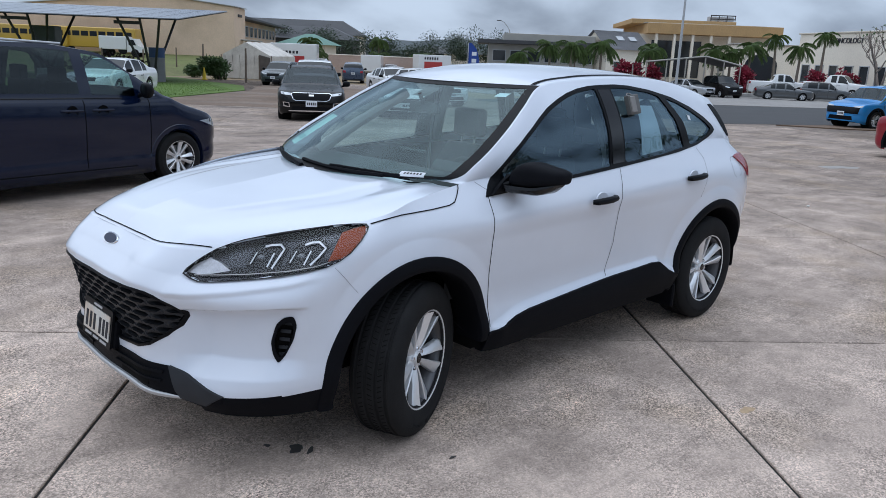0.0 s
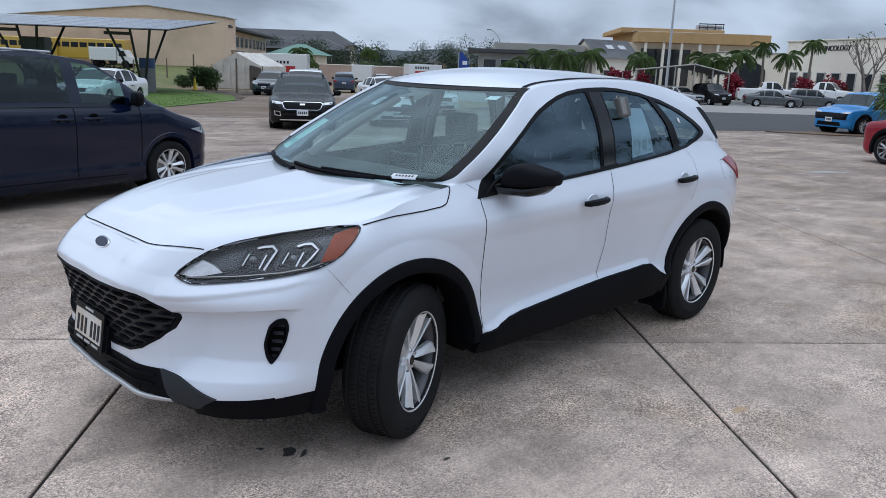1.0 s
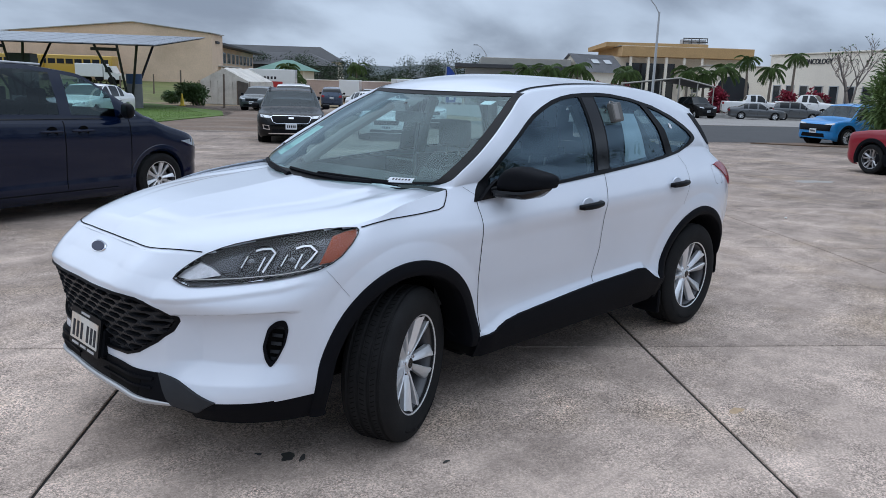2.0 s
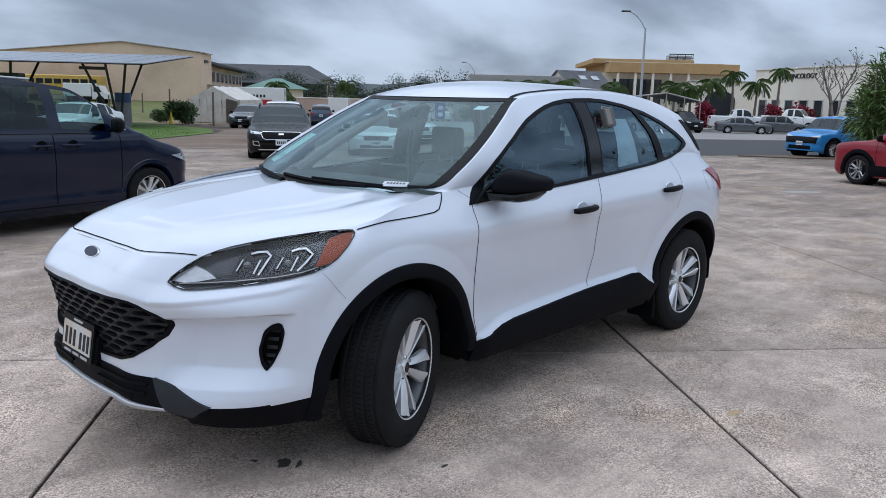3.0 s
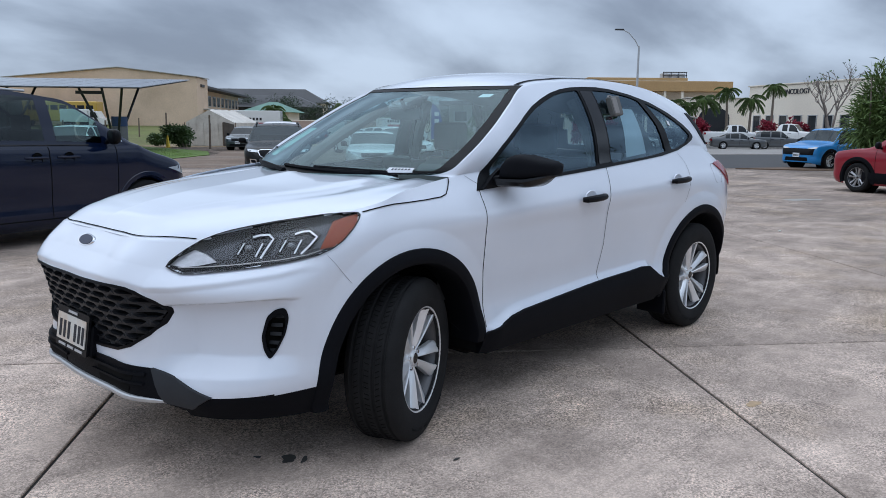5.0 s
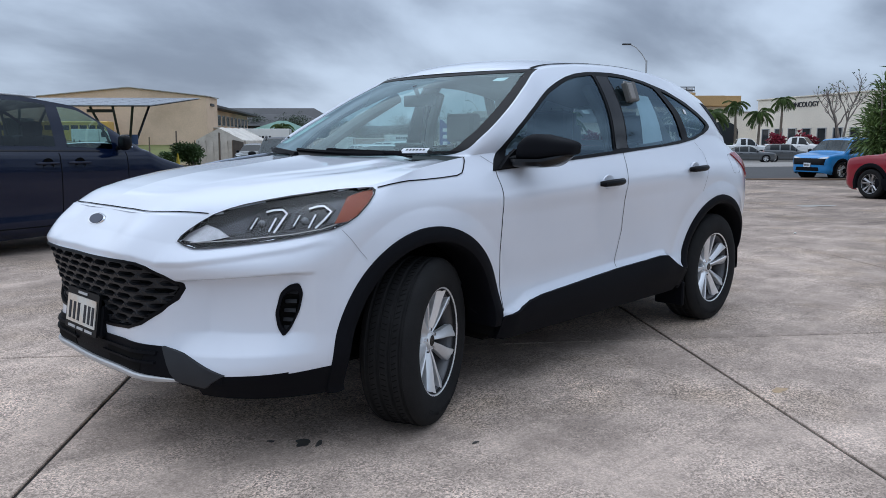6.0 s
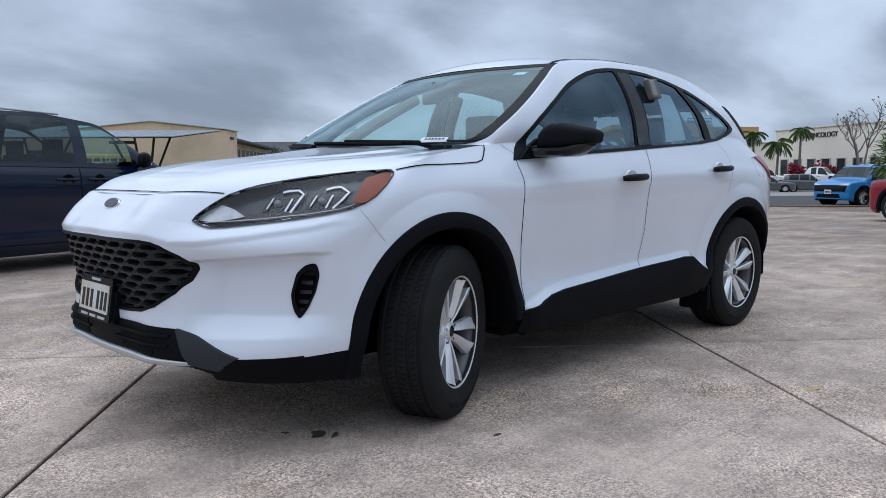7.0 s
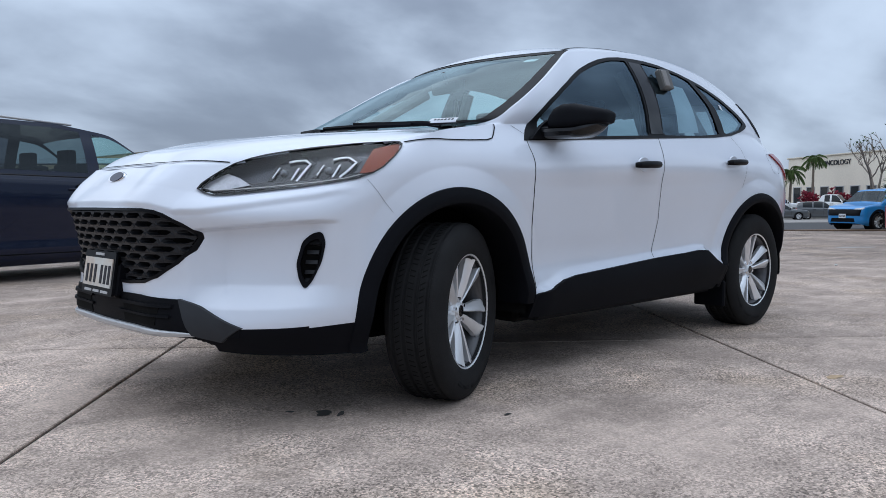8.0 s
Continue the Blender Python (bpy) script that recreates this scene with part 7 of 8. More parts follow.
# ochre-roofed hall
och = building("cream hall with a deep ochre fascia", 26.0, 112, -4, 24, 18, 5.9, M_CREAM)
och.matrix_basis = och.matrix_basis @ Matrix.Diagonal((.77, 1, 1, 1))
slab_roof(och, 1.5, 25, -3.0, 20, 5.9, 1.4, M_OCHRE, "fascia")
slab_roof(och, -.8, 18, .5, 20, 7.3, .65, M_OCHRE, "upper_fascia")
slab_roof(och, 1.2, 22.5, -2.0, 8, 7.3, .10, M_CORR, "roof_sheet")
bm = fresh()
box(bm, (7.5, -.06, 2.6), (9, .10, 5.0))
part("entrance_recess", bm, M_DARKWIN, och)
for x in (3.2, 6.4, 9.6, 12.8, 16.0):
    bm = fresh()
    box(bm, (x, -2.6, 1.8), (.45, .45, 8.2), .03)
    part("column", bm, M_CREAM, och)
for x in (15.5, 18.5, 21.3):
    window(och, x, 1.2, 1.5, 1.8)
bm = fresh()
for x in np.linspace(14.2, 18.6, 4):
    box(bm, (x, 3, 8.3), (.10, .10, 1.3))
box(bm, (16.4, 3, 8.9), (4.6, .14, .14)), box(bm, (16.4, 3, 8.4), (4.6, .14, .14))
part("roof_rail", bm, M_CHARCOAL, och)
bm = fresh()
for x in (15, 16.6, 18.2):
    box(bm, (x, 5, 8.3), (1.3, 1.5, 1.1), .05)
part("roof_plant", bm, M_SILVER, och)
gab = thing("gabled_house", "cream gabled house with a grey roof and skylights", "building", m=flat_spot(20.4, 103, 0, 24))
bm = fresh()
prism(bm, [(0, -2.5), (6.0, -2.5), (6.0, 3.7), (3.0, 5.75), (0, 3.7)], 6.6, Matrix(((0, 0, 1, 0), (-1, 0, 0, 6), (0, 1, 0, 0), (0, 0, 0, 1))))
part("wall", bm, M_CREAM, gab)
for s in (0, 1):
    bm = fresh()
    y0 = -.5 if s == 0 else 6.5
    vs = [bm.verts.new(p) for p in ((-.4, y0, 3.45), (7.0, y0, 3.45), (7.0, 3, 5.9), (-.4, 3, 5.9))]
    f = bm.faces.new(vs)
    bmesh.ops.solidify(bm, geom=[f], thickness=.18)
    part("roof", bm, mat("house_roof", (.24, .24, .25), .6, vary=.12, vscale=.6, grain=.1, gscale=8), gab)
for x in (3.0, 5.0):
    bm = fresh()
    box(bm, (0, 0, 0), (1.1, .9, .08), .02, Matrix.Translation((x, 1.5, 4.93)) @ pose(0, 0, 0, 35, 0, 0))
    part("skylight", bm, M_SILVER, gab)
window(gab, 1.2, .6, 1.3, 1.3), window(gab, 4.4, .6, 1.3, 1.3)

# link with an arched entrance
entry = building("low cream link building with a dark arched entrance", 35.4, 99, -12, 8.5, 6, 4.6, M_CREAM)
slab_roof(entry, -.2, 8.7, -.2, 6.2, 4.6, .16, M_CORR)
bm = fresh()
prism(bm, [(1.6, -.6), (5.4, -.6)] + [(3.5 + 1.9 * math.cos(radians(a)), 2.2 + 1.3 * math.sin(radians(a))) for a in range(0, 181, 15)], .10, Matrix(((1, 0, 0, 0), (0, 0, -1, .02), (0, 1, 0, 0), (0, 0, 0, 1))))
part("entrance", bm, M_DARKWIN, entry)

# clinic with raised letters
clinic = building("long cream clinic building with raised letters", 40.06, 91, -80, 32, 16, 5.75, M_CREAM)
slab_roof(clinic, -.15, 32.15, -.15, 16.15, 5.75, .16, mat("coping", (.66, .60, .50), .9, vary=.08, vscale=1))
for k in range(12):
    window(clinic, 1.2 + k * 2.4, .5, 1.3, 1.9)
txt = bpy.data.curves.new("letters", "FONT")
txt.body, txt.size, txt.extrude, txt.align_x = "AI ONCOLOGY", .78, .04, "LEFT"
txt_ob = new("letters", txt)
bpy.context.view_layer.update()
dg = bpy.context.evaluated_depsgraph_get()
t_me = bpy.data.meshes.new_from_object(txt_ob.evaluated_get(dg))
bpy.data.objects.remove(txt_ob)
t_me.materials.clear()
t_me.materials.append(mat("letter_grey", (.035, .035, .04), .5))
letters = new("sign_letters", t_me)
letters.parent = clinic
letters.matrix_basis = Matrix.Translation((5.3, -.06, 4.72)) @ pose(0, 0, 0, 90, 0, 0)
tagged(letters, "dark raised sign letters")

# ---- solar carport on the left ----
sol = thing("solar_carport", "solar panel carport on slanted steel struts", "carport", m=flat_spot(0, 0, 0, 0))
bm = fresh()
top = [(-34, 44.0, 3.05), (-15.3, 44.0, 3.05), (-16.3, 57.5, 4.15), (-38, 57.5, 4.15)]
vs = [bm.verts.new(p) for p in top]
f = bm.faces.new(vs)
bmesh.ops.solidify(bm, geom=[f], thickness=.14)
part("frame", bm, M_CHARCOAL, sol)
M_PV = mat("solar_cell", (.21, .225, .25), .22, .2, coat=.6, vary=.08, vscale=.5, rand=.06)
a0, a1, a2, a3 = (Vector(p) for p in top)
for i in range(14):
    for j in range(8):
        def q(u, v):
            return a0.lerp(a1, u).lerp(a3.lerp(a2, u), v) + Vector((0, 0, .05))
        u0, u1, v0, v1 = i / 14 + .0016, (i + 1) / 14 - .0016, j / 8 + .003, (j + 1) / 8 - .003
        bm = fresh()
        up = Vector((0, 0, .045))
        c = [q(u0, v0), q(u1, v0), q(u1, v1), q(u0, v1)]
        lo = [bm.verts.new(p) for p in c]
        hi = [bm.verts.new(p + up) for p in c]
        bm.faces.new(hi), bm.faces.new(lo[::-1])
        for k in range(4):
            bm.faces.new((lo[k], lo[(k + 1) % 4], hi[(k + 1) % 4], hi[k]))
        part("solar_panel", bm, M_PV, sol, smooth=False)
for r0 in (-18.1, -24.6, -31.1):
    for p, q2 in (((r0 - .12, 47.2, -.5), (r0 - 1.25, 45.6, 3.1)), ((r0, 47.2, -.5), (r0 + .05, 45.6, 3.12)), ((r0 + .05, 47.2, -.5), (r0 + .35, 51, 3.55)), ((r0 + .12, 47.2, -.5), (r0 + 1.2, 45.6, 3.12))):
        bm = fresh()
        cyl(bm, p, q2, .075, seg=8)
        part("strut", bm, M_CHARCOAL, sol)
    bm = fresh()
    box(bm, (r0 - .55, 45.3, 2.86), (1.5, .16, .18))
    part("cross_beam", bm, M_CHARCOAL, sol)
    bm = fresh()
    box(bm, (r0, 47.2, -.25), (.7, .7, .6), .04)
    part("footing", bm, M_KERB, sol)
tank = thing("water_tank", "grey cylinder with a blue top beside the carport", "tank", m=spot(-17.9, 47.6))
bm = fresh()
cyl(bm, (0, 0, 0), (0, 0, 1.45), .45, seg=24)
part("drum", bm, mat("grey_drum", (.20, .20, .21), .5, .3, vary=.1, vscale=3), tank)
bm = fresh()
cyl(bm, (0, 0, 1.46), (0, 0, 2.05), .46, seg=24)
part("collar", bm, mat("blue_drum", (.03, .07, .18), .5, vary=.1, vscale=3), tank)
shed = thing("equipment_cabinet", "grey metal equipment cabinet behind the carport", "cabinet", m=spot(-26.8, 52, 0, 5))
bm = fresh()
box(bm, (0, 0, 1.6), (1.5, 1.2, 3.2), .04)
part("body", bm, mat("cabinet_grey", (.13, .15, .15), .6, vary=.1, vscale=2), shed)

# ---- canvas shelter, fence, cone ----
tent = thing("canvas_shelter", "dirty white canvas garage shelter", "tent", m=spot(-16.75, 64, 0, -7))
bm = fresh()
sec = [(-2.1, 0), (-2.1, 1.0), (-2.05, 1.95), (-1.0, 2.50), (0, 2.98), (1.1, 2.44), (2.2, 1.90), (2.25, 1.0), (2.25, 0)]
rows = []
for k in range(13):
    y = k * .5
    sag = .05 * (1 - abs(math.sin(math.pi * k / 3)))
    rows.append([(x * (1 - sag * .4), y, z * (1 - sag * .5)) for x, z in sec])
grid(bm, rows)
bm.faces.new([v for v in bm.verts][:len(sec)])
part("canvas", bm, M_CANVAS, tent, sharp=25)
# thin dark panel on the canvas, its colour standing for shade inside the doorway
bm = fresh()
prism(bm, [(1.15, 0), (2.05, 0), (2.05, 1.75), (1.15, 1.95)], .03, Matrix(((1, 0, 0, 0), (0, 0, -1, -.01), (0, 1, 0, 0), (0, 0, 0, 1))))
part("door_opening", bm, mat("doorway_shade", (.10, .085, .075), .9, vary=.3, vscale=2), tent, "dark panel for the shaded doorway")
for k in range(5):
    bm = fresh()
    x = -1.8 + k * .62
    pipe(bm, [(x, -.01, .05), (x + .05, -.035, .9), (x + .02, -.02, 1.85)], [.05, .035, .015], 6)
    part("canvas_fold", bm, M_CANVAS, tent)
for x in (-2.1, 1.12, 2.2):
    bm = fresh()
    cyl(bm, (x, -.06, 0), (x, -.06, 1.9), .04, seg=8)
    part("pole", bm, M_WOOD, tent)
cone = thing("traffic_cone", "yellow traffic cone on the lawn edge", "cone", m=spot(-17.8, 56.3))
bm = fresh()
lathe(bm, [(.17, .02), (.15, .06), (.05, .85), (.001, .88)], None, 16)
part("cone", bm, mat("cone_yellow", (.65, .45, .03), .6), cone)
bm = fresh()
box(bm, (0, 0, .015), (.40, .40, .03), .01)
part("base", bm, mat("cone_yellow_base", (.55, .38, .03), .6), cone)
for r, a, h in ((-19.5, 61.5, 2.6), (-14.0, 53.3, 2.3), (-26, 66, 1.9), (-29.5, 66, 1.9), (-33, 66, 1.9), (-26, 74, 1.8)):
    p = thing("fence_post", "weathered wooden fence post", "post", "fence posts", m=flat_spot(r, a, field(a) if a > 64 else fall(a)))
    bm = fresh()
    cyl(bm, (0, 0, -.1), (.03, 0, h), .075, .06, 8)
    part("post", bm, M_WOOD, p)

# ---- street lamp ----
lampp = thing("street_lamp", "tall grey street lamp with a single arm", "street lamp", m=flat_spot(19.15, 66, 0, 0))
bm = fresh()
pipe(bm, [(0, 0, -1), (0, 0, 4), (0, 0, 7.9)], [.13, .11, .08], 12)
part("pole", bm, M_SILVER, lampp)
bm = fresh()
pipe(bm, [(0, 0, 7.75), (-.35, 0, 8.35), (-.9, 0, 8.95), (-1.4, 0, 9.2)], .05, 8)
part("arm", bm, M_SILVER, lampp)
bm = fresh()
box(bm, (-1.75, 0, 9.22), (.75, .28, .12), .04, None, 2)
part("lamp_head", bm, M_CHARCOAL, lampp)
copy_thing(lampp, flat_spot(9.3, 128, -1.6, 0))

# banner flag
flag = thing("feather_flag", "blue and white feather flag on a pole", "flag", m=spot(1.4, 64, 0, 0))
bm = fresh()
cyl(bm, (0, 0, 0), (0, 0, 3.6), .03, seg=8)
part("pole", bm, M_SILVER, flag)
bm = fresh()
prism(bm, [(.05, .7), (.85, .75), (.95, 2.2), (.70, 3.1), (.25, 3.6), (.05, 3.6)], .01, Matrix(((1, 0, 0, 0), (0, 0, 1, 0), (0, 1, 0, 0), (0, 0, 0, 1))))
part("cloth", bm, mat("flag_blue", (.02, .06, .28), .8, vary=.1, vscale=3), flag)
bm = fresh()
for k in range(4):
    box(bm, (.5, -.01, 1.1 + k * .55), (.38, .012, .30))
part("cloth_bars", bm, M_PAPER, flag)

# dark canopy by the parked cars
cano = thing("dark_canopy", "dark shade canopy with pale edges on steel posts", "canopy", m=flat_spot(0, 0))
M_SHADE = mat("shade_cloth", (.07, .066, .066), .7, vary=.15, vscale=1)
for pts in (((17.4, 70, 1.95), (22.7, 70, 2.60), (22.9, 76, 2.35), (17.6, 76, 1.75)), ((22.72, 70, 2.60), (26.0, 70, 1.90), (26.2, 76, 1.75), (22.92, 76, 2.35))):
    bm = fresh()
    f = bm.faces.new([bm.verts.new(p) for p in pts])
    bmesh.ops.solidify(bm, geom=[f], thickness=.10)
    part("cloth", bm, M_SHADE, cano)
    bm = fresh()
    pipe(bm, [Vector(pts[0]) + Vector((0, -.06, .03)), Vector(pts[1]) + Vector((0, -.06, .03))], .07, 6)
    part("edge_beam", bm, M_CORR, cano)
for x, y, z in ((17.5, 70, 1.95), (19.3, 70, 2.15), (21.0, 70, 2.4), (22.7, 70, 2.6), (24.4, 70, 2.2), (25.9, 70, 1.9), (17.7, 76, 1.75), (26.0, 76, 1.75)):
    bm = fresh()
    cyl(bm, (x, y, fall(y)), (x, y, z), .06, seg=8)
    part("post", bm, M_CORR, cano)


# ---- plants ----
def leaf_mat(name, color):
    return mat(name, color, .6, vary=.35, vscale=.9, grain=.2, gscale=14, rand=.05)


L_PALM = leaf_mat("palm_leaf", (.085, .135, .036))
L_GREEN = leaf_mat("bush_leaf", (.055, .105, .026))
L_DARK = leaf_mat("dark_tree_leaf", (.030, .055, .024))
L_RED = leaf_mat("red_ti_leaf", (.26, .022, .045))
L_LIME = leaf_mat("lime_leaf", (.12, .17, .035))
M_BARK = mat("palm_bark", (.20, .165, .13), .9, vary=.2, vscale=3, grain=.2, gscale=25, bump=.4)
M_TWIG = mat("bare_twig", (.22, .18, .15), .9, vary=.2, vscale=6)


def leaf(bm, p, d, up, length, width, droop=.2):
    """One lance-shaped leaf."""
    d = d.normalized()
    s = d.cross(up)
    s = (s if s.length > 1e-4 else d.orthogonal()).normalized() * width / 2
    mid = p + d * length * .5
    tip = p + d * length - Vector((0, 0, droop * length))
    vs = [bm.verts.new(q) for q in (p, mid + s, tip, mid - s)]
    bm.faces.new(vs)


def cloud(bm, c, rad, n, size, rnd, thin=.55, slim=1.0):
    """Leaves scattered in an uneven ball."""
    for _ in range(n):
        v = Vector((rnd.gauss(0, 1), rnd.gauss(0, 1), rnd.gauss(0, 1))).normalized()
        k = rnd.uniform(thin, 1.0) * (1 + .25 * noise.noise(v * 2.1 + Vector(c)))
        p = Vector(c) + Vector((v.x * rad[0], v.y * rad[1], v.z * rad[2])) * k
        d = (v + Vector((rnd.uniform(-.8, .8), rnd.uniform(-.8, .8), rnd.uniform(-.5, .8)))).normalized()
        leaf(bm, p, d, Vector((rnd.uniform(-1, 1), rnd.uniform(-1, 1), 1)), size * rnd.uniform(.6, 1.3), size * rnd.uniform(.35, .6) * slim)


def palm(label, r, a, height, seed, spread=1.6, group="palm trees"):
    rnd = random.Random(seed)
    t = thing("palm_tree", label, "palm tree", group, m=spot(r, a, 0, rnd.uniform(0, 360)))
    bm = fresh()
    bend = rnd.uniform(-.25, .25)
    pts = [(bend * (k / 6) ** 2, 0, height * k / 6) for k in range(7)]
    pipe(bm, pts, [.17 - .012 * k for k in range(7)], 10)
    part("trunk", bm, M_BARK, t)
    bm = fresh()
    topp = Vector(pts[-1])
    for k in range(22):
        az = 2 * math.pi * k / 22 + rnd.uniform(-.2, .2)
        el = rnd.choice((1.0, .65, .35, .1, -.15)) + rnd.uniform(-.1, .1)
        d = Vector((math.cos(az) * math.cos(el), math.sin(az) * math.cos(el), math.sin(el)))
        ln = spread * rnd.uniform(.85, 1.15)
        pos = [topp]
        for s in range(8):
            d = (d + Vector((0, 0, -.25))).normalized()
            pos.append(pos[-1] + d * ln / 8)
        for s in range(1, 9):
            for half in (0, .33, .67):
                p = pos[s - 1].lerp(pos[s], half)
                dd = (pos[s] - pos[s - 1]).normalized()
                sd = dd.cross(Vector((0, 0, 1))).normalized()
                for sg in (1, -1):
                    leaf(bm, p, sd * sg * .8 + dd * .75 + Vector((0, 0, -.45)), dd, ln * .30 * (1.1 - abs(s - 4) / 7), ln * .052, .3)
    crown = part("crown", bm, L_PALM, t, smooth=False)
    return t


for i, (r, a, h, sp) in enumerate([(33.0, 80, 5.85, 1.65), (35.4, 80, 4.95, 1.8), (37.75, 80, 6.3, 1.5), (20.2, 80, 4.1, 2.0), (15.3, 80, 4.4, 2.2), (26.75, 80, 4.4, 2.1), (28.5, 80, 4.2, 1.8), (30.4, 80, 4.8, 2.1),
                                    (12.2, 80, 4.2, 2.0), (10.6, 84, 4.3, 1.9), (22.6, 88, 4.6, 1.9), (13.6, 86, 4.2, 2.0)]):
    palm("green palm tree with a slim grey trunk", r, a, h, 40 + i, sp)
for i, (r, a, h, sp) in enumerate([(-21.4, 120, 4.6, 2.4), (-9.2, 100, 2.8, 2.1), (-17.2, 100, 2.8, 2.3), (-13.8, 150, 6.0, 2.6), (-3.8, 108, 2.8, 2.1), (8.0, 92, 3.6, 2.0)]):
    palm("green palm tree far behind the yard", r, a, h, 70 + i, sp, "distant palms")


def bush(label, r, a, rad, n, size, material, seed, name="bush", group="", stems=5, slim=1.0):
    rnd = random.Random(seed)
    b = thing(name, label, "bush", group, m=spot(r, a))
    bm = fresh()
    for k in range(stems):
        az = rnd.uniform(0, 6.3)
        pipe(bm, [(0, 0, -.05), (math.cos(az) * rad[0] * .3, math.sin(az) * rad[1] * .3, rad[2] * .8), (math.cos(az) * rad[0] * .55, math.sin(az) * rad[1] * .55, rad[2] * 1.4)], [.05, .035, .012], 6)
    part("stems", bm, M_TWIG, b)
    bm = fresh()
    for k in range(7):
        c = (rnd.uniform(-.55, .55) * rad[0], rnd.uniform(-.5, .5) * rad[1], rad[2] * rnd.uniform(.55, 1.25))
        cloud(bm, c, [q * rnd.uniform(.4, .62) for q in rad], n // 7, size, rnd, .35, slim)
    part("foliage", bm, material, b, smooth=False)
    return b


bush("leafy green bush beside the canvas shelter", -17.3, 58.6, (1.55, 1.3, .98), 3400, .26, L_GREEN, 3)
bush("leafy green bush beside the canvas shelter", -20.6, 62.5, (1.1, 1.0, .55), 1500, .24, L_GREEN, 4)
L_YUCCA = leaf_mat("narrow_leaf", (.105, .165, .045))
bush("dense green shrub with narrow leaves beside the road", 15.5, 25.6, (1.2, 1.2, 2.3), 9000, .40, L_YUCCA, 5, slim=.28)
bush("dense green shrub with narrow leaves beside the road", 18.2, 26.4, (1.7, 1.3, 2.3), 7000, .40, L_YUCCA, 6, slim=.28)
bush("dark red hedge under the carport", -24.5, 55, (3.5, 1.0, .9), 1200, .3, mat("maroon_leaf", (.05, .02, .025), .7, vary=.3, vscale=1), 8)
bush("lime green shrub beside the shelter", -12.4, 62, (1.0, .8, .7), 500, .25, L_LIME, 9)
for i, (r, a) in enumerate(((36.6, 79), (37.3, 79.4), (39.0, 79), (39.8, 79.2), (40.5, 79.4), (30.0, 78), (29.4, 78.5), (20.6, 79), (17.3, 79), (18.7, 79))):
    bush("dark red ti plant with upright leaves", r, a, (.75, .7, 1.65), 520, .5, L_RED, 20 + i, "ti_plant", "ti plants", 3)
for i, (r, a) in enumerate(((27.6, 67), (22.6, 66), (12.2, 75), (10.0, 80), (8.2, 84), (5.4, 84))):
    bush("green shrub in front of the buildings", r * 1.2, a * 1.2, (1.5, 1.0, 1.15), 600, .4, L_LIME if i % 3 == 2 else L_GREEN, 50 + i, "shrub", "shrubs")


def bare_tree(r, a, height, seed):
    rnd = random.Random(seed)
    t = thing("bare_tree", "nearly leafless branching tree beside the road", "tree", m=spot(r, a))
    bm = fresh()
    tips = []

    def limb(p, d, ln, rad, depth):
        q = p + d * ln
        mid = p.lerp(q, .5) + Vector((rnd.uniform(-1, 1), rnd.uniform(-1, 1), rnd.uniform(-.5, .5))) * ln * .08
        pipe(bm, [p, mid, q], [rad, rad * .85, rad * .7], 6)
        if depth == 0:
            tips.append((q, d))
            return
        for _ in range(rnd.choice((2, 3, 3))):
            nd = (d + Vector((rnd.uniform(-1, 1), rnd.uniform(-1, 1), rnd.uniform(-.2, .7))) * .75).normalized()
            limb(q, nd, ln * rnd.uniform(.62, .82), rad * .62, depth - 1)

    limb(Vector((0, 0, -.05)), Vector((.05, 0, 1)), height * .26, .09, 5)
    tagged(part("branchwork", bm, M_TWIG, t, sharp=60), kind="stuff")
    bm = fresh()
    for q, d in tips[::4]:
        for _ in range(3):
            leaf(bm, q, d + Vector((rnd.uniform(-.7, .7), rnd.uniform(-.7, .7), rnd.uniform(-.2, .5))), Vector((0, 0, 1)), .16, .05)
    part("leaves", bm, L_GREEN, t, smooth=False)


bare_tree(18.0, 32.8, 5.2, 5)

# a belt of trees off to the side, seen only in the glass
rnd = random.Random(17)
bm = fresh()
for k in range(30):
    r, a = 30 + rnd.uniform(-3, 12), -16 + k * 1.6 + rnd.uniform(-1, 1)
    hgt = rnd.uniform(4.0, 9.0)
    cloud(bm, (r, a, hgt * .55), (2.2, 2.2, hgt * .5), 150, .9, rnd, .3)
wood = link("side_trees", bm, L_DARK, smooth=False)
wood.matrix_basis = flat_spot(0, 0)
tagged(wood, "dark belt of trees beside the yard", "trees", kind="stuff")

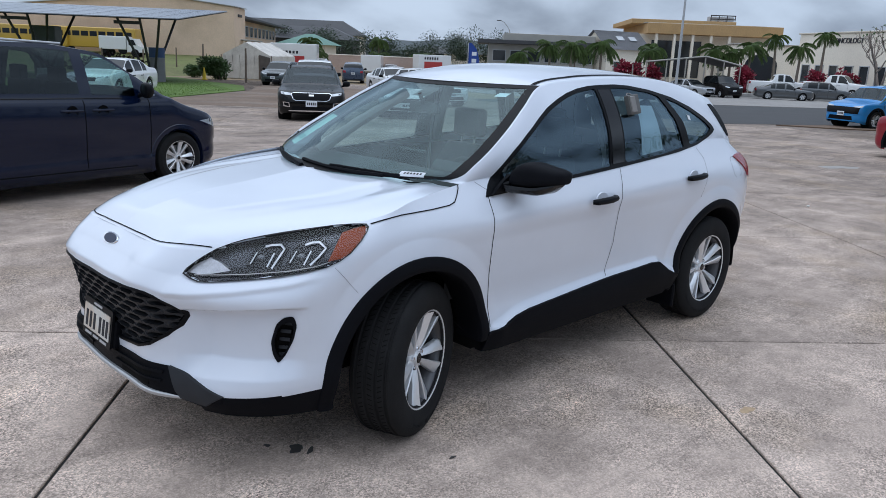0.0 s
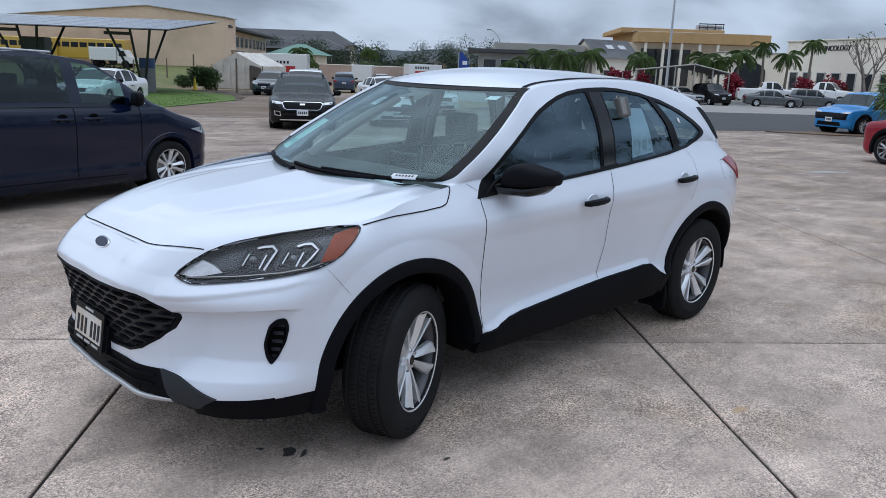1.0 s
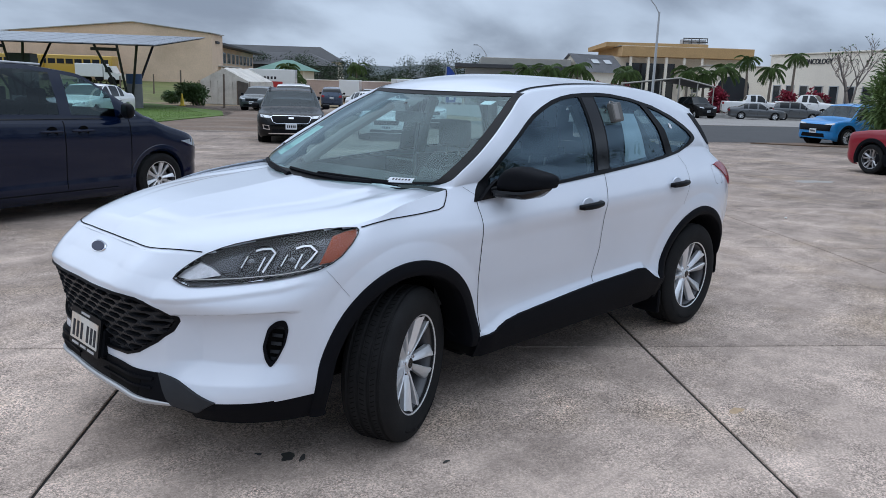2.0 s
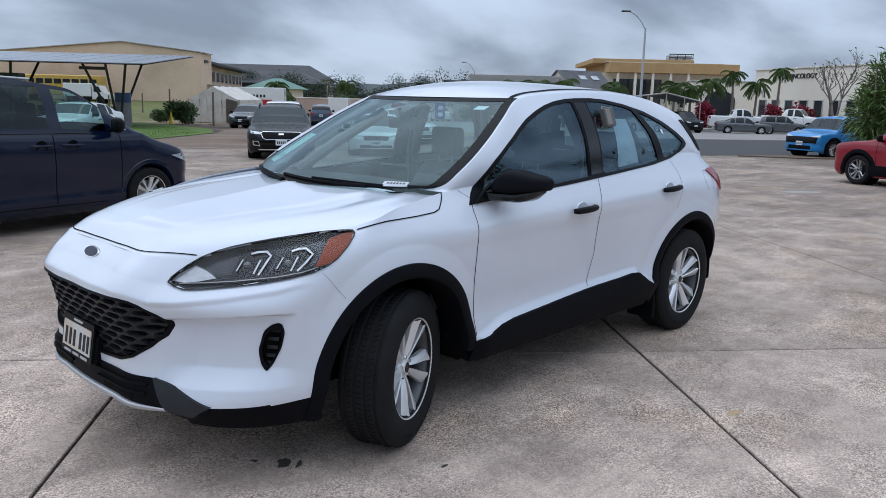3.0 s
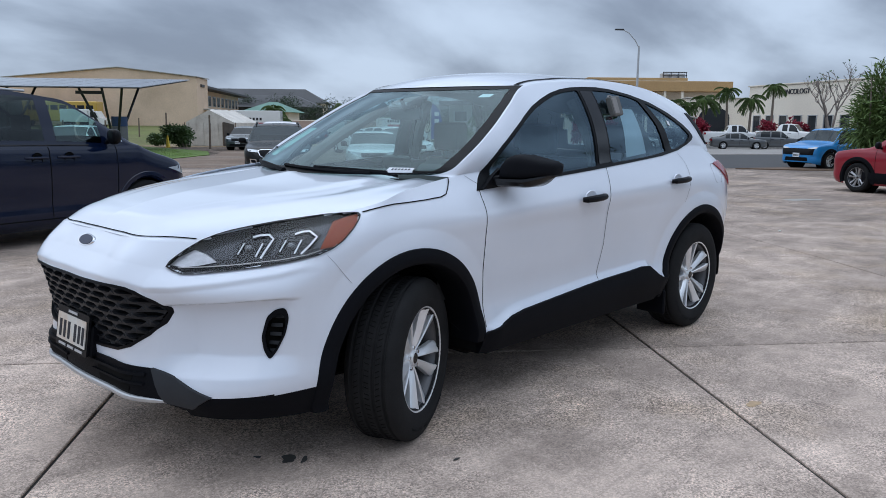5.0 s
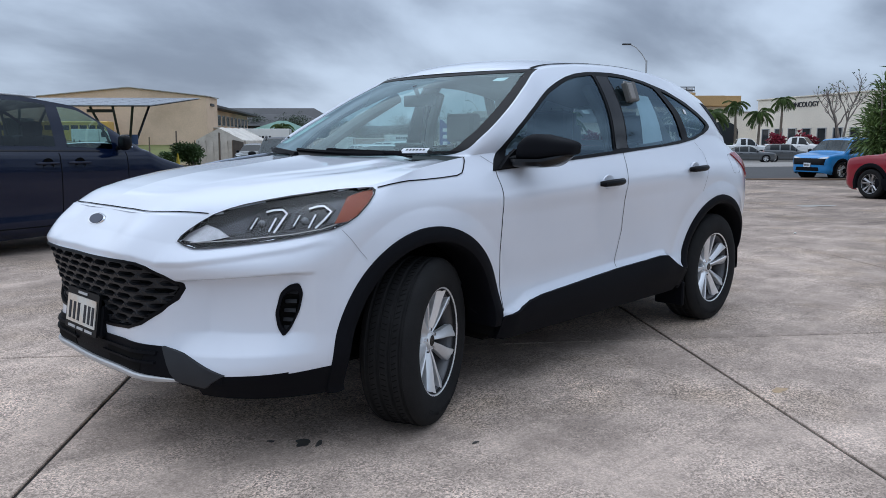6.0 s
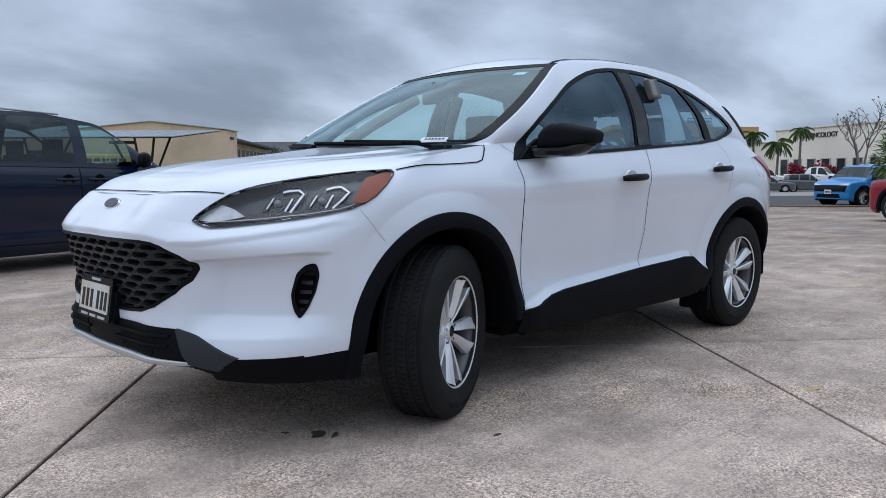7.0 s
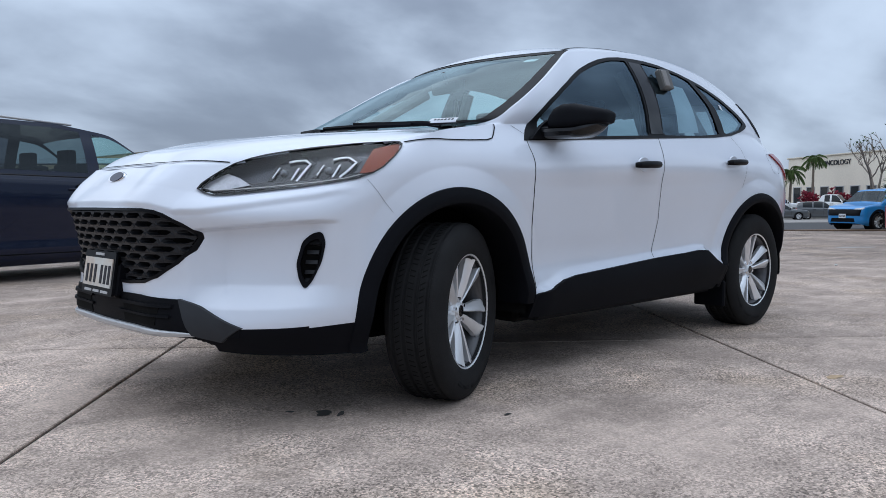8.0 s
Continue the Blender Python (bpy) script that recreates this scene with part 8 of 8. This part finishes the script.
# far woods and ridge
rnd = random.Random(9)
bm = fresh()
for k in range(46):
    r = -62 + k * 2.6 + rnd.uniform(-1, 1)
    a = 150 + rnd.uniform(-14, 30)
    hgt = rnd.choice((3.0, 4.0, 5.0, 6.5)) * (1.0 if r < 12 else .8)
    for _ in range(3):
        cloud(bm, (r + rnd.uniform(-2, 2), a, hgt * rnd.uniform(.4, .75)), (2.6, 2.0, hgt * .42), 620, .36, rnd, .25)
wood = link("distant_trees", bm, L_DARK, smooth=False)
wood.matrix_basis = flat_spot(0, 0, -.4)
tagged(wood, "dark belt of distant trees", "trees", kind="stuff")
bm = fresh()
for k in range(26):
    cloud(bm, (20 + k * 3.4, 138 + rnd.uniform(0, 12), rnd.uniform(1.5, 3.2)), (2.6, 2, 2.2), 560, .36, rnd, .25)
wood = link("distant_trees", bm, L_DARK, smooth=False)
wood.matrix_basis = flat_spot(0, 0, -.4)
tagged(wood, "dark belt of distant trees", "trees", kind="stuff")
M_RIDGE = mat("far_ridge", (.10, .115, .12), .95, vary=.15, vscale=.01)
bm = fresh()
rows = [[], []]
for k in range(121):
    r = -900 + k * 15
    h = 14 + 16 * (.5 + .5 * noise.noise(Vector((r * .004, .3, 0)))) + 3 * noise.noise(Vector((r * .03, 1.3, 0)))
    rows[0].append((r, 900 + 40 * math.sin(k), -.5)), rows[1].append((r, 980, h))
grid(bm, rows)
ridge = link("ridge", bm, M_RIDGE)
ridge.matrix_basis = flat_spot(0, 0, -2)
tagged(ridge, "low hazy ridge on the horizon", "hill", kind="structure")

# grass blades on the lawn and along the planter
bm = fresh()
for k in range(9000):
    a = 30.6 + 20.0 * rnd.random() ** 1.4
    r = -11.2 - rnd.random() * 10.0 - max(a - 40, 0) * .45
    leaf(bm, Vector((r, a, .015 + fall(a))), Vector((rnd.uniform(-.5, .5), rnd.uniform(-.5, .5), 1)), Vector((0, 1, 0)), rnd.uniform(.025, .055), .016, 0)
gr = link("grass", bm, M_GRASS, smooth=False)
gr.matrix_basis = flat_spot(0, 0)
tagged(gr, "short green grass blades on the lawn", "grass", kind="stuff")
